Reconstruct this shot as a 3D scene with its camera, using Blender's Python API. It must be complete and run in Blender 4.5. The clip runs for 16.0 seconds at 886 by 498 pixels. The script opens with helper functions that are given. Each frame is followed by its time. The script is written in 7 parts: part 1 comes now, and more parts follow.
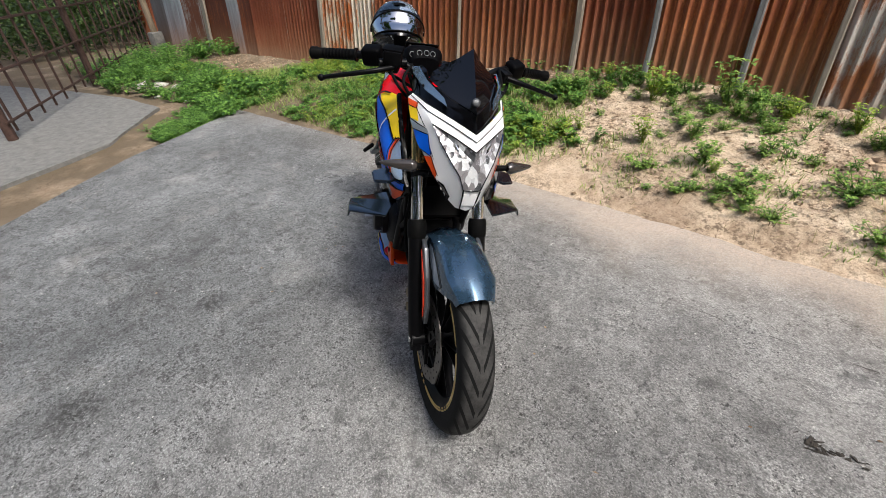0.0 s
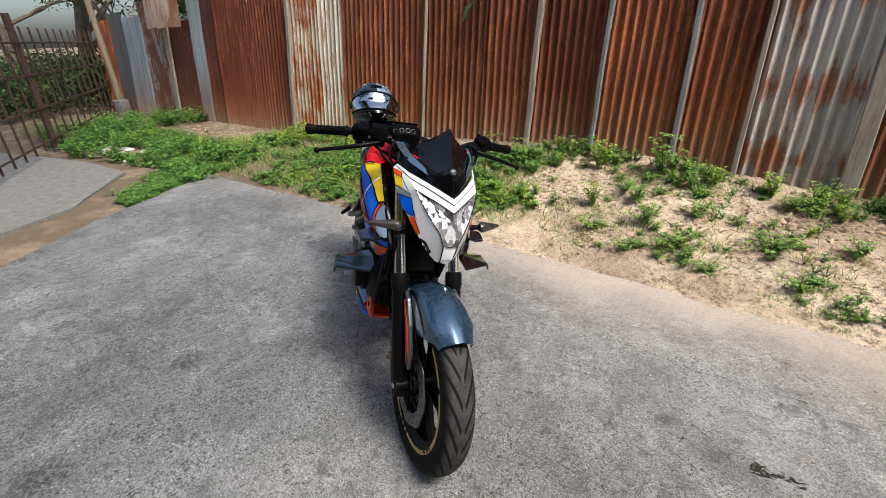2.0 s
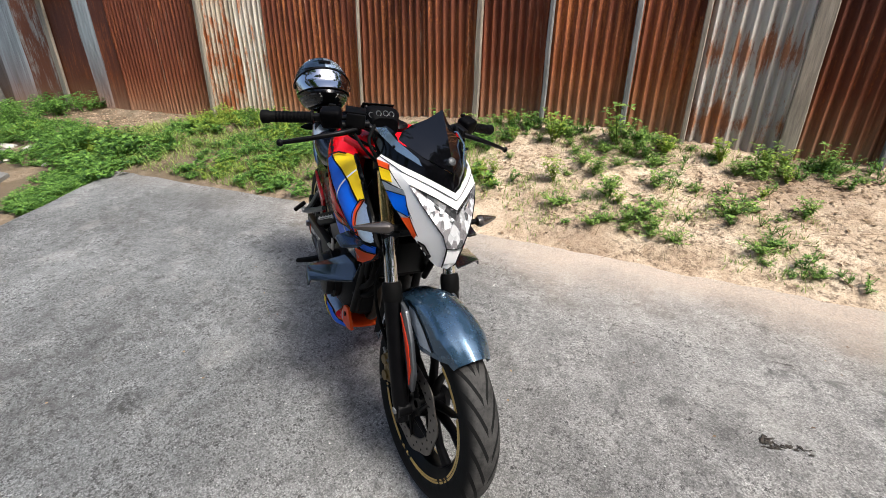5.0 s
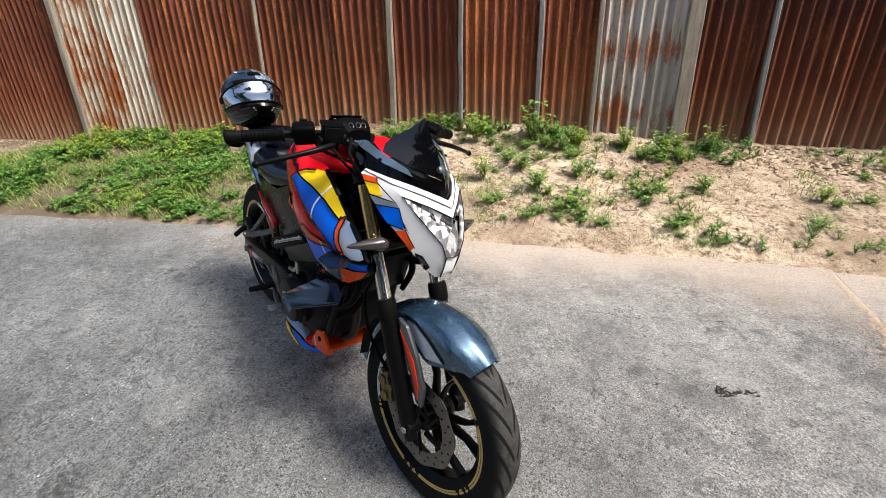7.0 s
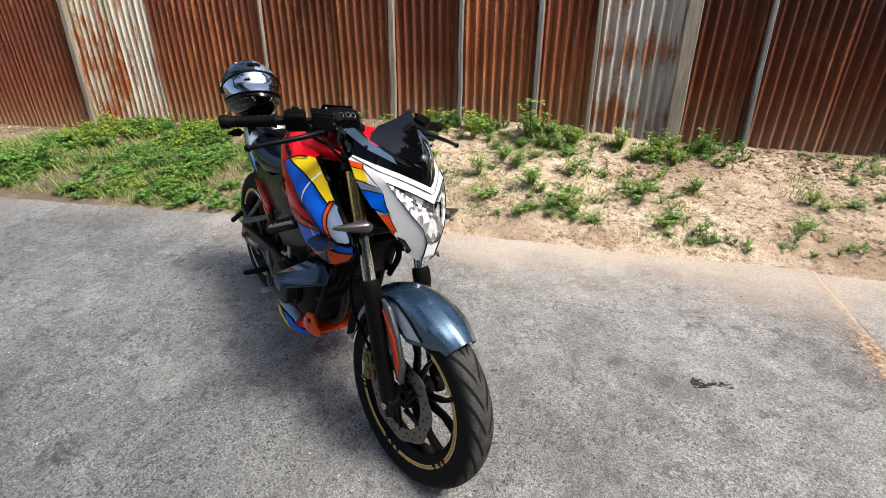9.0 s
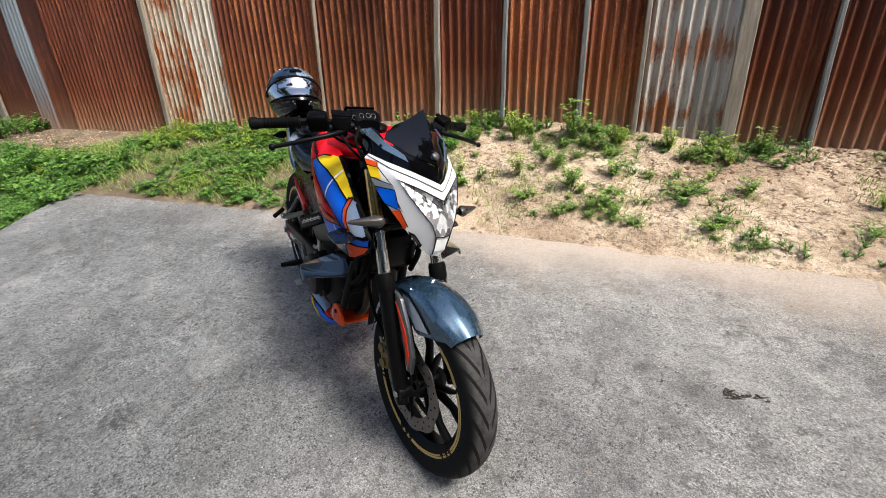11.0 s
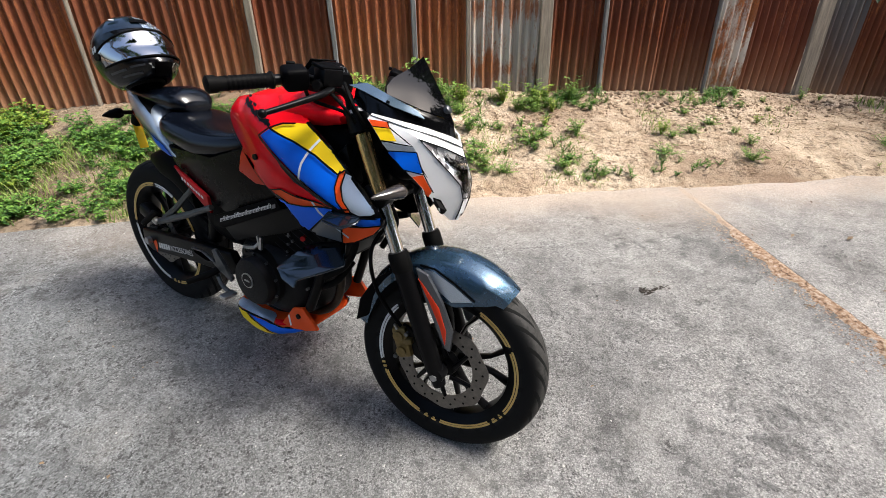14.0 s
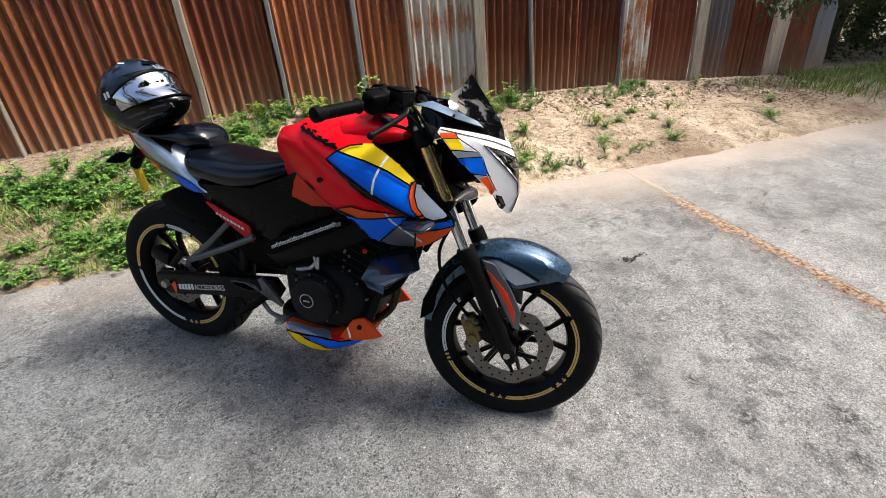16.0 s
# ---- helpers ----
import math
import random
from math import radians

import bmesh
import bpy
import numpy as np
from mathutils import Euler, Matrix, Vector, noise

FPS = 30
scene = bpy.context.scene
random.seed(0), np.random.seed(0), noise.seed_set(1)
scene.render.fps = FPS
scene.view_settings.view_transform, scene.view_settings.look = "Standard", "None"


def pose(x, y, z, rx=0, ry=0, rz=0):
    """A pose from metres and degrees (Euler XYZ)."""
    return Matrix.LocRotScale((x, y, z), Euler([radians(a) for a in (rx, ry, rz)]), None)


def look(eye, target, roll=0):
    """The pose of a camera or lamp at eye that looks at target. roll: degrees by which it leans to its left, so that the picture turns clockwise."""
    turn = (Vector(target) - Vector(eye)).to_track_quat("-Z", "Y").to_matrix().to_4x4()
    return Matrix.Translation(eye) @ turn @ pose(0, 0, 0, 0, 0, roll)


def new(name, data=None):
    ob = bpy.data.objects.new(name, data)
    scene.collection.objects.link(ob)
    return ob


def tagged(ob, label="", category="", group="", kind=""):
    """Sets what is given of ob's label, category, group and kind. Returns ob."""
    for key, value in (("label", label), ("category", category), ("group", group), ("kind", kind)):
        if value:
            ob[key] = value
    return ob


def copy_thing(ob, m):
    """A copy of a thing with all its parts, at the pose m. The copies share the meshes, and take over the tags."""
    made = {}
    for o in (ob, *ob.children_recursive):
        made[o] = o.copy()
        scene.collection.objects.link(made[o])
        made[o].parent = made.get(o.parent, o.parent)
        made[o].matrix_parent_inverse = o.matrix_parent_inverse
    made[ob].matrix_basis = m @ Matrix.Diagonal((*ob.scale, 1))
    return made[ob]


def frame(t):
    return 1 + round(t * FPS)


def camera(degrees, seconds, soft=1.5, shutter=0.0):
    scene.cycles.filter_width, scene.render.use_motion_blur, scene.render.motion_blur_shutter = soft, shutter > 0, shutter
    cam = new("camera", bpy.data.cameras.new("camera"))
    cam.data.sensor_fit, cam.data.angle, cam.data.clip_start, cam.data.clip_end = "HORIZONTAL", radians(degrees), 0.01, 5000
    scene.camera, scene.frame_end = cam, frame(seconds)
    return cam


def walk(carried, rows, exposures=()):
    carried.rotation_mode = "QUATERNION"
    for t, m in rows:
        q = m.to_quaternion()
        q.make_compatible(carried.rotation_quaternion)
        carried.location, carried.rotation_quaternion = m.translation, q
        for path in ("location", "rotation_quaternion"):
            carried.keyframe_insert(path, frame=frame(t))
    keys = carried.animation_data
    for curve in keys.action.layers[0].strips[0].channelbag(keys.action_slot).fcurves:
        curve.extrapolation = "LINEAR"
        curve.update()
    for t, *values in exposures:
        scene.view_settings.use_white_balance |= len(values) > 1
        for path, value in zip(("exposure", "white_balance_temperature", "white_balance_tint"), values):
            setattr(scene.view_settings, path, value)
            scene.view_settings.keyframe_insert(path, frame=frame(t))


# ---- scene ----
cam = camera(90.0, 16.0, soft=0.65)
PATH = [
    (0.0, pose(0.3756, -0.9495, 1.2879, 56.511, 3.130, 18.222)),
    (0.5, pose(0.3945, -0.9667, 1.3020, 58.198, 3.077, 17.194)),
    (1.0, pose(0.3924, -0.9990, 1.3192, 60.564, 2.755, 15.058)),
    (1.5, pose(0.3763, -1.0537, 1.3349, 62.540, 1.813, 13.760)),
    (2.0, pose(0.3644, -1.1052, 1.3428, 64.255, 1.480, 13.507)),
    (2.5, pose(0.3639, -1.1366, 1.3338, 63.582, 1.788, 12.848)),
    (3.0, pose(0.3371, -1.1435, 1.3134, 62.198, 1.287, 12.113)),
    (3.5, pose(0.3047, -1.1303, 1.3140, 61.941, 0.939, 10.519)),
    (6.0, pose(0.0064, -0.8498, 1.3366, 60.539, 2.827, -2.660)),
    (6.5, pose(-0.0570, -0.8823, 1.3416, 60.962, 2.990, -6.659)),
    (7.0, pose(-0.0756, -0.9038, 1.3393, 60.951, 2.272, -9.520)),
    (7.5, pose(-0.0872, -0.9115, 1.3354, 60.459, 1.135, -11.133)),
    (8.0, pose(-0.0988, -0.9289, 1.3273, 60.256, 0.595, -11.240)),
    (8.5, pose(-0.0985, -0.9488, 1.3237, 60.516, 0.617, -10.417)),
    (9.0, pose(-0.0313, -0.9835, 1.3347, 60.822, 1.099, -8.560)),
    (11.5, pose(0.0877, -1.0386, 1.3300, 61.372, 3.402, -1.402)),
    (12.0, pose(0.0697, -1.0362, 1.3146, 60.699, 4.019, -3.258)),
    (12.5, pose(-0.0596, -1.0399, 1.3047, 59.123, 4.059, -10.877)),
    (13.0, pose(-0.2441, -1.0384, 1.2771, 58.247, 0.682, -18.905)),
    (13.5, pose(-0.3620, -0.9362, 1.2892, 57.830, -1.464, -23.855)),
    (14.0, pose(-0.4843, -0.7986, 1.2837, 56.920, 0.192, -30.201)),
    (14.5, pose(-0.6236, -0.7155, 1.3137, 57.695, 1.318, -35.148)),
    (15.0, pose(-0.8147, -0.6704, 1.3374, 58.196, 1.957, -39.513)),
    (15.5, pose(-0.8735, -0.6674, 1.3291, 58.203, 1.932, -41.449)),
    (16.0, pose(-0.8829, -0.6808, 1.3316, 57.994, 2.354, -42.859)),
]
walk(cam, PATH, exposures=((0.0, 0.12, 6200, 10), (3.5, 0.32, 6200, 10), (6.0, 0.44, 6250, 10), (11.5, 0.40, 6250, 10), (16.0, 0.55, 6300, 10)))

# ---- light ----
world = bpy.data.worlds.new("sky")
scene.world = world
world.use_nodes = True
wn = world.node_tree
sky = wn.nodes.new("ShaderNodeTexSky")
sky.sky_type = "NISHITA"
sky.sun_disc = False
SUN_EL, SUN_AZ = radians(56), radians(119)
sky.sun_elevation = SUN_EL
sky.sun_rotation = SUN_AZ
sky.dust_density = 4.5
sky.air_density = 1.0
wn.links.new(sky.outputs[0], wn.nodes["Background"].inputs[0])
wn.nodes["Background"].inputs[1].default_value = 0.212

sun = new("sun", bpy.data.lights.new("sun", "SUN"))
sun.data.energy = 3.85
sun.data.angle = radians(16)
sun.data.color = (1.0, 0.95, 0.86)
sun_from = Vector((math.sin(SUN_AZ) * math.cos(SUN_EL), math.cos(SUN_AZ) * math.cos(SUN_EL), math.sin(SUN_EL)))
sun.matrix_world = look(sun_from * 20, (0, 0, 0))

# ---- materials ----
def node(nt, kind, **values):
    n = nt.nodes.new(kind)
    for key, value in values.items():
        n.inputs[key].default_value = value
    return n


class Mat:
    """A node material with a principled shader; small helpers to wire it."""
    def __init__(self, name, color=(0.5, 0.5, 0.5), rough=0.5, metal=0.0, coat=0.0, spec=0.5):
        self.m = bpy.data.materials.new(name)
        self.m.use_nodes = True
        self.nt = self.m.node_tree
        self.b = self.nt.nodes["Principled BSDF"]
        self.b.inputs["Base Color"].default_value = (*color, 1)
        self.b.inputs["Roughness"].default_value = rough
        self.b.inputs["Metallic"].default_value = metal
        self.b.inputs["Coat Weight"].default_value = coat
        self.b.inputs["Coat Roughness"].default_value = 0.06
        self.b.inputs["Specular IOR Level"].default_value = spec
        self.co = None

    def coords(self, scale=(1, 1, 1), kind="Object"):
        if self.co is None:
            self.co = self.nt.nodes.new("ShaderNodeTexCoord")
        mp = self.nt.nodes.new("ShaderNodeMapping")
        mp.inputs["Scale"].default_value = scale
        self.nt.links.new(self.co.outputs[kind], mp.inputs[0])
        return mp.outputs[0]

    def noise(self, scale, detail=4, rough=0.6, stretch=(1, 1, 1), shift=None, kind="Object"):
        n = node(self.nt, "ShaderNodeTexNoise", Scale=scale, Detail=detail, Roughness=rough)
        src = self.coords(stretch, kind)
        if shift is not None:
            add = self.nt.nodes.new("ShaderNodeVectorMath")
            self.nt.links.new(src, add.inputs[0])
            self.nt.links.new(shift, add.inputs[1])
            src = add.outputs[0]
        self.nt.links.new(src, n.inputs["Vector"])
        return n.outputs[0]

    def voronoi(self, scale, stretch=(1, 1, 1)):
        n = node(self.nt, "ShaderNodeTexVoronoi", Scale=scale)
        self.nt.links.new(self.coords(stretch), n.inputs["Vector"])
        return n

    def ramp(self, fac, stops, smooth=False):
        r = self.nt.nodes.new("ShaderNodeValToRGB")
        if smooth:
            r.color_ramp.interpolation = "EASE"
        els = r.color_ramp.elements
        while len(els) < len(stops):
            els.new(0.5)
        for e, (p, c) in zip(els, stops):
            e.position = p
            e.color = (c, c, c, 1) if isinstance(c, (int, float)) else (*c, 1)
        self.nt.links.new(fac, r.inputs[0])
        return r.outputs[0]

    def mix(self, fac, a, b, mode="MIX"):
        n = self.nt.nodes.new("ShaderNodeMix")
        n.data_type, n.blend_type = "RGBA", mode
        for sock, v in ((n.inputs[0], fac), (n.inputs[6], a), (n.inputs[7], b)):
            if isinstance(v, (int, float)):
                sock.default_value = v
            elif isinstance(v, tuple):
                sock.default_value = (*v, 1)
            else:
                self.nt.links.new(v, sock)
        return n.outputs[2]

    def math(self, op, a, b=0.0):
        n = self.nt.nodes.new("ShaderNodeMath")
        n.operation = op
        for sock, v in ((n.inputs[0], a), (n.inputs[1], b)):
            if isinstance(v, (int, float)):
                sock.default_value = v
            else:
                self.nt.links.new(v, sock)
        return n.outputs[0]

    def axis(self, which, kind="Object"):
        s = self.nt.nodes.new("ShaderNodeSeparateXYZ")
        self.nt.links.new(self.coords(kind=kind), s.inputs[0])
        return s.outputs[which]

    def random(self):
        return self.nt.nodes.new("ShaderNodeObjectInfo").outputs["Random"]

    def island(self):
        return self.nt.nodes.new("ShaderNodeNewGeometry").outputs["Random Per Island"]

    def color(self, c):
        self.nt.links.new(c, self.b.inputs["Base Color"])
        return self

    def rough(self, r):
        self.nt.links.new(r, self.b.inputs["Roughness"])
        return self

    def metal(self, r):
        self.nt.links.new(r, self.b.inputs["Metallic"])
        return self

    def bump(self, h, strength=0.3, distance=0.01):
        n = node(self.nt, "ShaderNodeBump", Strength=strength, Distance=distance)
        self.nt.links.new(h, n.inputs["Height"])
        self.nt.links.new(n.outputs[0], self.b.inputs["Normal"])
        return self


def paving_material(name, tint, dusty, stain):
    """Worn paving: coarse grit, dark specks and pits in clusters, pale chips, oil stains, sand blown in along its far edge."""
    m = Mat(name, rough=0.92, spec=0.2)
    big, mid, clump = m.noise(0.9, 5, 0.62), m.noise(4.5, 6, 0.7), m.noise(17, 6, 0.75)
    jit = m.nt.nodes.new("ShaderNodeTexNoise")
    jit.inputs["Scale"].default_value = 160
    m.nt.links.new(m.coords(), jit.inputs["Vector"])

    def cells(scale, wobble):
        """Ragged cells: a distance from the middle and two random values each."""
        off = m.nt.nodes.new("ShaderNodeVectorMath")
        off.operation = "MULTIPLY_ADD"
        m.nt.links.new(jit.outputs["Color"], off.inputs[0])
        off.inputs[1].default_value = (wobble,) * 3
        m.nt.links.new(m.coords(), off.inputs[2])
        v = node(m.nt, "ShaderNodeTexVoronoi", Scale=scale)
        m.nt.links.new(off.outputs[0], v.inputs["Vector"])
        pick = m.nt.nodes.new("ShaderNodeSeparateColor")
        m.nt.links.new(v.outputs["Color"], pick.inputs[0])
        return v.outputs["Distance"], pick.outputs[0], pick.outputs[1]

    # tint to dusty along u: dust, plus the sunnier side put into the colour
    drift = m.math("ADD", m.axis(0), m.math("MULTIPLY", m.math("SUBTRACT", m.noise(0.8, 4, 0.6), 0.5), 2.6))
    sun_and_dust = m.ramp(m.math("MULTIPLY", m.math("ADD", drift, 1.6), 0.35), ((0.1, 0.0), (0.9, 1.0)))
    base = m.mix(sun_and_dust, tint, dusty)
    cloud = m.math("ADD", m.math("MULTIPLY", big, 0.5), m.math("MULTIPLY", mid, 0.5))
    base = m.mix(1.0, base, m.ramp(cloud, ((0.36, 0.50), (0.45, 0.82), (0.54, 1.08), (0.64, 1.42))), "MULTIPLY")
    crowd = m.math("ADD", m.math("MULTIPLY", m.math("SUBTRACT", mid, 0.5), 1.5 * stain), m.math("MULTIPLY", m.math("SUBTRACT", clump, 0.5), 1.3))
    crowd = m.math("ADD", crowd, m.math("MULTIPLY", m.math("SUBTRACT", 0.5, big), 0.6 * stain))
    crowd = m.math("ADD", crowd, m.math("MULTIPLY", m.math("SUBTRACT", 0.5, sun_and_dust), 0.26))
    # grit: every little stone has its own tone
    d, r1, r2 = cells(210, 0.004)
    base = m.mix(1.0, base, m.ramp(r1, ((0.0, 0.55), (0.35, 0.86), (0.65, 1.06), (0.94, 1.22), (1.0, 1.5))), "MULTIPLY")
    base = m.mix(1.0, base, m.ramp(d, ((0.30, 1.08), (0.62, 0.72))), "MULTIPLY")
    # dark specks, then pits, both thick in places and rare in others
    for scale, wobble, rare, near, far, deep in ((112, 0.013, 0.80, 0.32, 0.54, 0.70), (64, 0.024, 0.895, 0.25, 0.48, 0.78), (31, 0.048, 0.96, 0.15, 0.42, 0.80)):
        d, r1, r2 = cells(scale, wobble)
        spot = m.math("MULTIPLY", m.ramp(d, ((near, 1.0), (far, 0.0))), m.math("GREATER_THAN", m.math("ADD", r1, m.math("MULTIPLY", crowd, 1.7)), rare))
        base = m.mix(m.math("MULTIPLY", spot, deep), base, (0.040, 0.039, 0.037))
    mott = m.math("MULTIPLY", m.ramp(m.noise(11, 9, 0.85), ((0.50, 0.0), (0.57, 1.0))), m.ramp(m.noise(1.6, 5, 0.65), ((0.40, 0.15), (0.58, 1.0))))
    base = m.mix(m.math("MULTIPLY", mott, 0.70 * stain), base, (0.085, 0.085, 0.083))
    # dark blotches of oil and moss
    blot = m.math("MULTIPLY", m.ramp(m.noise(2.6, 6, 0.72), ((0.54, 0.0), (0.68, 1.0))), m.ramp(clump, ((0.40, 0.1), (0.56, 1.0))))
    base = m.mix(m.math("MULTIPLY", blot, 0.75 * stain), base, (0.060, 0.059, 0.056))
    spill = m.math("MULTIPLY", m.ramp(m.noise(7.0, 5, 0.7), ((0.62, 0.0), (0.68, 1.0))), m.ramp(m.noise(60, 4, 0.7), ((0.42, 0.2), (0.52, 1.0))))
    base = m.mix(m.math("MULTIPLY", spill, 0.70 * stain), base, (0.045, 0.044, 0.042))
    pale = m.math("MULTIPLY", m.ramp(m.noise(2.2, 5, 0.65), ((0.55, 0.0), (0.70, 0.45))), m.ramp(m.noise(90, 4, 0.75), ((0.40, 0.3), (0.55, 1.0))))
    base = m.mix(pale, base, (0.42, 0.405, 0.375))
    # an old repair: a paler, rougher stretch with a ragged rim
    rag = m.math("MULTIPLY", m.math("SUBTRACT", m.noise(6, 6, 0.7), 0.5), 0.35)
    mend = m.math("MULTIPLY", m.ramp(m.math("ADD", m.math("SUBTRACT", m.axis(0), 0.80), rag), ((0.0, 0.0), (0.06, 1.0))), m.ramp(m.math("ADD", m.math("SUBTRACT", 0.48, m.axis(1)), rag), ((0.0, 0.0), (0.10, 1.0))))
    mend = m.math("MULTIPLY", mend, m.ramp(m.math("SUBTRACT", m.axis(0), 1.0), ((0.0, 1.0), (0.6, 0.25))))
    base = m.mix(m.math("MULTIPLY", mend, 0.6), base, m.mix(1.0, base, m.ramp(m.noise(75, 5, 0.8), ((0.38, 0.35), (0.48, 1.25), (0.62, 1.75))), "MULTIPLY"))
    # dark tarry spots
    for su, sv, size in ((0.67, -0.19, 0.05), (0.71, -0.38, 0.07), (1.02, -0.50, 0.08), (0.9, -0.62, 0.05), (-1.2, -0.30, 0.10), (-0.98, -0.89, 0.14)):
        du, dv = m.math("SUBTRACT", m.axis(0), su), m.math("SUBTRACT", m.axis(1), sv)
        away = m.math("SQRT", m.math("ADD", m.math("MULTIPLY", du, du), m.math("MULTIPLY", dv, dv)))
        tar = m.math("MULTIPLY", m.ramp(away, ((size * 0.3, 1.0), (size, 0.0))), m.ramp(m.noise(42, 6, 0.8), ((0.44, 0.0), (0.54, 1.0))))
        base = m.mix(m.math("MULTIPLY", tar, 0.85), base, (0.045, 0.044, 0.042))
    d, r1, r2 = cells(52, 0.010)
    chip = m.math("MULTIPLY", m.ramp(d, ((0.14, 1.0), (0.22, 0.0))), m.math("GREATER_THAN", r1, 0.966))
    base = m.mix(m.math("MULTIPLY", chip, 0.9), base, (0.62, 0.60, 0.56))
    v = m.math("ADD", m.axis(1), m.math("MULTIPLY", m.math("SUBTRACT", m.noise(1.3, 5, 0.6), 0.5), 0.75))
    side = m.ramp(m.math("MULTIPLY", m.math("ADD", m.axis(0), 2.2), 0.35), ((0.0, 0.15), (0.8, 1.0)))
    sand = m.math("MULTIPLY", m.ramp(m.math("SUBTRACT", v, 0.84), ((0.08, 0.0), (0.34, 0.16), (0.66, 0.95))), side)
    sand = m.math("MULTIPLY", sand, m.ramp(m.noise(60, 6, 0.8), ((0.30, 0.35), (0.62, 1.0))))
    base = m.mix(sand, base, m.ramp(m.noise(150, 4, 0.8), ((0.35, (0.45, 0.355, 0.275)), (0.65, (0.66, 0.555, 0.455)))))
    m.color(base)
    m.bump(m.math("ADD", m.math("MULTIPLY", m.noise(150, 4, 0.8), 0.8), m.math("MULTIPLY", m.noise(46, 6, 0.8), 0.8)), 0.8, 0.010)
    return m.m


def soil_material():
    m = Mat("sandy_soil", rough=0.95, spec=0.15)
    big, mid, fine = m.noise(0.9, 5, 0.6), m.noise(7, 6, 0.7), m.noise(70, 4, 0.8)
    base = m.ramp(mid, ((0.28, (0.32, 0.22, 0.14)), (0.48, (0.61, 0.475, 0.335)), (0.70, (0.80, 0.66, 0.49))))
    base = m.mix(m.ramp(big, ((0.44, 0.0), (0.66, 0.8))), base, (0.24, 0.155, 0.10))
    litter = m.math("MULTIPLY", m.ramp(m.noise(26, 6, 0.8), ((0.50, 0.0), (0.58, 1.0))), m.ramp(m.noise(2.6, 4, 0.6), ((0.38, 0.0), (0.56, 1.0))))
    base = m.mix(m.math("MULTIPLY", litter, 0.75), base, (0.09, 0.06, 0.04))
    base = m.mix(m.ramp(fine, ((0.34, 0.55), (0.5, 0.0))), base, (0.14, 0.09, 0.06))
    # towards the gate side the yard's shade is put into the colour
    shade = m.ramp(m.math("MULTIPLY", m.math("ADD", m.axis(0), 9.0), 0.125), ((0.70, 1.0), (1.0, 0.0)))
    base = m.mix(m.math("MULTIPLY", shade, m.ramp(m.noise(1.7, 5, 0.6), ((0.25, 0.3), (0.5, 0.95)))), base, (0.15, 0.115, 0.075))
    m.color(base)
    m.bump(m.math("ADD", fine, m.math("MULTIPLY", mid, 1.2)), 0.8, 0.02)
    return m.m


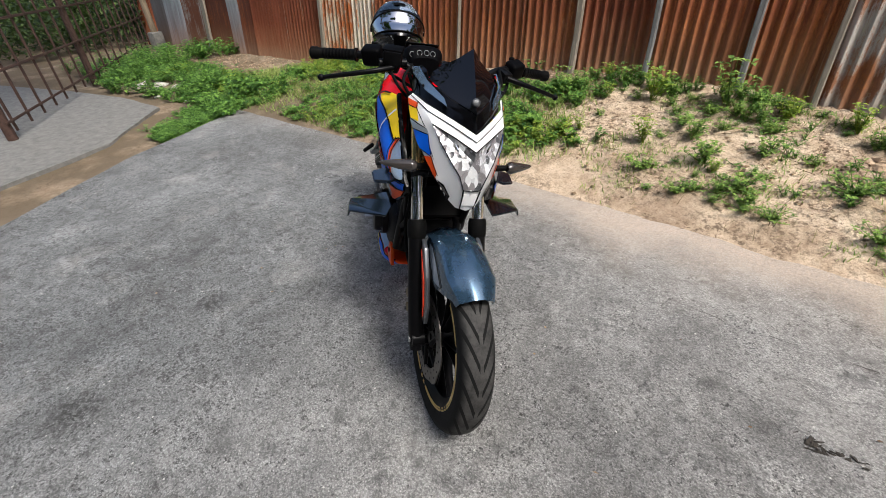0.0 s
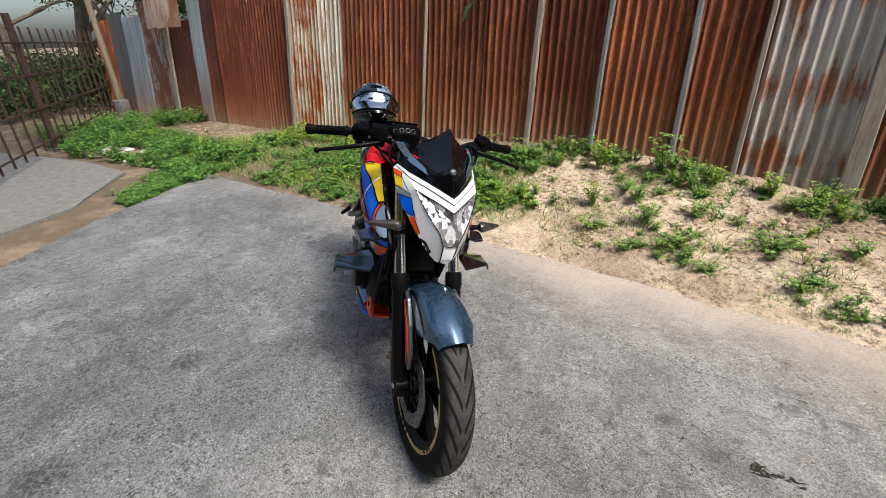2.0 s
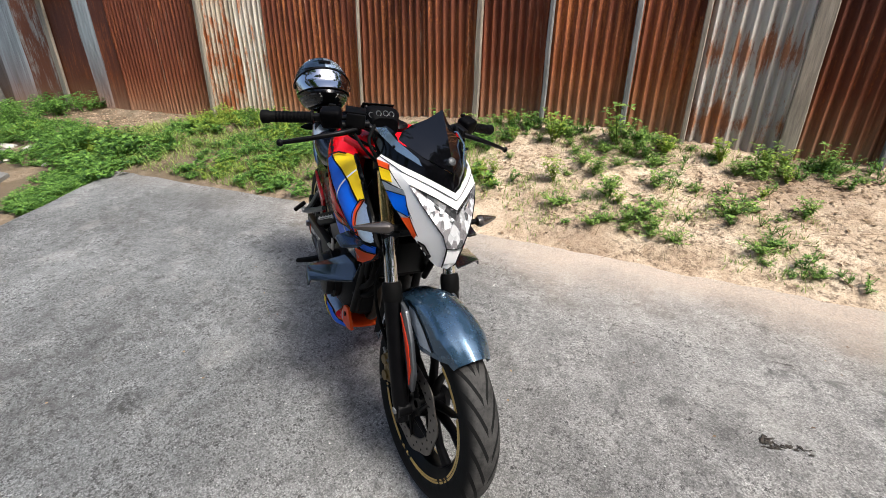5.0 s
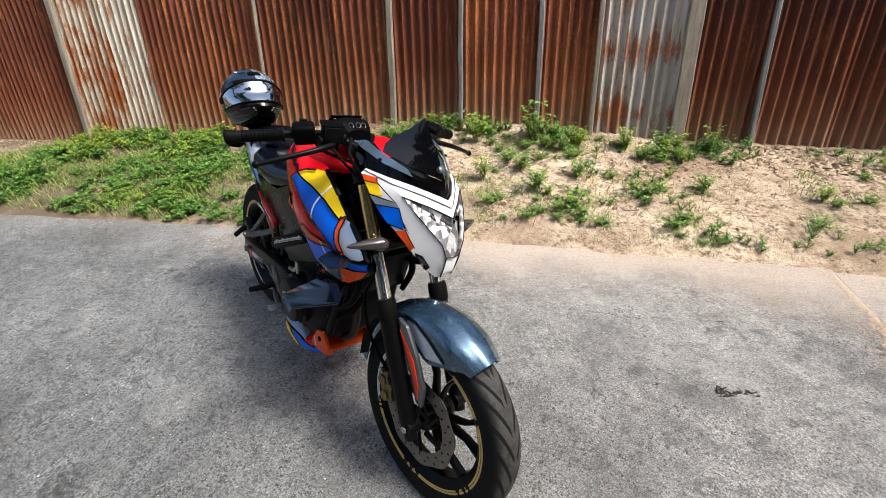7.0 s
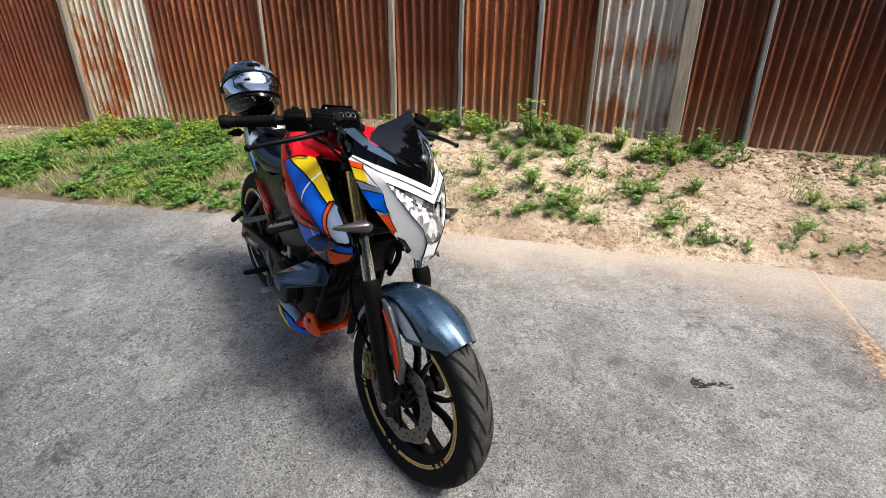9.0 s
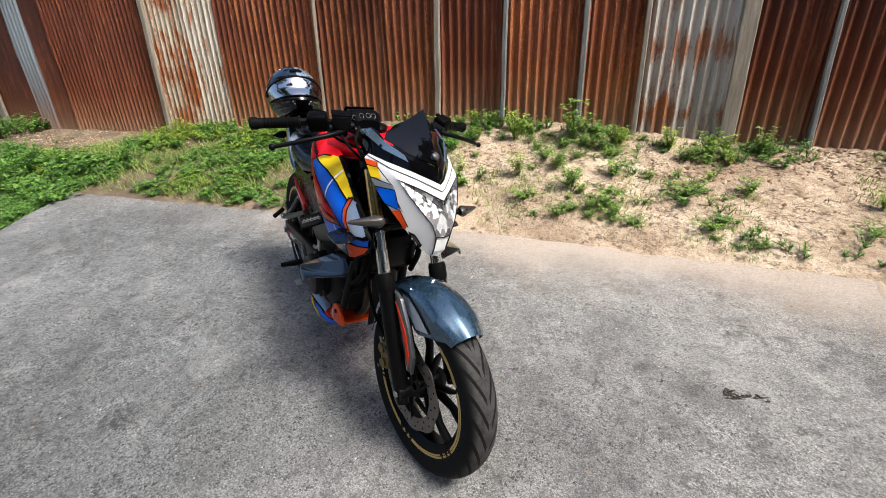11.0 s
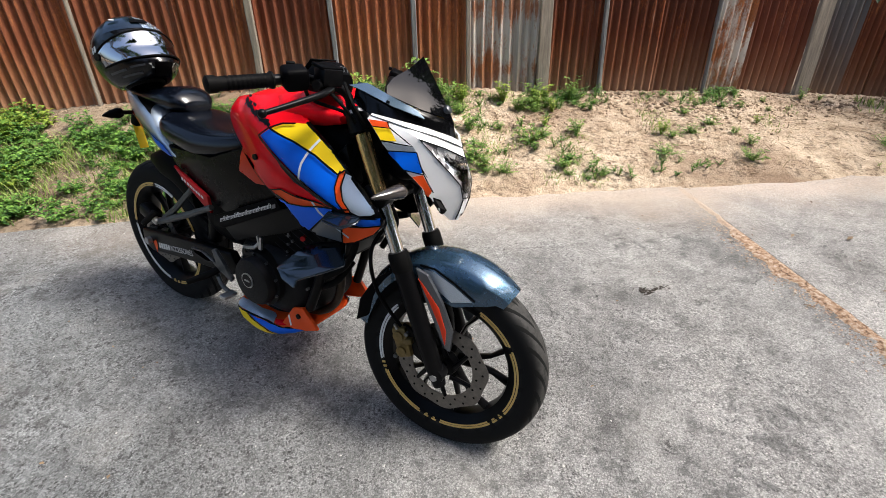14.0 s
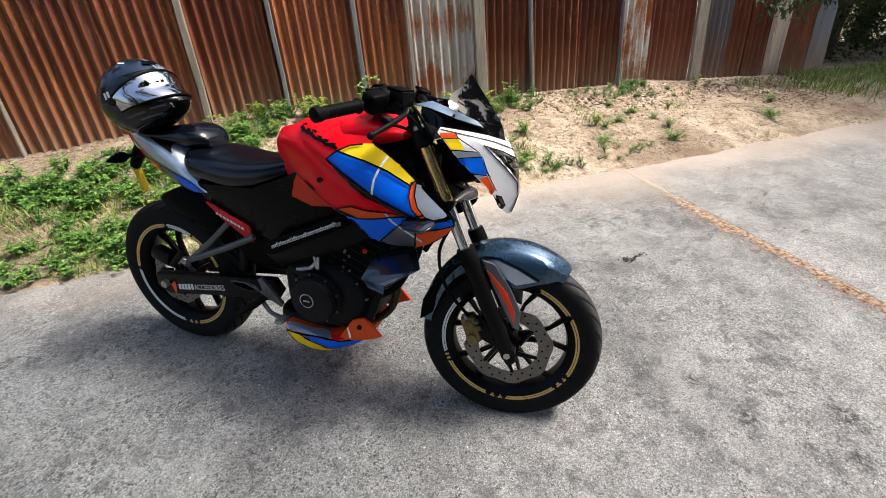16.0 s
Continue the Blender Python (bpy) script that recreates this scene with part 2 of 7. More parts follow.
def sheet_material(name, paint, rust, pale, rusted, streaks, metal=0.0, dusty=0.75, bands=()):
    """Corrugated sheet: a coat or zinc, vertical run streaks of rust, blotches, a pale dusty foot."""
    m = Mat(name, rough=0.62, spec=0.18)
    rnd = m.random()
    comb = m.nt.nodes.new("ShaderNodeCombineXYZ")
    for i, k in enumerate((37.0, 11.0, 23.0)):
        m.nt.links.new(m.math("MULTIPLY", rnd, k), comb.inputs[i])
    sh = comb.outputs[0]
    run = m.noise(1.0, 6, 0.68, (26, 26, 1.6), sh)
    blot = m.noise(1.0, 6, 0.65, (3.2, 3.2, 1.7), sh)
    fine = m.noise(1.0, 5, 0.75, (60, 60, 34), sh)
    tone = m.ramp(m.noise(1.0, 4, 0.6, (9, 9, 0.7), sh), ((0.3, tuple(0.62 * c for c in paint)), (0.7, tuple(1.3 * c for c in paint))))
    mask = m.math("ADD", m.math("MULTIPLY", run, streaks), m.math("MULTIPLY", blot, 1.0 - streaks))
    mask = m.math("ADD", mask, m.math("MULTIPLY", m.math("SUBTRACT", fine, 0.5), 0.25))
    lo = 0.72 - 0.5 * rusted
    col = m.mix(m.ramp(mask, ((lo, 0.0), (lo + 0.09, 1.0))), tone, m.ramp(fine, ((0.3, tuple(0.55 * c for c in rust)), (0.7, tuple(1.25 * c for c in rust)))))
    worn = m.math("MULTIPLY", m.ramp(m.noise(1.0, 6, 0.7, (30, 30, 2.2), sh), ((0.60, 0.0), (0.70, 1.0))), m.ramp(blot, ((0.42, 0.0), (0.58, 1.0))))
    col = m.mix(m.math("MULTIPLY", worn, 0.75), col, pale)
    z = m.math("ADD", m.axis(2), m.math("MULTIPLY", m.math("SUBTRACT", run, 0.5), 0.45))
    for middle, half, wide, amount in bands:
        edge = m.math("ADD", m.math("MULTIPLY", m.math("SUBTRACT", m.noise(1.0, 4, 0.6, (wide, wide, 0.8), sh), 0.5), 0.9), m.math("MULTIPLY", m.math("SUBTRACT", fine, 0.5), 0.25))
        away = m.math("SUBTRACT", half, m.math("ADD", m.math("ABSOLUTE", m.math("SUBTRACT", m.axis(2), middle), 0.0), edge))
        col = m.mix(m.math("MULTIPLY", m.ramp(away, ((0.0, 0.0), (0.07, 1.0))), amount), col, m.ramp(fine, ((0.3, (0.24, 0.075, 0.025)), (0.7, (0.52, 0.19, 0.06)))))
    if dusty > 0.5:
        col = m.mix(m.ramp(m.math("SUBTRACT", 0.95, z), ((0.0, 0.0), (0.6, 0.34))), col, tuple(1.0 * c for c in rust))
    foot = m.ramp(m.math("SUBTRACT", 0.48, z), ((0.0, 0.0), (0.45, 0.75)))
    col = m.mix(m.math("MULTIPLY", foot, dusty), col, m.ramp(run, ((0.35, tuple(0.8 * c for c in rust)), (0.62, (0.50, 0.32, 0.19)))))
    col = m.mix(m.math("MULTIPLY", m.ramp(m.math("SUBTRACT", 0.2, z), ((0.0, 0.0), (0.3, 1.0))), 0.5), col, (0.36, 0.25, 0.17))
    col = m.mix(m.math("MULTIPLY", m.math("SUBTRACT", rnd, 0.4), 0.5), col, (0.04, 0.016, 0.010))
    m.color(col)
    m.rough(m.ramp(fine, ((0.2, 0.5), (0.8, 0.85))))
    m.b.inputs["Metallic"].default_value = metal
    m.bump(m.math("ADD", fine, m.math("MULTIPLY", blot, 1.5)), 0.25, 0.004)
    return m.m


def speckled(name, color, rough=0.8, vary=0.3, scale=18, bump=0.3, dist=0.004, stretch=(1, 1, 1), dark=None, metal=0.0, spec=0.5):
    m = Mat(name, color, rough, metal, 0.0, spec)
    n = m.noise(scale, 6, 0.7, stretch)
    d = dark or tuple(c * (1 - vary) for c in color)
    m.color(m.ramp(n, ((0.3, d), (0.6, color), (0.8, tuple(min(1, c * (1 + 0.5 * vary)) for c in color)))))
    m.bump(m.noise(scale * 4, 4, 0.7, stretch), bump, dist)
    return m.m


def leaf_material(name, dark, light, trans=0.25):
    m = Mat(name, light, 0.55, spec=0.3)
    m.color(m.mix(m.island(), dark, light))
    m.b.inputs["Transmission Weight"].default_value = 0.0
    tr = m.nt.nodes.new("ShaderNodeBsdfTranslucent")
    m.nt.links.new(m.mix(m.island(), tuple(1.2 * c for c in dark), tuple(1.35 * c for c in light)), tr.inputs[0])
    ms = m.nt.nodes.new("ShaderNodeMixShader")
    ms.inputs[0].default_value = trans
    m.nt.links.new(m.b.outputs[0], ms.inputs[1])
    m.nt.links.new(tr.outputs[0], ms.inputs[2])
    m.nt.links.new(ms.outputs[0], m.nt.nodes["Material Output"].inputs[0])
    return m.m


PAVING = paving_material("worn_grey_paving", (0.252, 0.260, 0.258), (0.355, 0.343, 0.324), 0.9)
# paler slab; part of its paleness is full sun put into the colour
PAVING_R = paving_material("pale_grey_paving", (0.42, 0.402, 0.376), (0.44, 0.42, 0.392), 0.45)
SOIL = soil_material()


def earth_material():
    """Orange earth with dark crumbs; drifted sand hides its far end."""
    m = Mat("orange_earth", rough=0.95, spec=0.1)
    base = m.ramp(m.noise(46, 6, 0.8), ((0.40, (0.12, 0.080, 0.055)), (0.47, (0.34, 0.21, 0.13)), (0.54, (0.47, 0.335, 0.235)), (0.63, (0.62, 0.53, 0.44))))
    far = m.ramp(m.math("SUBTRACT", m.math("ADD", m.axis(1), m.math("MULTIPLY", m.noise(6, 4, 0.6), 0.3)), 1.12), ((0.0, 0.0), (0.3, 1.0)))
    m.color(m.mix(far, base, m.ramp(m.noise(150, 4, 0.8), ((0.35, (0.42, 0.33, 0.25)), (0.65, (0.60, 0.50, 0.40))))))
    m.bump(m.noise(90, 5, 0.8), 1.0, 0.01)
    return m.m


EARTH = earth_material()
BROWN_SHEET = sheet_material("brown_rusted_sheet", (0.160, 0.045, 0.024), (0.38, 0.128, 0.047), (0.46, 0.34, 0.25), 0.42, 0.6)
# the middle sheets' rust, brightened for the light that falls on them
ORANGE_SHEET = sheet_material("orange_rusted_sheet", (0.190, 0.058, 0.032), (0.41, 0.140, 0.050), (0.55, 0.40, 0.29), 0.43, 0.6)
# dark rust; the right-hand sheets' tree shade is in the colour too
DARK_SHEET = sheet_material("dark_brown_sheet", (0.090, 0.029, 0.017), (0.26, 0.075, 0.026), (0.26, 0.17, 0.12), 0.38, 0.6)
RED_SHEET = sheet_material("red_brown_sheet", (0.150, 0.044, 0.025), (0.29, 0.090, 0.038), (0.46, 0.34, 0.26), 0.40, 0.5)
RUSTED_ZINC = sheet_material("zinc_with_rust_bands", (0.60, 0.57, 0.52), (0.38, 0.145, 0.055), (0.74, 0.70, 0.63), 0.38, 0.25, 0.0, 0.15, ((0.19, 0.10, 5, 0.9), (0.66, 0.10, 16, 0.85), (1.30, 0.16, 14, 0.8)))
ZINC_SHEET = sheet_material("weathered_zinc_sheet", (0.66, 0.62, 0.55), (0.38, 0.145, 0.055), (0.74, 0.70, 0.63), 0.50, 0.25, 0.0, 0.35)
PALE_SHEET = sheet_material("pale_peeling_sheet", (0.70, 0.62, 0.52), (0.42, 0.140, 0.048), (0.72, 0.65, 0.56), 0.40, 0.60, 0.0, 0.4)
PEELED_SHEET = sheet_material("rusted_peeling_sheet", (0.62, 0.52, 0.40), (0.40, 0.115, 0.036), (0.70, 0.60, 0.48), 0.53, 0.35, 0.0, 0.4)
PATCHED_SHEET = sheet_material("dark_rust_with_pale_patches", (0.40, 0.37, 0.33), (0.20, 0.070, 0.034), (0.50, 0.46, 0.40), 0.62, 0.35)
GREY_SHEET = sheet_material("grey_sheet", (0.17, 0.175, 0.175), (0.20, 0.10, 0.055), (0.34, 0.32, 0.29), 0.3, 0.5, 0.2)
BLUE_SHEET = sheet_material("pale_blue_sheet", (0.27, 0.32, 0.36), (0.28, 0.11, 0.06), (0.5, 0.52, 0.52), 0.25, 0.5, 0.1)
WOOD_GREY = speckled("weathered_grey_wood", (0.25, 0.25, 0.245), 0.85, 0.65, 7, 0.5, 0.006, (6, 6, 0.5))
WOOD_PALE = speckled("pale_weathered_board", (0.34, 0.29, 0.23), 0.85, 0.55, 7, 0.5, 0.006, (6, 6, 0.5))
WOOD_POLE = speckled("tan_pole_wood", (0.27, 0.21, 0.14), 0.8, 0.45, 6, 0.4, 0.006, (4, 4, 0.6))
# rust, darkened so the trees' shade over the gate is in the colour
IRON = speckled("rusty_iron", (0.070, 0.036, 0.026), 0.85, 0.5, 30, 0.4, 0.003)
CONCRETE = speckled("rough_concrete", (0.19, 0.185, 0.17), 0.9, 0.4, 14, 0.6, 0.008)
BARK = speckled("grey_brown_bark", (0.17, 0.135, 0.10), 0.9, 0.55, 9, 0.9, 0.02, (2.5, 2.5, 0.5))
LEAF = leaf_material("weed_leaf_green", (0.045, 0.105, 0.022), (0.28, 0.42, 0.085))
LEAF_COVER = leaf_material("low_weed_green", (0.028, 0.085, 0.020), (0.20, 0.37, 0.065))
LEAF_GRASS = leaf_material("grass_green", (0.10, 0.17, 0.03), (0.36, 0.44, 0.12))
LEAF_YELLOW = leaf_material("yellow_green_leaf", (0.11, 0.22, 0.03), (0.34, 0.41, 0.06))
LEAF_TREE = leaf_material("tree_leaf_green", (0.022, 0.050, 0.014), (0.075, 0.13, 0.035), 0.3)
LEAF_HEDGE = leaf_material("hedge_leaf_green", (0.016, 0.032, 0.009), (0.07, 0.11, 0.025), 0.25)
DRY = leaf_material("dry_brown_litter", (0.10, 0.06, 0.035), (0.36, 0.25, 0.14), 0.1)
STRAW = leaf_material("dry_grass", (0.13, 0.10, 0.05), (0.30, 0.25, 0.13), 0.2)
STONE = speckled("pale_rubble", (0.52, 0.49, 0.45), 0.9, 0.4, 20, 0.6, 0.006)


# ---- mesh helpers ----
def mesh_object(name, verts, faces, mat, smooth=False):
    me = bpy.data.meshes.new(name)
    me.from_pydata([tuple(v) for v in verts], [], faces)
    me.update()
    me.materials.append(mat)
    if smooth:
        me.polygons.foreach_set("use_smooth", [True] * len(me.polygons))
    return new(name, me)


def part(name, bm, mat, parent, label="", smooth=True):
    """Link a bmesh as one mesh object under a thing or a part."""
    me = bpy.data.meshes.new(name)
    bmesh.ops.recalc_face_normals(bm, faces=bm.faces[:])
    bm.to_mesh(me)
    bm.free()
    me.materials.append(mat)
    if smooth:
        me.polygons.foreach_set("use_smooth", [True] * len(me.polygons))
        me.set_sharp_from_angle(angle=radians(38))
    ob = new(name, me)
    ob.parent = parent
    if label:
        tagged(ob, label)
    return ob


def box_bm(size, at=(0, 0, 0), turn=(0, 0, 0), bevel=0.0, seg=2, bm=None):
    bm = bm or bmesh.new()
    made = bmesh.ops.create_cube(bm, size=1.0, matrix=pose(*at, *turn) @ Matrix.Diagonal((*size, 1)))
    if bevel:
        edges = list({e for v in made["verts"] for e in v.link_edges})
        bmesh.ops.bevel(bm, geom=edges, offset=bevel, segments=seg, affect="EDGES", profile=0.5)
    return bm


def tube_bm(points, radius, seg=10, bm=None, caps=True):
    """A tube along points; radius one number or one a point."""
    bm = bm or bmesh.new()
    pts = [Vector(p) for p in points]
    rad = radius if isinstance(radius, (list, tuple)) else [radius] * len(pts)
    rings, ref = [], None
    for i, p in enumerate(pts):
        d = (pts[min(i + 1, len(pts) - 1)] - pts[max(i - 1, 0)]).normalized()
        if ref is None:
            ref = d.orthogonal().normalized()
        ref = (ref - d * ref.dot(d)).normalized()
        side = d.cross(ref)
        rings.append([bm.verts.new(p + (ref * math.cos(a) + side * math.sin(a)) * rad[i]) for a in (math.tau * k / seg for k in range(seg))])
    for a, b in zip(rings, rings[1:]):
        for k in range(seg):
            bm.faces.new((a[k], a[(k + 1) % seg], b[(k + 1) % seg], b[k]))
    if caps:
        bm.faces.new(rings[0][::-1])
        bm.faces.new(rings[-1])
    return bm


def smooth_path(points, steps=6):
    """Catmull-Rom points through the given ones."""
    p = [Vector(q) for q in points]
    p = [p[0] * 2 - p[1]] + p + [p[-1] * 2 - p[-2]]
    out = []
    for i in range(1, len(p) - 2):
        for k in range(steps):
            t = k / steps
            out.append(0.5 * (2 * p[i] + (p[i + 1] - p[i - 1]) * t + (2 * p[i - 1] - 5 * p[i] + 4 * p[i + 1] - p[i + 2]) * t * t + (3 * p[i] - p[i - 1] - 3 * p[i + 1] + p[i + 2]) * t ** 3))
    return out + [p[-2]]


def loft_bm(rings, bm=None, caps=True):
    bm = bm or bmesh.new()
    rows = [[bm.verts.new(q) for q in ring] for ring in rings]
    n = len(rows[0])
    for a, b in zip(rows, rows[1:]):
        for k in range(n):
            bm.faces.new((a[k], a[(k + 1) % n], b[(k + 1) % n], b[k]))
    if caps:
        bm.faces.new(rows[0][::-1])
        bm.faces.new(rows[-1])
    return bm


# ---- plan: the fence runs along u; v points from the camera to it ----
TURN = math.atan(-0.43)
PLAN = Matrix.Rotation(TURN, 4, "Z")
FENCE_V = 2.985


def at_plan(u, v, z=0.0):
    return PLAN @ Vector((u, v, z))


FOOT_U = [-16, -11, -9, -7, -5.5, -4.7, -3.7, -2.4, -1.15, -0.5, 0.15, 0.6, 1.2, 2.3, 2.8, 3.7, 4.5, 5.2, 5.8, 8, 12]
FOOT_Z = [-0.04, -0.04, -0.02, 0.10, 0.12, 0.16, 0.23, 0.31, 0.39, 0.40, 0.39, 0.33, 0.28, 0.27, 0.25, 0.20, 0.14, 0.09, 0.05, 0.02, 0.02]
EDGE_V = 1.60


def foot(u):
    return float(np.interp(u, FOOT_U, FOOT_Z))


def ground_height(u, v):
    """The bank that rises from the paving to the fence's foot, and flat land round it."""
    if v < 1.3 or u < -20 or u > 16:
        base = -0.045
        if v < 1.3 and -16 < u < -2.2:
            base += 0.02 * noise.noise((u * 1.3, v * 1.3, 0.0))
        return base
    k = min(1.0, max(0.0, (v - EDGE_V) / (FENCE_V - EDGE_V)))
    s = k ** 0.85
    h = -0.045 * (1 - min(1, max(0, (v - 1.3) / 0.32))) + s * (foot(u) + 0.02)
    if v > FENCE_V + 0.4:
        h *= max(0.0, 1 - (v - FENCE_V - 0.4) / 3)
    lump = 0.022 * noise.noise((u * 2.1, v * 2.1, 3.0)) + 0.012 * noise.noise((u * 6.0, v * 6.0, 7.0)) + 0.006 * noise.noise((u * 15.0, v * 15.0, 1.0))
    return h + lump * min(1, max(0, (v - EDGE_V + 0.12) / 0.2))


def build_ground():
    us = [-600, -200, -80, -40, -26] + [-20 + 0.5 * i for i in range(20)] + [-10 + 0.085 * i for i in range(212)] + [8.1 + 0.5 * i for i in range(18)] + [18, 26, 60, 200, 600]
    vs = [-600, -200, -60, -20, -8, -4, -2.5] + [-1.8 + 0.16 * i for i in range(19)] + [1.24 + 0.055 * i for i in range(36)] + [3.3, 3.6, 4, 5, 6.5, 9, 14, 25, 60, 200, 600]
    verts = [(u, v, ground_height(u, v)) for v in vs for u in us]
    n = len(us)
    faces = [(j * n + i, j * n + i + 1, (j + 1) * n + i + 1, (j + 1) * n + i) for j in range(len(vs) - 1) for i in range(n - 1)]
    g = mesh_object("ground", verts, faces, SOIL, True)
    g.matrix_world = PLAN
    tagged(g, "sandy earth bank with dry litter below the fence", "ground", kind="structure")


def slab(name, outline, top, depth, mat, label, category):
    """A paving slab with a worn, slightly wandering rim."""
    pts = []
    for i, (a, b) in enumerate(zip(outline, outline[1:] + outline[:1])):
        a, b = Vector(a), Vector(b)
        count = max(1, int((b - a).length / 0.12)) if (b - a).length < 8 else 1
        for k in range(count):
            q = a.lerp(b, k / count)
            w = 0.02 if count > 1 else 0.0
            pts.append((q.x + w * noise.noise((q.x * 4, q.y * 4, 5)), q.y + w * noise.noise((q.x * 4, q.y * 4, 9))))
    bm = bmesh.new()
    hi = [bm.verts.new((x, y, top)) for x, y in pts]
    lo = [bm.verts.new((x, y, top - depth)) for x, y in pts]
    face = bm.faces.new(hi)
    for k in range(len(pts)):
        bm.faces.new((hi[k], lo[k], lo[(k + 1) % len(pts)], hi[(k + 1) % len(pts)]))
    bmesh.ops.bevel(bm, geom=list(face.edges), offset=0.008, segments=1, affect="EDGES")
    bmesh.ops.triangulate(bm, faces=[f for f in bm.faces if len(f.verts) > 4])
    ob = part(name, bm, mat, None, smooth=False)
    ob.matrix_world = PLAN
    return tagged(ob, label, category, kind="structure")


build_ground()
JOINT_U = 1.775
slab("pavement_main", [(JOINT_U - 0.008, 1.66), (0.4, 1.62), (-1.0, 1.60), (-2.6, 1.50), (-4.28, 1.42), (-3.70, 0.10), (-3.05, -0.85), (-2.9, -9), (JOINT_U - 0.008, -9)], 0.0, 0.06, PAVING,
     "worn grey paving with dark stains under the motorcycle", "pavement")
slab("pavement_side", [(JOINT_U + 0.012, -9), (40, -9), (40, 1.72), (5.0, 1.78), (3.4, 1.74), (JOINT_U + 0.012, 1.66)], -0.003, 0.06, PAVING_R,
     "pale grey paving beyond the earth-filled joint", "pavement")
slab("path_slab", [(-3.95, -0.75), (-4.35, 0.15), (-5.35, 0.95), (-6.3, 0.88), (-7.6, 0.55), (-16, -2.2), (-14, -5), (-5, -2.2)], -0.012, 0.05, CONCRETE,
     "old concrete path slab leading through the iron gate", "pavement")


def joint_fill():
    verts, faces = [], []
    n = 480
    for i in range(n):
        v = 1.66 - i * 0.02
        thin = min(1.0, 0.4 + i / 60)
        w = max(0.012, 0.085 + 0.045 * noise.noise((v * 2.1, 2, 0)) + 0.055 * noise.noise((v * 9, 4, 0)) + 0.034 * noise.noise((v * 31, 6, 0))) * thin
        end = JOINT_U + 0.020 + 0.006 * noise.noise((v * 5, 0, 4)) + 0.004 * noise.noise((v * 24, 3, 4))
        for s, z in ((1, 0.0012), (0.72, 0.004), (0.25, 0.004), (0, -0.006)):
            verts.append((end - s * w, v, z + 0.0025 * noise.noise((v * 17, s * 3, 0)) * (s < 1)))
    for i in range(n - 1):
        for k in range(3):
            faces.append((i * 4 + k, i * 4 + k + 1, i * 4 + k + 5, i * 4 + k + 4))
    r = random.Random(77)
    for _ in range(2600):
        v = r.uniform(-3, 1.3)
        c = Vector((JOINT_U - 0.045 - abs(r.gauss(0, 0.06)), v, 0.0015))
        size, turn = r.uniform(0.0015, 0.006), r.uniform(0, 6.28)
        ring = [c + Vector((math.cos(turn + k * 1.57), math.sin(turn + k * 1.57), 0)) * size * r.uniform(0.5, 1.3) for k in range(4)]
        base = len(verts)
        verts += [tuple(q) for q in ring] + [tuple(c + Vector((0, 0, size * 0.6)))]
        faces += [(base + k, base + (k + 1) % 4, base + 4) for k in range(4)]
    ob = mesh_object("joint_fill", verts, faces, EARTH, True)
    ob.matrix_world = PLAN
    tagged(ob, "orange earth filling the joint between two slabs", "ground", kind="structure")


joint_fill()


# ---- fence ----
def sheet_bm(width, height, flat=False, pitch=0.076, amp=0.018, seed=0):
    cols = max(2, int(width / pitch * 8)) if not flat else 8
    rows = 10
    bm = bmesh.new()
    front, back = [], []
    for j in range(rows + 1):
        z = height * j / rows
        rf, rb = [], []
        for i in range(cols + 1):
            x = width * i / cols
            y = 0.0 if flat else amp * math.sin(x / pitch * math.tau)
            y += 0.014 * noise.noise((x * 1.7 + seed, z * 1.5, seed))
            zz = z
            if j == 0:
                zz += 0.03 * noise.noise((x * 6 + seed, 0, 1)) - 0.08
            elif j == rows:
                zz += 0.02 * noise.noise((x * 5 + seed, 3, 1))
            rf.append(bm.verts.new((x, y, zz)))
            rb.append(bm.verts.new((x, y + 0.0025, zz)))
        front.append(rf)
        back.append(rb)
    for j in range(rows):
        for i in range(cols):
            bm.faces.new((front[j][i], front[j][i + 1], front[j + 1][i + 1], front[j + 1][i]))
            bm.faces.new((back[j][i], back[j + 1][i], back[j + 1][i + 1], back[j][i + 1]))
        for e in (0, cols):
            bm.faces.new((front[j][e], front[j + 1][e], back[j + 1][e], back[j][e]))
    for j in (0, rows):
        for i in range(cols):
            bm.faces.new((front[j][i], back[j][i], back[j][i + 1], front[j][i + 1]))
    return bm


fence = tagged(new("fence"), "patchwork fence of rusty corrugated sheets along the bank", "fence", kind="structure")
fence.matrix_world = PLAN
# u start, u end, height above the foot, material, flat, what it looks like
GATE_SIDE = (
    (-11.6, -10.75, 1.85, BROWN_SHEET, False, "brown rusted corrugated sheet"), (-10.8, -10.05, 1.95, GREY_SHEET, True, "flat grey sheet"),
    (-10.1, -9.25, 1.85, BLUE_SHEET, False, "pale blue-grey metal sheet"), (-9.3, -8.15, 2.05, PATCHED_SHEET, True, "flat rusted sheet with grey patches"),
    (-8.2, -7.35, 1.62, DARK_SHEET, True, "flat dark rusted sheet"), (-8.6, -7.35, 0.36, PEELED_SHEET, True, "stained pale sheet over the rusted one"),
    (-7.4, -6.98, 2.0, BLUE_SHEET, False, "blue-grey corrugated sheet"), (-7.0, -6.55, 1.95, DARK_SHEET, True, "flat dark rusted sheet"),
    (-6.58, -5.6, 1.9, RED_SHEET, False, "red-brown corrugated sheet"), (-5.64, -4.72, 1.9, RED_SHEET, False, "red-brown corrugated sheet"),
    (-4.75, -4.12, 1.85, PEELED_SHEET, False, "rusted corrugated sheet with pale peeling patches"), (-4.15, -3.68, 1.85, PALE_SHEET, False, "white corrugated sheet with rust runs"),
)
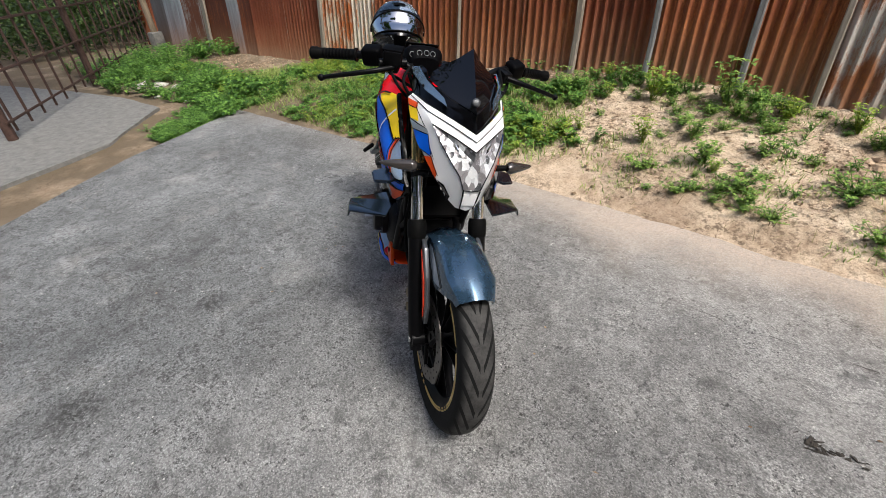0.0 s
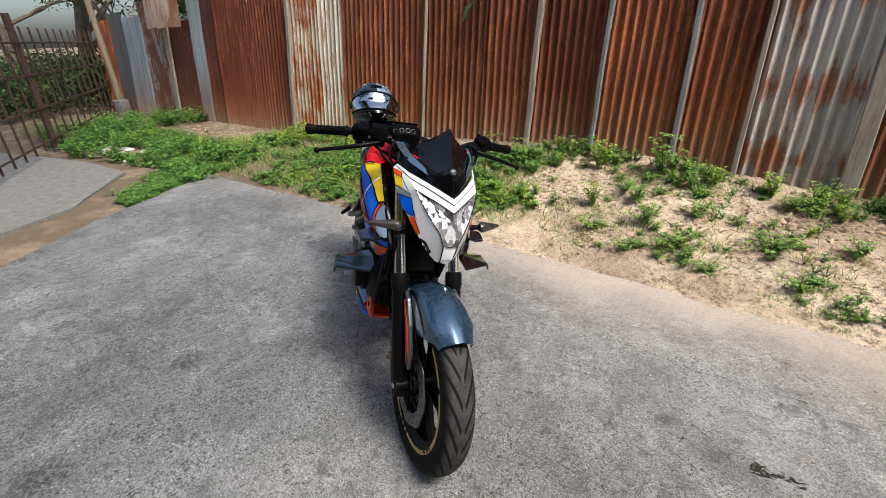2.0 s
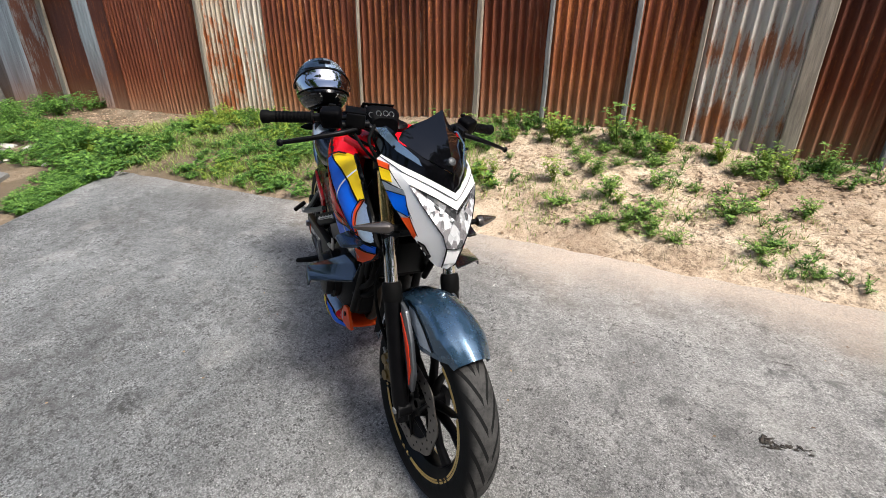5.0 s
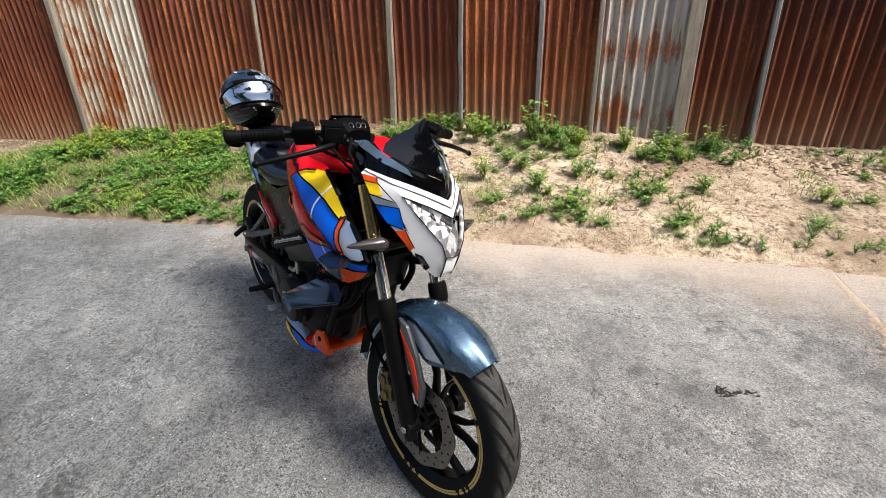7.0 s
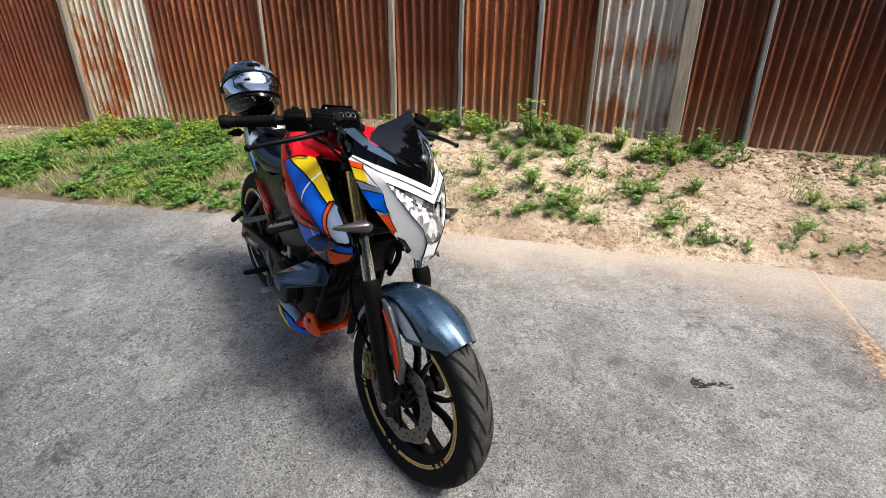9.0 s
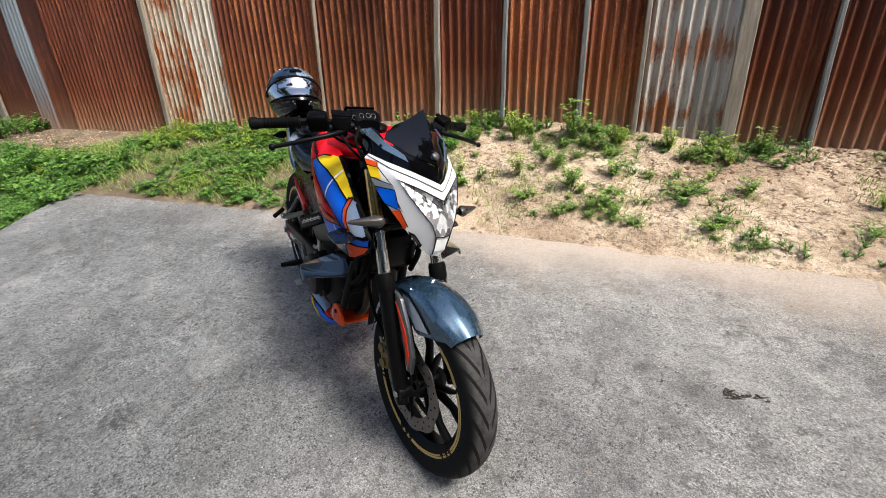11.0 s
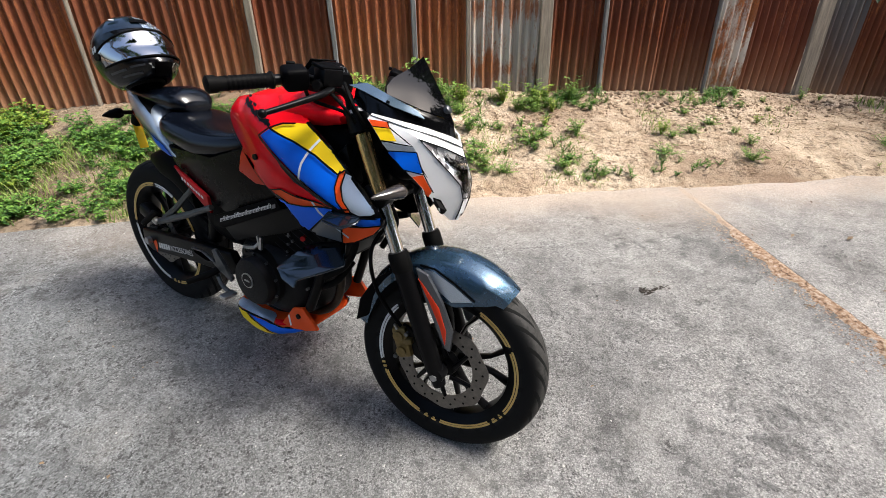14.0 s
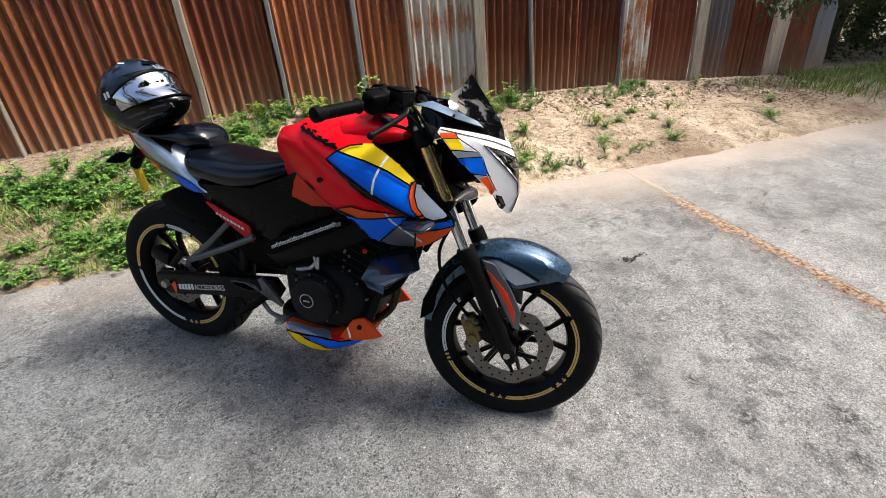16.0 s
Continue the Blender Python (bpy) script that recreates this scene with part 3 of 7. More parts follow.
YARD_SIDE = (
    (-3.72, -2.38, 1.7, ORANGE_SHEET, False, "brown rusted corrugated sheet"),
    (-2.42, -1.64, 1.65, ORANGE_SHEET, False, "brown rusted corrugated sheet"), (-1.68, -1.1, 1.65, ORANGE_SHEET, False, "brown rusted corrugated sheet"),
    (-1.16, -0.5, 1.65, RED_SHEET, False, "red-brown corrugated sheet"), (-0.54, 0.14, 1.65, ORANGE_SHEET, False, "brown rusted corrugated sheet"),
    (0.1, 0.58, 1.65, ORANGE_SHEET, False, "brown rusted corrugated sheet"), (0.55, 1.2, 1.7, RUSTED_ZINC, False, "galvanised corrugated sheet with orange rust patches"),
    (1.22, 1.74, 1.7, DARK_SHEET, False, "brown rusted corrugated sheet"), (1.7, 2.24, 1.7, DARK_SHEET, False, "red-brown corrugated sheet"),
    (2.2, 2.76, 1.75, DARK_SHEET, False, "brown rusted corrugated sheet"), (2.72, 3.08, 1.75, ZINC_SHEET, False, "bare zinc corrugated sheet"),
    (3.06, 3.66, 1.75, RED_SHEET, False, "brown and pale corrugated sheet"), (3.8, 4.16, 1.8, GREY_SHEET, False, "dull grey corrugated sheet"),
    (4.14, 4.48, 1.8, BROWN_SHEET, False, "brown rusted corrugated sheet"), (4.46, 4.8, 1.8, RED_SHEET, False, "red-brown corrugated sheet"),
    (4.78, 5.1, 1.8, PALE_SHEET, False, "pale peeling corrugated sheet with rust runs"), (5.08, 5.32, 1.8, RED_SHEET, True, "flat orange-rust sheet"),
    (5.3, 5.52, 1.8, BROWN_SHEET, True, "flat dark rusted sheet"), (5.5, 5.82, 1.8, BLUE_SHEET, True, "pale blue flat sheet at the fence's end"),
)
for i, (u0, u1, high, mat, flat, text) in enumerate(GATE_SIDE + YARD_SIDE):
    s = part("corrugated_sheet" if not flat else "metal_sheet", sheet_bm(u1 - u0, high, flat, seed=i * 3.7), mat, fence, text)
    lean = 1.2 * noise.noise((i * 1.7, 0, 0))
    s.matrix_basis = pose(u0, FENCE_V + 0.012 * (i % 2) + (0.008 if i % 3 == 0 else 0), foot((u0 + u1) / 2) + (1.62 if high < 1 else 0), -5.5 + 0.8 * noise.noise((i * 2.3, 1, 0)), lean, 0)


def post_bm(w, d, h, seed):
    bm = bmesh.new()
    rings = []
    for j in range(7):
        z = h * j / 6 - (0.1 if j == 0 else 0)
        ox, oy = 0.01 * noise.noise((z * 2, seed, 0)), 0.006 * noise.noise((z * 2, seed, 5))
        k = 1 + 0.12 * noise.noise((z * 3, seed, 9))
        c = 0.006
        hw, hd = w / 2 * k, d / 2
        rings.append([(ox + x, oy + y, z) for x, y in ((-hw + c, -hd), (hw - c, -hd), (hw, -hd + c), (hw, hd - c), (hw - c, hd), (-hw + c, hd), (-hw, hd - c), (-hw, -hd + c))])
    return loft_bm(rings)


for i, (u, w, mat, lean, text) in enumerate((
        (-1.14, 0.05, WOOD_PALE, 1.2, "split pale wooden post"), (-0.53, 0.036, WOOD_GREY, 0.6, "grey weathered wooden post"), (0.12, 0.04, WOOD_GREY, -0.8, "grey weathered wooden post"),
        (1.21, 0.10, WOOD_PALE, -1.0, "wide pale weathered board"), (1.73, 0.032, WOOD_GREY, -2.0, "thin grey post"), (3.73, 0.14, WOOD_PALE, -1.5, "wide pale weathered board"),
        (-4.73, 0.06, WOOD_PALE, 1.5, "thin pale batten"), (-8.18, 0.13, WOOD_PALE, 0.5, "pale stained batten"), (-2.40, 0.02, WOOD_PALE, 1.0, "thin pale batten"), (0.56, 0.035, WOOD_PALE, -1.0, "thin pale batten"), (2.73, 0.02, WOOD_GREY, -1.5, "thin grey batten"))):
    pst = part("fence_post", post_bm(w, 0.04, 1.75, i), mat, fence, text)
    pst.matrix_basis = pose(u, FENCE_V - 0.036, foot(u), -5.5, lean, 0)


# ---- iron gate and its pole ----
def build_gate():
    gate = tagged(new("iron_gate"), "rusty iron bar gate standing ajar over the path", "gate")
    a, b = Vector((-5.35, -0.40)), Vector((-10.9, 2.85))
    length, ang = (b - a).length, math.degrees(math.atan2(b.y - a.y, b.x - a.x))
    gate.matrix_world = PLAN @ pose(a.x, a.y, 0, 0, 0, ang)
    n = 19
    for i in range(n):
        x = 0.15 + (length - 0.3) * i / (n - 1)
        h = 1.55 + 0.07 * noise.noise((i, 0, 0))
        bm = box_bm((0.022, 0.022, h), (x, 0, h / 2 + 0.05), bevel=0.003, seg=1)
        part("bar", bm, IRON, gate)
    for z in (0.16, 0.58, 1.0, 1.40):
        part("rail", box_bm((length, 0.010, 0.026), (length / 2, -0.018, z), bevel=0.003, seg=1), IRON, gate)
    for x in (2.65, 0.05):
        part("gate_post", tube_bm([(x, 0.03, -0.02), (x + 0.02, 0.03, 0.9), (x + 0.05, 0.03, 1.75)], 0.045, 10), IRON, gate, "thick rusty gate post")


build_gate()


def build_pole():
    pole = tagged(new("wooden_pole"), "tan wooden pole set in a concrete stub by the gate", "pole")
    pole.matrix_world = PLAN @ pose(-10.5, 2.84, 0)
    part("pole", tube_bm([(0.05, 0, 0.15), (0.04, 0, 0.9), (-0.02, 0, 2.3)], [0.062, 0.058, 0.05], 12), WOOD_POLE, pole)
    part("concrete_stub", box_bm((0.22, 0.22, 0.34), (0.05, 0, 0.14), (0, 0, 12), 0.03, 2), CONCRETE, pole, "grey concrete stub")


build_pole()


# ---- plants ----
class Leaves:
    """Collects folded leaves and stems into one mesh."""
    def __init__(self, seed):
        self.v, self.f, self.r = [], [], random.Random(seed)

    def leaf(self, at, length, width, yaw, pitch, droop=0.25):
        d = Vector((math.cos(yaw) * math.cos(pitch), math.sin(yaw) * math.cos(pitch), math.sin(pitch)))
        side = d.cross(Vector((0, 0, 1)))
        side = side.normalized() if side.length > 1e-3 else Vector((1, 0, 0))
        up = side.cross(d)
        n = len(self.v)
        p = Vector(at)
        mid, tip = p + d * length * 0.5, p + d * length - Vector((0, 0, droop * length))
        self.v += [p, mid + side * width / 2 + up * width * 0.12, mid - up * 0.05 * width, mid - side * width / 2 + up * width * 0.12, tip]
        self.f += [(n, n + 1, n + 2), (n, n + 2, n + 3), (n + 1, n + 4, n + 2), (n + 2, n + 4, n + 3)]

    def blade(self, at, length, width, yaw, lean):
        d = Vector((math.cos(yaw) * lean, math.sin(yaw) * lean, 1)).normalized()
        side = Vector((-math.sin(yaw), math.cos(yaw), 0)) * width / 2
        p = Vector(at)
        n = len(self.v)
        mid = p + d * length * 0.55
        tip = mid + (d + Vector((math.cos(yaw), math.sin(yaw), -0.4)) * lean * 0.8).normalized() * length * 0.45
        self.v += [p - side, p + side, mid + side * 0.8, mid - side * 0.8, tip]
        self.f += [(n, n + 1, n + 2, n + 3), (n + 3, n + 2, n + 4)]

    def stem(self, a, b, r):
        a, b = Vector(a), Vector(b)
        d = (b - a).normalized()
        s = d.orthogonal().normalized()
        t = d.cross(s)
        n = len(self.v)
        for p, k in ((a, 1.0), (b, 0.6)):
            self.v += [p + (s * math.cos(q) + t * math.sin(q)) * r * k for q in (0, 2.1, 4.2)]
        self.f += [(n, n + 1, n + 4, n + 3), (n + 1, n + 2, n + 5, n + 4), (n + 2, n, n + 3, n + 5)]

    def herb(self, at, height, spread, leaf, count):
        """A leafy weed: stems that fan out, leaves along them."""
        r = self.r
        for _ in range(count):
            yaw, out = r.uniform(0, math.tau), r.uniform(0.15, 1.0) * spread
            top = Vector(at) + Vector((math.cos(yaw) * out, math.sin(yaw) * out, height * r.uniform(0.45, 1.0)))
            self.stem(at, top, 0.0022)
            for k in range(r.randint(4, 7)):
                q = Vector(at).lerp(top, 0.3 + 0.7 * (k + r.random()) / 7)
                s = leaf * r.uniform(0.6, 1.25)
                self.leaf(q, s, s * 0.62, r.uniform(0, math.tau), r.uniform(-0.2, 0.6))
            s = leaf * r.uniform(0.8, 1.3)
            for a in range(3):
                self.leaf(top, s, s * 0.6, yaw + a * 2.1, r.uniform(0.0, 0.7))

    def build(self, name, mat):
        return mesh_object(name, self.v, self.f, mat)


def bank(u, v):
    return at_plan(u, v, ground_height(u, v))


def weed_kinds():
    kinds = []
    for k, (h, sp, lf, n, mat, text) in enumerate((
            (0.14, 0.13, 0.034, 16, LEAF, "low green leafy weed on the sandy bank"), (0.24, 0.10, 0.040, 12, LEAF, "upright green weed by the fence"),
            (0.09, 0.16, 0.028, 22, LEAF, "spreading green weed with small leaves"), (0.17, 0.12, 0.036, 15, LEAF_YELLOW, "yellow-green weed below the fence"))):
        lv = Leaves(11 + k)
        lv.herb((0, 0, 0), h, sp, lf, n)
        ob = lv.build("weed", mat)
        kinds.append(tagged(ob, text, "weed", "weeds on the bank"))
    return kinds


def build_weeds():
    kinds = weed_kinds()
    # plants that stand out: u, v, kind, size
    spots = [(0.13, 2.72, 1, 1.3), (1.42, 2.84, 1, 0.8), (-0.35, 2.68, 3, 1.1), (0.82, 2.75, 3, 1.0), (1.05, 2.78, 1, 0.8), (-0.05, 2.45, 2, 1.0), (0.42, 1.95, 0, 1.0), (0.9, 2.15, 2, 1.2),
             (1.3, 2.3, 0, 0.8), (1.05, 1.86, 2, 0.8), (1.85, 1.95, 2, 0.8), (3.7, 1.95, 2, 0.9), (4.0, 2.2, 0, 0.7), (2.45, 1.82, 2, 0.8),
             (-0.1, 1.95, 2, 0.9), (0.2, 2.12, 0, 1.0), (0.15, 1.84, 2, 0.7), (0.45, 2.28, 0, 0.9), (-0.2, 2.2, 3, 0.9), (0.62, 1.82, 2, 0.7), (0.05, 2.32, 1, 0.8)]
    q = random.Random(15)
    while len(spots) < 112:
        u, v = q.uniform(-1.1, 3.9), 2.88 - abs(q.gauss(0, 0.5))
        thick = 0.40 - 0.13 * u + 0.8 * noise.noise((u * 1.4, v * 1.6, 27)) + 0.25 * (v > 2.6)
        if v < 1.72 or q.random() > thick:
            continue
        k = q.choice((0, 0, 1, 2, 2, 3) if v > 2.55 else (0, 2, 2, 2, 0, 3))
        spots.append((u, v, k, q.uniform(0.40, 0.95) * (1.1 if v > 2.6 and u < 1.2 else 0.72)))
    r = random.Random(5)
    used = set()
    for u, v, k, s in spots:
        m = Matrix.Translation(bank(u, v) - Vector((0, 0, 0.006))) @ Matrix.Rotation(r.uniform(0, 6.28), 4, "Z")
        ob = copy_thing(kinds[k], m) if k in used else kinds[k]
        used.add(k)
        ob.matrix_basis = m @ Matrix.Diagonal((s, s, s * r.uniform(0.85, 1.15), 1))


build_weeds()


def build_greenery():
    """The dense growth left of the motorcycle, the grass at the fence's far end, and litter."""
    r = random.Random(21)
    low, yel = Leaves(31), Leaves(32)
    for _ in range(2500):
        u, v = r.uniform(-9.5, -0.55), r.uniform(1.2, 2.9)
        if v < 1.58 and -4.35 < u:
            continue
        d = noise.noise((u * 0.9, v * 1.1, 4)) + 0.45 * noise.noise((u * 2.8, v * 2.8, 2))
        fade = min(1, (-0.5 - u) / 1.0)
        bush = math.hypot((u + 4.35) / 0.5, (v - 2.7) / 0.22) < 1
        rim = 2.02 + 0.22 * noise.noise((u * 0.8, 3, 7)) + 0.12 * noise.noise((u * 3.1, 5, 7)) + (0.34 if u > -1.6 else 0.40 if u > -3.4 else 0.10)
        if not bush and d + 0.42 * fade < (0.36 if u > -3.3 else 0.14) + (7.0 if u < -4.6 else 3.2 if u < -1.6 else 0.9) * max(0, v - rim):
            continue
        h = r.uniform(0.025, 0.085) * (1.7 if bush else 0.75 + 0.5 * noise.noise((u * 1.9, v * 1.9, 31)) + 0.25)
        yellow = (noise.noise((u * 1.4, v * 1.4, 8)) > 0.33 and r.random() < 0.6) or (bush and r.random() < 0.85)
        (yel if yellow else low).herb(bank(u, v), h * (1.3 if yellow else 1.0), r.uniform(0.06, 0.13), r.uniform(0.022, 0.04), r.randint(4, 8))
    # leafy clumps that stand above the rest
    for _ in range(34):
        cu = r.uniform(-6.2, -0.7)
        cv = r.uniform(1.66, 2.15 if cu < -4.7 else 2.85)
        flowering = noise.noise((cu * 0.9, cv * 0.9, 52)) > 0.05
        size = r.uniform(0.07, 0.17)
        for _ in range(r.randint(9, 18)):
            u, v = cu + r.gauss(0, size), max(1.62, cv + r.gauss(0, 0.6 * size))
            (yel if flowering and r.random() < 0.55 else low).herb(bank(u, v), r.uniform(0.04, 0.12), r.uniform(0.06, 0.11), r.uniform(0.028, 0.046), r.randint(4, 7))
    for _ in range(520):
        v = r.uniform(0.5, 1.5)
        u = -3.70 - 0.44 * (v - 0.10) - 0.06 - abs(r.gauss(0, 0.26)) * (0.4 + v * 0.6)
        low.herb(bank(u, v), r.uniform(0.03, 0.09), r.uniform(0.05, 0.10), r.uniform(0.018, 0.034), r.randint(4, 7))
    for _ in range(420):
        u, v = r.uniform(-9.5, -4.0), r.uniform(0.4, 3.4)
        if v < 1.1 and u > -6.5 or (v < 0.9 and u < -5) or (v > 2.05 + 0.25 * noise.noise((u, 8, 1)) and u > -7.2):
            continue
        low.herb(bank(u, v), r.uniform(0.10, 0.28), r.uniform(0.1, 0.2), r.uniform(0.035, 0.06), 7)
    for _ in range(420):
        u, v = r.uniform(-0.6, 4.2), r.uniform(1.68, 2.9)
        if noise.noise((u * 1.5, v * 1.5, 12)) + 0.3 * noise.noise((u * 5, v * 5, 3)) < 0.05 + 0.14 * max(0.0, u - 0.8):
            continue
        low.herb(bank(u, v), r.uniform(0.03, 0.08), r.uniform(0.03, 0.07), r.uniform(0.010, 0.020), r.randint(3, 7))
    for _ in range(420):
        u, v = r.uniform(-0.8, 3.2), 2.93 - abs(r.gauss(0, 0.13))
        if noise.noise((u * 2.3, v, 19)) < 0.02 + 0.05 * u:
            continue
        low.herb(bank(u, v), r.uniform(0.03, 0.11), r.uniform(0.03, 0.08), r.uniform(0.012, 0.026), r.randint(3, 6))
    tagged(low.build("ground_cover", LEAF_COVER), "dense low green weeds between paving and fence", "weeds", kind="stuff")
    tagged(yel.build("ground_cover_yellow", LEAF_YELLOW), "yellow-green flowering weeds among the green", "weeds", kind="stuff")
    gr = Leaves(33)
    for _ in range(8000):
        u, v = r.uniform(4.0, 9.5), r.uniform(1.8, 3.0)
        if noise.noise((u, v * 1.4, 6)) + 0.35 * (u - 4.6) < r.uniform(-0.1, 0.5):
            continue
        gr.blade(bank(u, v), r.uniform(0.05, 0.13), 0.010, r.uniform(0, 6.28), r.uniform(0.2, 1.1))
    for _ in range(24000):
        u, v = r.uniform(-6.0, -0.3), r.uniform(1.5, 2.85)
        if v < 1.56 and u > -4.2 or noise.noise((u * 1.3, v * 1.6, 41)) - 0.7 * max(0, v - 2.3) < r.uniform(-0.35, 0.3):
            continue
        gr.blade(bank(u, v), r.uniform(0.03, 0.12), 0.006, r.uniform(0, 6.28), r.uniform(0.3, 1.4))
    for _ in range(1500):
        u, v = r.uniform(-0.6, 4.0), r.uniform(1.66, 2.9)
        if noise.noise((u * 2.2, v * 2.2, 16)) > 0.1 + 0.16 * max(0.0, u - 0.8):
            for _ in range(6):
                gr.blade(bank(u + r.uniform(-0.05, 0.05), v + r.uniform(-0.05, 0.05)), r.uniform(0.02, 0.055), 0.005, r.uniform(0, 6.28), r.uniform(0.3, 1.3))
    tagged(gr.build("grass", LEAF_GRASS), "green grass tufts along the fence's foot", "grass", kind="stuff")
    dry = Leaves(34)
    for _ in range(6500):
        u, v = r.uniform(-9.0, 5.0), r.gauss(2.4, 0.4)
        if not 1.62 < v < 2.95 or noise.noise((u * 1.6, v * 1.6, 22)) < r.uniform(-0.35, 0.35):
            continue
        p = bank(u, v) + Vector((0, 0, 0.004))
        if r.random() < 0.5:
            dry.leaf(p, r.uniform(0.02, 0.05), r.uniform(0.008, 0.025), r.uniform(0, 6.28), r.uniform(-0.1, 0.35), 0.05)
        else:
            a = r.uniform(0, 6.28)
            q = Vector((math.cos(a), math.sin(a), r.uniform(0, 0.4))) * r.uniform(0.03, 0.12)
            dry.stem(p, p + q, 0.0016)
    for _ in range(40):
        u, v = r.uniform(-3, 3.5), r.uniform(-0.6, 1.55)
        dry.leaf(at_plan(u, v, 0.004), r.uniform(0.008, 0.02), r.uniform(0.006, 0.012), r.uniform(0, 6.28), 0.1, 0.05)
    for u, v, size, turn in ((2.01, 0.90, 0.055, 0.2), (2.285, 0.835, 0.075, 0.0), (1.66, 0.345, 0.05, 1.9), (2.60, 0.80, 0.06, 1.2), (2.11, 0.40, 0.06, 2.4), (2.45, 1.25, 0.045, 0.7), (1.62, 0.72, 0.03, 1.1)):
        dry.leaf(at_plan(u, v, 0.006), size, size * 0.3, turn, 0.08, 0.08)
    tagged(dry.build("leaf_litter", DRY), "dry brown leaves and twigs strewn on the bank", "litter", kind="stuff")
    st = Leaves(35)
    for _ in range(900):
        u, v = r.uniform(-0.5, 4.2), r.uniform(1.64, 2.85)
        if noise.noise((u * 2.0, v * 2.0, 31)) < 0.12:
            continue
        st.blade(bank(u, v), r.uniform(0.03, 0.1), 0.004, r.uniform(0, 6.28), r.uniform(0.4, 2.2))
    tagged(st.build("dry_grass", STRAW), "dry straw-coloured grass on the bank", "grass", kind="stuff")


build_greenery()


def limb(lv, bm, a, d, length, r, depth, rnd, size, density):
    """One limb with its side limbs; leaves in loose clumps at the ends."""
    pts, p, dd = [Vector(a)], Vector(a), Vector(d).normalized()
    for _ in range(4):
        dd = (dd + Vector((rnd.uniform(-0.25, 0.25), rnd.uniform(-0.25, 0.25), rnd.uniform(-0.12, 0.18)))).normalized()
        p = p + dd * length / 4
        pts.append(p.copy())
    tube_bm(pts, [r * (1 - 0.13 * k) for k in range(5)], 7 if depth else 5, bm)
    if depth == 0:
        for _ in range(density):
            q = pts[rnd.randint(1, 4)] + Vector((rnd.gauss(0, 1), rnd.gauss(0, 1), rnd.gauss(0, 0.8))) * length * 0.22
            lv.leaf(q, size * rnd.uniform(0.7, 1.3), size * 0.5, rnd.uniform(0, 6.28), rnd.uniform(-0.8, 0.4), 0.3)
        return
    for k in range(3 if depth > 1 else 4):
        q = pts[rnd.randint(2, 4)]
        nd = (dd + Vector((rnd.uniform(-1, 1), rnd.uniform(-1, 1), rnd.uniform(-0.3, 0.7)))).normalized()
        limb(lv, bm, q, nd, length * rnd.uniform(0.6, 0.8), r * 0.5, depth - 1, rnd, size, density)


def tree(u, v, height, trunk_r, lean, seed, text, size=0.09, density=46, crown=LEAF_TREE, depth=2, first=0.45, limbs=6, reach=1.0):
    rnd = random.Random(seed)
    t = tagged(new("tree"), text, "tree")
    t.matrix_world = Matrix.Translation(at_plan(u, v, -0.05))
    bm, lv = bmesh.new(), Leaves(seed)
    top = Vector((lean[0], lean[1], height * 0.62))
    trunk = smooth_path([(0, 0, 0), (lean[0] * 0.2, lean[1] * 0.2, height * 0.2), (lean[0] * 0.6, lean[1] * 0.5, height * 0.42), top], 4)
    tube_bm(trunk, [trunk_r * (1.25 if i == 0 else 1 - 0.045 * i) for i in range(len(trunk))], 12, bm)
    for k in range(limbs):
        f = first + (1 - first) * k / max(1, limbs - 1)
        q = trunk[min(len(trunk) - 1, int(f * (len(trunk) - 1)))]
        a = rnd.uniform(0, 6.28)
        limb(lv, bm, q, (math.cos(a), math.sin(a), rnd.uniform(0.2, 0.9)), reach * height * rnd.uniform(0.24, 0.36), trunk_r * 0.45, depth, rnd, size, density)
    part("trunk", bm, BARK, t)
    cr = lv.build("crown", crown)
    cr.parent = t
    return t


tree(-14.2, 3.5, 6.5, 0.20, (0.9, 0.3), 3, "dark-trunked tree with a loose green crown behind the gate", 0.12, 60, first=0.35, limbs=9, reach=1.1)
tree(-11.6, 4.3, 5.2, 0.13, (0.5, 0.2), 5, "green tree reaching over the fence", 0.11, 60, first=0.3, limbs=9, reach=1.1)
tree(-8.6, 5.2, 5.0, 0.12, (0.3, -0.2), 12, "green tree behind the fence", 0.11, 56, first=0.4, limbs=7)
tree(-18.5, 3.0, 7.5, 0.16, (-0.4, 0.2), 4, "tall green tree beyond the gate", 0.14, 40)
tree(-17.0, 8.5, 8.0, 0.2, (0.3, 0.3), 6, "tall green tree beyond the fence", 0.15, 40)
tree(-23.0, 1.0, 7.0, 0.18, (0.3, 0.3), 7, "tall green tree beyond the gate", 0.16, 40)
tree(-10.5, 6.0, 5.0, 0.12, (-0.2, -0.2), 8, "slim tree with green leaves behind the fence", 0.11, 36)
# added out of view to dim the sky the windscreen mirrors
for place in ((-4.6, 6.6, 41), (-0.6, 7.2, 42), (3.4, 6.6, 43), (10.5, 8.0, 44)):
    tree(place[0], place[1], 8.0, 0.18, (0.2, -0.3), place[2], "dense green tree, added unseen behind the rusty fence", 0.20, 80, first=0.25, limbs=10, reach=0.8)
tree(6.9, 3.7, 5.5, 0.10, (0.7, 0.1), 9, "leaning pale-barked tree at the fence's end", 0.10, 44, first=0.3)
tree(9.0, 4.6, 5.5, 0.14, (0.3, -0.2), 10, "green tree beyond the fence's end", 0.12, 44, first=0.2)


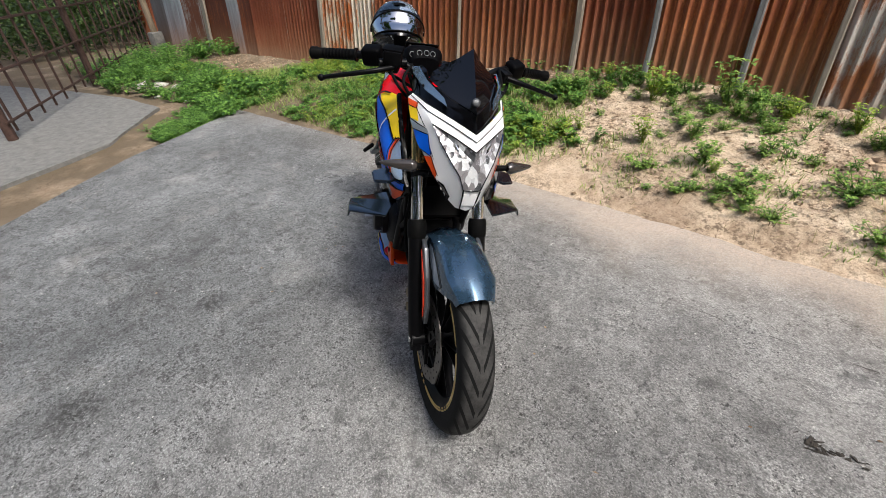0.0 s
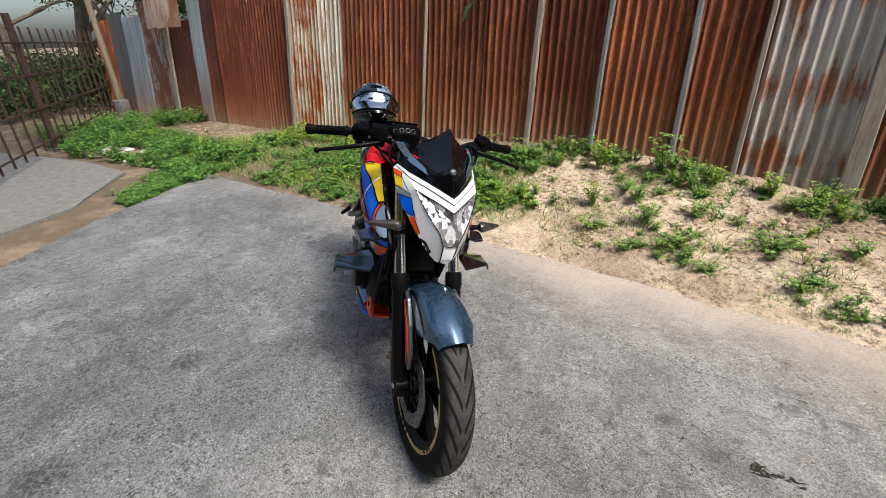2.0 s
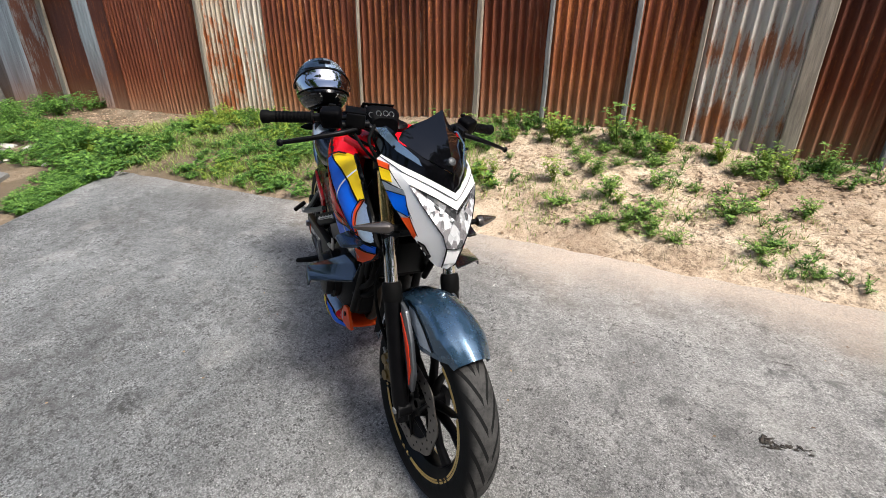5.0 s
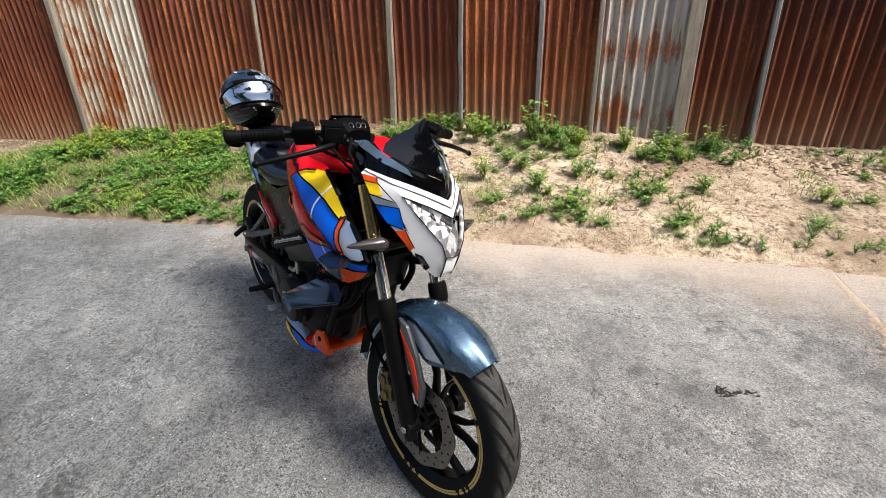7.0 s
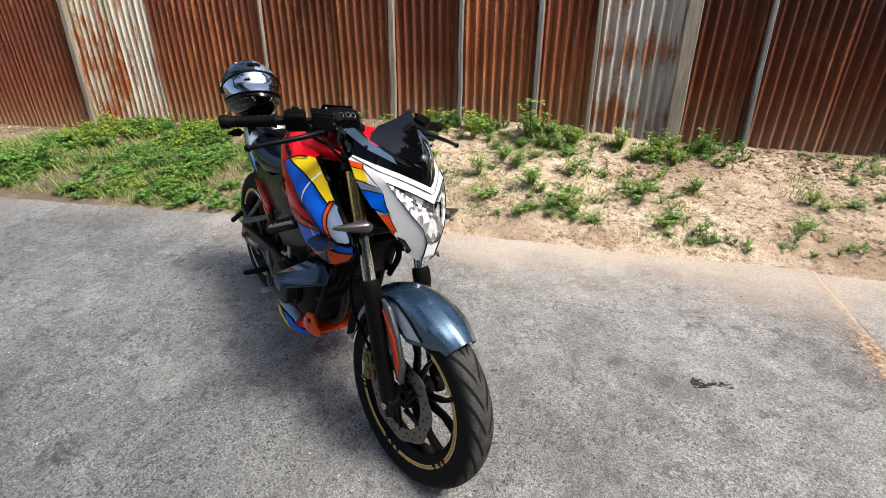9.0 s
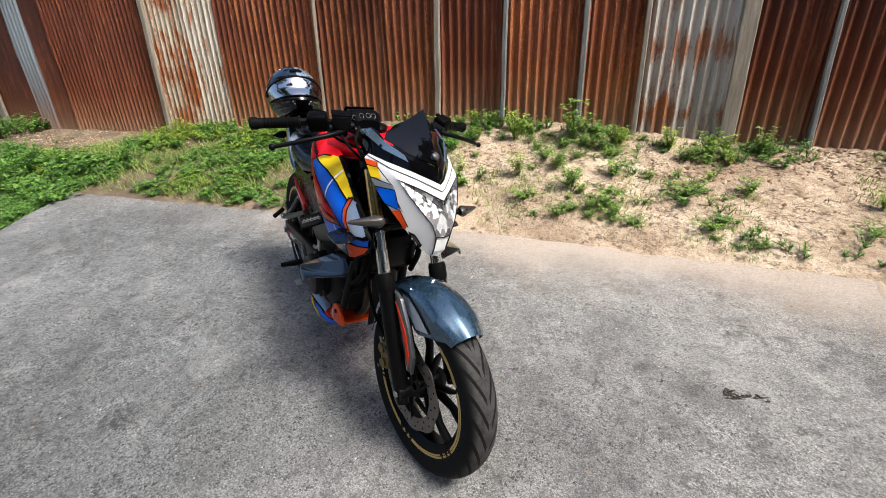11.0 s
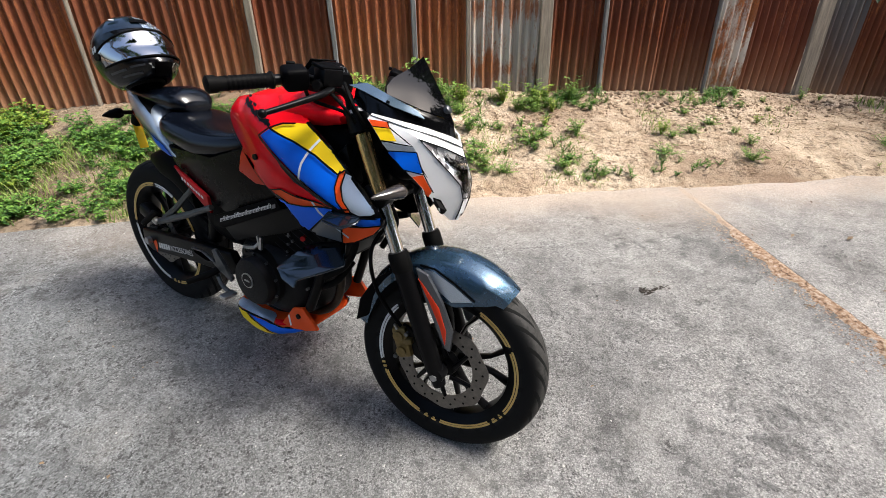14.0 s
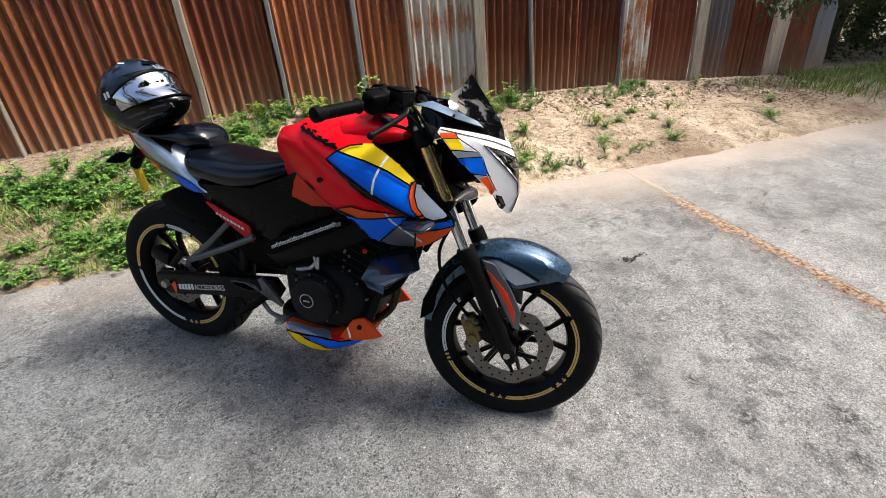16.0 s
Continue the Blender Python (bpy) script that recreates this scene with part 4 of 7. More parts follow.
def hedge():
    lv = Leaves(61)
    r = lv.r
    for u0, u1, v0, v1, h, n in ((-12.0, 12.0, -10.0, -7.5, 9.5, 40000), (6.0, 11.0, 3.05, 4.6, 3.0, 22000), (-24.0, -11.3, 0.4, 6.0, 1.75, 17000)):
        for _ in range(n):
            u, v = r.uniform(u0, u1), r.uniform(v0, v1)
            if v0 > 0 and u0 < -11 and v < -0.9 - 0.16 * u + 0.25 * noise.noise((u, 1, 1)) - 1.2:
                continue
            top = h * (0.55 + 0.6 * noise.noise((u * 0.8, v * 0.8, 3)))
            z = r.uniform(0, 1) ** 0.7 * max(0.15, top)
            s = 1.0 if u0 > 0 else 1.9 if v0 > 0 else 3.2
            lv.leaf(at_plan(u, v, z), r.uniform(0.05, 0.11) * s, 0.045 * s, r.uniform(0, 6.28), r.uniform(-0.5, 0.6))
    tagged(lv.build("shrubbery", LEAF_HEDGE), "dark green shrubs and undergrowth round the yard", "shrubs", kind="stuff")


hedge()


def low_branch():
    """A bough that reaches along the fence from its far end, with drooping twigs."""
    t = tagged(new("hanging_branch"), "leafy bough drooping along the top of the fence", "branch")
    bm, lv, rnd = bmesh.new(), Leaves(71), random.Random(71)
    path = [at_plan(*q) for q in ((7.0, 3.5, 2.2), (5.7, 2.86, 1.40), (5.1, 2.72, 1.22), (4.6, 2.70, 1.12), (4.05, 2.72, 1.12))]
    t.matrix_world = Matrix.Translation(path[0])
    path = [q - path[0] for q in path]
    pts = smooth_path(path, 5)
    tube_bm(pts, [0.03 - 0.022 * k / len(pts) for k in range(len(pts))], 8, bm)
    for k, q in enumerate(pts):
        near_end = k > 18
        for _ in range(3 if not near_end else 1):
            d = Vector((rnd.uniform(-0.5, 0.5), rnd.uniform(-0.4, 0.2), -1)).normalized()
            length = rnd.uniform(0.16, 0.36) if 3 < k < 19 else rnd.uniform(0.12, 0.26)
            twig = [q, q + d * length * 0.5 + Vector((rnd.uniform(-0.1, 0.1), 0, 0)), q + d * length]
            tube_bm(twig, [0.006, 0.004, 0.002], 5, bm)
            for _ in range(int(70 * length)):
                p = twig[1].lerp(twig[2], rnd.uniform(-0.8, 1.05)) + Vector((rnd.gauss(0, 0.06), rnd.gauss(0, 0.06), rnd.gauss(0, 0.05)))
                lv.leaf(p, rnd.uniform(0.05, 0.085), 0.036, rnd.uniform(0, 6.28), rnd.uniform(-1.0, 0.2), 0.3)
    part("branch", bm, BARK, t)
    cr = lv.build("foliage", LEAF_TREE)
    cr.parent = t


low_branch()

# unseen tree, added so its boughs shade the paving on the gate's side
tree(-5.4, -4.6, 8.5, 0.24, (1.4, 1.6), 13, "big unseen tree, added to shade the yard", 0.16, 60, depth=3, first=0.75, limbs=5)
# trees and shrubs of the yard behind the camera, which the visor and the paint mirror
tree(-3.5, -9.0, 8.0, 0.2, (0.4, 0.3), 14, "broad green tree across the yard", 0.26, 80, reach=0.7)
tree(1.6, -9.8, 8.5, 0.22, (-0.4, 0.2), 15, "broad green tree across the yard", 0.26, 80, reach=0.7)
for place in ((11.0, -1.5, 31), (13.0, 0.8, 32), (10.5, -4.5, 33)):
    tree(place[0], place[1], 15.0, 0.30, (-0.2, 0.2), place[2], "tall dense green tree, unseen across the yard", 0.28, 100, first=0.2, limbs=12, reach=0.34)
# added unseen on the right to darken what the windscreen mirrors
tree(8.0, -5.0, 9.5, 0.24, (-0.2, 0.1), 16, "dense green tree, added unseen across the yard", 0.30, 110, first=0.3, limbs=10, reach=0.42)

# three more, added to screen the sky round the sun from the windscreen
tree(5.9, -5.7, 13.5, 0.24, (0.1, -0.2), 17, "tall dense green tree, unseen across the yard", 0.30, 150, first=0.4, limbs=14, reach=0.38)
tree(4.2, -6.9, 14.5, 0.26, (0.1, -0.2), 19, "tall dense green tree, unseen across the yard", 0.30, 150, first=0.35, limbs=14, reach=0.40)
tree(2.4, -7.2, 14.0, 0.26, (0.1, -0.2), 18, "tall dense green tree, unseen across the yard", 0.30, 150, first=0.35, limbs=14, reach=0.40)


def rubble():
    r = random.Random(81)
    for k, (u, v, s) in enumerate(((-6.9, 1.3, 0.14), (-6.6, 1.45, 0.11), (-6.45, 1.32, 0.12), (-6.2, 1.5, 0.08), (-6.0, 1.18, 0.06), (-5.4, 1.3, 0.05))):
        bm = bmesh.new()
        bmesh.ops.create_icosphere(bm, subdivisions=2, radius=1)
        for q in bm.verts:
            q.co *= 1 + 0.35 * noise.noise(q.co * 1.6 + Vector((k * 5, 0, 0)))
            q.co.x *= s
            q.co.y *= s * 0.6
            q.co.z *= s * 0.35
        ob = part("rubble_stone", bm, STONE, None)
        ob.matrix_world = Matrix.Translation(bank(u, v) + Vector((0, 0, s * 0.15))) @ pose(0, 0, 0, r.uniform(-15, 15), r.uniform(-15, 15), r.uniform(0, 180))
        tagged(ob, "broken white rubble lying by the gate", "stone", "rubble by the gate")


rubble()


def clods():
    """Churned crumbs of earth on the bank, thickest below the fence."""
    r = random.Random(87)
    verts, faces = [], []
    for _ in range(13000):
        u = r.uniform(-9.0, 5.0)
        v = min(2.92, max(1.7, r.gauss(2.6, 0.3)))
        if noise.noise((u * 1.3, v * 1.7, 51)) + 0.03 * abs(u) < r.uniform(-0.1, 0.45):
            continue
        p, s, n = bank(u, v), r.uniform(0.003, 0.013) * r.uniform(0.6, 1.4), len(verts)
        a = r.uniform(0, 6.28)
        for k in range(4):
            q = s * r.uniform(0.7, 1.4)
            verts.append(p + Vector((q * math.cos(a + 1.57 * k), q * math.sin(a + 1.57 * k), s * 0.15)))
        verts += [p + Vector((r.uniform(-s, s) * 0.4, r.uniform(-s, s) * 0.4, s * r.uniform(0.6, 1.1))), p - Vector((0, 0, s * 0.5))]
        for k in range(4):
            faces += [(n + k, n + (k + 1) % 4, n + 4), (n + (k + 1) % 4, n + k, n + 5)]
    for _ in range(900):
        u, v = r.uniform(0.9, 4.6), min(2.9, r.gauss(2.62, 0.2))
        if noise.noise((u * 1.1, v * 1.5, 57)) < r.uniform(-0.3, 0.4):
            continue
        p, s, n = bank(u, v), r.uniform(0.010, 0.030), len(verts)
        a = r.uniform(0, 6.28)
        for k in range(6):
            q = s * r.uniform(0.6, 1.3)
            verts.append(p + Vector((q * math.cos(a + 1.05 * k), q * math.sin(a + 1.05 * k), s * r.uniform(0.0, 0.25))))
        verts += [p + Vector((r.uniform(-s, s) * 0.4, r.uniform(-s, s) * 0.4, s * r.uniform(0.4, 0.8))), p - Vector((0, 0, s * 0.4))]
        for k in range(6):
            faces += [(n + k, n + (k + 1) % 6, n + 6), (n + (k + 1) % 6, n + k, n + 7)]
    m = Mat("earth_crumb", rough=0.95, spec=0.1)
    m.color(m.mix(m.island(), (0.13, 0.085, 0.055), (0.52, 0.39, 0.27)))
    tagged(mesh_object("earth_clods", verts, faces, m.m), "brown crumbs of earth strewn on the bank", "earth", kind="stuff")


clods()


def crack():
    """A hairline crack that wanders across the paving."""
    r = random.Random(93)
    line = smooth_path([(q[0], q[1], 0.0) for q in CRACK], 10)
    verts, faces = [], []
    for i, q in enumerate(line):
        w = 0.0019 * (0.3 + abs(noise.noise((i * 0.23, 1, 2))) * 2.2)
        off = 0.012 * noise.noise((i * 0.31, 5, 0))
        verts += [(q[0], q[1] + off - w, 0.003), (q[0], q[1] + off + w, 0.003)]
    faces = [(2 * i, 2 * i + 2, 2 * i + 3, 2 * i + 1) for i in range(len(line) - 1) if noise.noise((i * 0.17, 9, 4)) > 0.02]
    # flat dark ribbon laid on the paving
    ob = mesh_object("paving_crack", verts, faces, speckled("dark_crack_line", (0.11, 0.10, 0.09), 0.95, 0.5, 80, 0.5, 0.003))
    ob.matrix_world = PLAN
    tagged(ob, "fine dark crack across the grey paving", "crack", kind="stuff")


CRACK = ((0.18, 1.02), (0.55, 0.98), (0.95, 1.00), (1.35, 1.04), (1.70, 1.07))
crack()


def pit():
    """A small break in the paving with crumbled dark edges."""
    r = random.Random(91)
    bm = bmesh.new()
    for k in range(46):
        t = r.uniform(-1, 1)
        u, v = 0.075 * t, 0.016 * math.sin(t * 2.6) + r.gauss(0, 0.007)
        if k > 28:
            u, v = r.gauss(-0.045, 0.018), r.gauss(0.008, 0.010)
        turn = Matrix.Rotation(r.gauss(0.3, 0.7), 4, "Z") @ Matrix.Diagonal((r.uniform(1.0, 3.2), r.uniform(0.3, 0.7), 0.5, 1))
        made = bmesh.ops.create_icosphere(bm, subdivisions=1, radius=r.uniform(0.0025, 0.0065), matrix=Matrix.Translation((u, v, 0.001)) @ turn)
        for q in made["verts"]:
            q.co += Vector((noise.noise(q.co * 160), noise.noise(q.co * 150 + Vector((7, 0, 0))), 0)) * 0.007
    ob = part("paving_debris", bm, speckled("dark_crumble", (0.06, 0.05, 0.04), 0.95, 0.6, 60, 0.8, 0.005), None)
    ob.matrix_world = PLAN @ Matrix.Translation((1.03, 0.56, 0.002))
    tagged(ob, "crumbled dark debris lying on the paving", "debris", kind="stuff")


pit()

# ---- motorcycle: x ahead from the rear axle, y to its left, z up; it leans on the side stand ----
from mathutils.bvhtree import BVHTree

BIKE = Matrix(((0.48263, 0.86451, 0.14029), (-0.87575, 0.47840, 0.06471), (-0.01118, -0.15409, 0.98799)))
bike = tagged(new("motorcycle"), "naked motorcycle with bright coloured graphics, parked on its stand", "motorcycle")
bike.matrix_world = Matrix.LocRotScale((-0.6889, 1.1878, 0.0), BIKE.to_quaternion(), None)
HEAD = Vector((1.06, 0, 0.95))
STEER = Matrix.Translation(HEAD) @ Matrix.Rotation(radians(6.0), 4, Vector((-0.43, 0, 0.9))) @ Matrix.Translation(-HEAD)


def gloss(name, color, rough=0.22, coat=0.6, metal=0.0):
    m = Mat(name, color, rough, metal, coat, 0.18 if max(color) > 0.03 else 0.12)
    dust = m.noise(7, 6, 0.7)
    m.color(m.mix(m.math("MULTIPLY", m.ramp(dust, ((0.5, 0.0), (0.8, 1.0))), 0.05 if max(color) > 0.03 else 0.004), color, (0.35, 0.31, 0.26)))
    m.rough(m.ramp(m.noise(16, 5, 0.7), ((0.3, rough), (0.75, rough + 0.13))))
    return m.m


def flake(name, color, rough=0.3):
    m = Mat(name, color, rough, 0.65, 0.8)
    n = m.noise(900, 1, 0.5)
    m.color(m.mix(m.ramp(n, ((0.4, 0.0), (0.65, 0.5))), color, tuple(min(1, 1.7 * c) for c in color)))
    m.rough(m.ramp(m.noise(11, 5, 0.7), ((0.3, rough - 0.04), (0.75, rough + 0.12))))
    return m.m


def tyre_material(count, groove_half):
    """Black rubber with slanted grooves and a dusty running face."""
    m = Mat("tyre_rubber", (0.010, 0.010, 0.010), 0.75, spec=0.12)
    ang = m.math("MULTIPLY", m.math("ARCTAN2", m.axis(2), m.axis(0)), count / math.tau)
    ay = m.math("ABSOLUTE", m.axis(1))
    side = m.math("MULTIPLY", m.math("SIGN", m.axis(1)), 0.5)
    saw = m.math("FRACT", m.math("ADD", m.math("ADD", m.math("ADD", ang, side), 50.0), m.math("MULTIPLY", ay, -34.0)))
    cut = m.math("MULTIPLY", m.math("LESS_THAN", saw, 0.30), m.math("MULTIPLY", m.math("GREATER_THAN", ay, 0.005), m.math("LESS_THAN", ay, groove_half)))
    dusty = m.ramp(m.noise(24, 6, 0.75), ((0.3, (0.017, 0.017, 0.0165)), (0.7, (0.070, 0.067, 0.064))))
    face = m.ramp(ay, ((groove_half * 0.68, 1.0), (groove_half * 0.98, 0.0)))
    col = m.mix(face, (0.007, 0.007, 0.007), dusty)
    m.color(m.mix(cut, col, (0.006, 0.006, 0.006)))
    m.bump(m.math("SUBTRACT", m.math("MULTIPLY", m.noise(120, 3, 0.6), 0.1), cut), 0.9, 0.005)
    return m.m


RED = gloss("red_paint", (0.76, 0.004, 0.012), 0.12, 0.0)
RED.node_tree.nodes["Principled BSDF"].inputs["Specular IOR Level"].default_value = 0.16
FLASH = gloss("red_orange_flash", (0.66, 0.045, 0.012), 0.3, 0.0)
RUST_RED = gloss("orange_red_paint", (0.58, 0.035, 0.012), 0.25, 0.0)
DEEP_RED = gloss("deep_red_paint", (0.40, 0.010, 0.014), 0.25, 0.2)
WING = flake("navy_grey_paint", (0.009, 0.016, 0.027), 0.14)
ORANGE = gloss("orange_vinyl", (0.78, 0.080, 0.010), 0.3, 0.0)
YELLOW = gloss("yellow_vinyl", (0.92, 0.64, 0.008), 0.3, 0.0)
BLUE = gloss("blue_vinyl", (0.002, 0.125, 0.76), 0.3, 0.0)
WHITE = gloss("white_paint", (0.84, 0.84, 0.84), 0.25)
SILVER = flake("silver_blue_paint", (0.42, 0.48, 0.55))
GREYBLUE = flake("grey_blue_paint", (0.034, 0.072, 0.118), 0.24)
# grey-blue blade, lightened by the sky's reflection put into its colour
BLADE_SHEEN = flake("blade_paint_sky_sheen", (0.13, 0.19, 0.25), 0.2)
MIDGREY = flake("mid_grey_paint", (0.085, 0.09, 0.10), 0.35)
PANEL = gloss("black_side_panel", (0.0015, 0.0015, 0.002), 0.20, 0.0)
PANEL.node_tree.nodes["Principled BSDF"].inputs["Specular IOR Level"].default_value = 0.10
BLACK = gloss("gloss_black_plastic", (0.002, 0.002, 0.0025), 0.10, 0.15)
INK = Mat("black_line_vinyl", (0.003, 0.003, 0.003), 0.4, spec=0.08).m
PLASTIC = speckled("matt_black_plastic", (0.0025, 0.0025, 0.003), 0.5, 0.25, 40, 0.15, 0.001, spec=0.03)
SATIN = speckled("satin_black_metal", (0.003, 0.003, 0.0035), 0.36, 0.25, 30, 0.12, 0.001, spec=0.10)
RUBBER = speckled("black_rubber", (0.004, 0.004, 0.004), 0.6, 0.3, 60, 0.3, 0.001, spec=0.06)
VINYL_SEAT = speckled("black_seat_vinyl", (0.002, 0.003, 0.006), 0.20, 0.2, 220, 0.10, 0.0004, spec=0.35)
ENGINE = speckled("dark_grey_cast_metal", (0.008, 0.008, 0.009), 0.45, 0.3, 60, 0.35, 0.0015, metal=0.0, spec=0.12)
CHROME = Mat("chrome", (0.75, 0.75, 0.76), 0.10, 1.0).m
ALLOY = speckled("brushed_alloy", (0.42, 0.42, 0.42), 0.38, 0.25, 50, 0.15, 0.001, metal=0.85)
DARK_ALLOY = speckled("dark_grey_alloy", (0.10, 0.105, 0.11), 0.42, 0.3, 50, 0.15, 0.001, metal=0.7)
BRASS = speckled("dirty_brass_caliper", (0.20, 0.14, 0.05), 0.45, 0.5, 50, 0.3, 0.001, metal=0.6)
GOLD = speckled("gold_anodised_metal", (0.83, 0.60, 0.26), 0.20, 0.15, 30, 0.06, 0.0005, metal=0.95)
GOLD_PAINT = gloss("gold_rim_tape", (0.62, 0.41, 0.13), 0.35, 0.1)
WHITE_TAPE = gloss("white_rim_tape", (0.66, 0.66, 0.64), 0.35, 0.2)
DISC = speckled("worn_disc_steel", (0.17, 0.155, 0.14), 0.42, 0.35, 60, 0.2, 0.0008, (1, 1, 1), metal=0.8)
HEADER = speckled("heat_browned_steel", (0.055, 0.038, 0.026), 0.5, 0.5, 30, 0.2, 0.001, metal=0.7)
AMBER_CLEAR = Mat("clear_grey_lens", (0.045, 0.039, 0.036), 0.12, 0.2, 0.3).m
PLATE_YELLOW = gloss("yellow_plate", (0.80, 0.55, 0.02), 0.4, 0.1)
RED_LENS = gloss("red_lens", (0.35, 0.01, 0.01), 0.15)
SCREEN = Mat("tinted_screen", (0.003, 0.003, 0.004), 0.03, 0.0, 0.0, 0.5).m
SCREEN.node_tree.nodes["Principled BSDF"].inputs["IOR"].default_value = 1.46
GLASSM = Mat("headlamp_glass", (1, 1, 1), 0.02)
clear, shine, share = (GLASSM.nt.nodes.new(k) for k in ("ShaderNodeBsdfTransparent", "ShaderNodeBsdfGlossy", "ShaderNodeMixShader"))
shine.inputs["Roughness"].default_value = 0.03
edge = node(GLASSM.nt, "ShaderNodeFresnel", IOR=1.28)
GLASSM.nt.links.new(edge.outputs[0], share.inputs[0])
GLASSM.nt.links.new(clear.outputs[0], share.inputs[1])
GLASSM.nt.links.new(shine.outputs[0], share.inputs[2])
GLASSM.nt.links.new(share.outputs[0], GLASSM.nt.nodes["Material Output"].inputs[0])
GLASS = GLASSM.m
REFM = Mat("faceted_reflector", (0.86, 0.87, 0.90), 0.18, 0.20)
fac = REFM.voronoi(74, (1, 1, 0.55))
REFM.bump(fac.outputs["Distance"], 0.35, 0.006)
facet = REFM.nt.nodes.new("ShaderNodeSeparateColor")
REFM.nt.links.new(fac.outputs["Color"], facet.inputs[0])
# bright and dark facets: the lamp's reflections put into the base colour
REFM.color(REFM.ramp(facet.outputs[0], ((0.08, (0.08, 0.082, 0.088)), (0.34, (0.24, 0.225, 0.235)), (0.60, (0.42, 0.43, 0.45)), (0.90, (0.74, 0.75, 0.77)))))
REFLECTOR = REFM.m


def mirror_bm(bm):
    bmesh.ops.scale(bm, vec=(1, -1, 1), verts=bm.verts[:])
    return bm


def both(name, make, mat, parent=None, label="", steer=False, smooth=True):
    """A right-hand part and its mirror image on the left."""
    out = []
    for s in (-1, 1):
        bm = make()
        if s > 0:
            mirror_bm(bm)
        if steer:
            bm.transform(STEER)
        out.append(part(name, bm, mat, parent or bike, label, smooth))
    return out


def front(name, bm, mat, parent=None, label="", smooth=True):
    bm.transform(STEER)
    return part(name, bm, mat, parent or bike, label, smooth)


def plate_bm(poly, y0, y1, bevel=0.004):
    """A flat piece with an outline in the side view, from y0 to y1."""
    bm = bmesh.new()
    a = [bm.verts.new((x, y0, z)) for x, z in poly]
    b = [bm.verts.new((x, y1, z)) for x, z in poly]
    n = len(poly)
    bm.faces.new(a)
    bm.faces.new(b[::-1])
    for k in range(n):
        bm.faces.new((a[k], b[k], b[(k + 1) % n], a[(k + 1) % n]))
    if bevel:
        bmesh.ops.bevel(bm, geom=bm.edges[:], offset=bevel, segments=2, affect="EDGES", profile=0.6)
    return bm


def superring(x, half, z0, z1, power=3.0, seg=28, low=1.0):
    """A rounded closed section across the bike at x; low narrows its foot."""
    zc, hz = (z0 + z1) / 2, (z1 - z0) / 2
    ring = []
    for k in range(seg):
        a = math.tau * k / seg
        c, s = math.cos(a), math.sin(a)
        y = half * math.copysign(abs(c) ** (2 / power), c)
        z = zc + hz * math.copysign(abs(s) ** (2 / power), s)
        if s < 0:
            y *= 1 + (low - 1) * (-s)
        ring.append(Vector((x, y, z)))
    return ring


def spread(rows, steps=3):
    """Smoothly fills in sections (x, half, z0, z1, ...) between those given."""
    n = len(rows)
    out = []
    for i in range(n - 1):
        p0, p1, p2, p3 = rows[max(i - 1, 0)], rows[i], rows[i + 1], rows[min(i + 2, n - 1)]
        for k in range(steps):
            t = k / steps
            out.append(tuple(0.5 * (2 * b + (c - a) * t + (2 * a - 5 * b + 4 * c - d) * t * t + (3 * b - a - 3 * c + d) * t ** 3) for a, b, c, d in zip(p0, p1, p2, p3)))
    return out + [rows[-1]]


def body_bm(rows, power=3.0, seg=28, low=1.0, steps=3):
    return loft_bm([superring(r[0], r[1], r[2], r[3], power, seg, low) for r in spread(rows, steps)])


def sliced_bm(poly, step=0.009):
    bm = bmesh.new()
    bm.faces.new([bm.verts.new((x, 0, z)) for x, z in poly])
    bmesh.ops.triangulate(bm, faces=bm.faces[:])
    for axis in (0, 2):
        lo, hi = min(v.co[axis] for v in bm.verts), max(v.co[axis] for v in bm.verts)
        k = math.floor(lo / step) + 1
        no = Vector((1, 0, 0)) if axis == 0 else Vector((0, 0, 1))
        while k * step < hi:
            bmesh.ops.bisect_plane(bm, geom=bm.verts[:] + bm.edges[:] + bm.faces[:], plane_co=no * k * step, plane_no=no)
            k += 1
    return bm


def lay(bm, bvh, side, lift):
    """Drops a flat pattern sideways onto a body."""
    for v in bm.verts:
        o = Vector((v.co.x, side * 1.0, v.co.z))
        hit, nor, _, _ = bvh.ray_cast(o, Vector((0, -side, 0)))
        if hit is None:
            hit, nor, _, _ = bvh.find_nearest(Vector((v.co.x, side * 0.15, v.co.z)))
        if nor.y * side < 0:
            nor = -nor
        v.co = hit + nor * lift
    return bm


def ribbon_bm(points, width, closed=False):
    """A line of a given width in the side view."""
    pts = [Vector((x, 0, z)) for x, z in points]
    if closed:
        pts.append(pts[0].copy())
    fine = []
    for a, b in zip(pts, pts[1:]):
        n = max(1, int((b - a).length / 0.012))
        fine += [a.lerp(b, k / n) for k in range(n)]
    fine.append(pts[-1])
    bm = bmesh.new()
    rows = []
    for i, p in enumerate(fine):
        d = (fine[min(i + 1, len(fine) - 1)] - fine[max(i - 1, 0)])
        if closed and i in (0, len(fine) - 1):
            d = fine[1] - fine[-2]
        d.normalize()
        n = Vector((-d.z, 0, d.x)) * width / 2
        rows.append((bm.verts.new(p + n), bm.verts.new(p - n)))
    for a, b in zip(rows, rows[1:]):
        bm.faces.new((a[0], a[1], b[1], b[0]))
    return bm


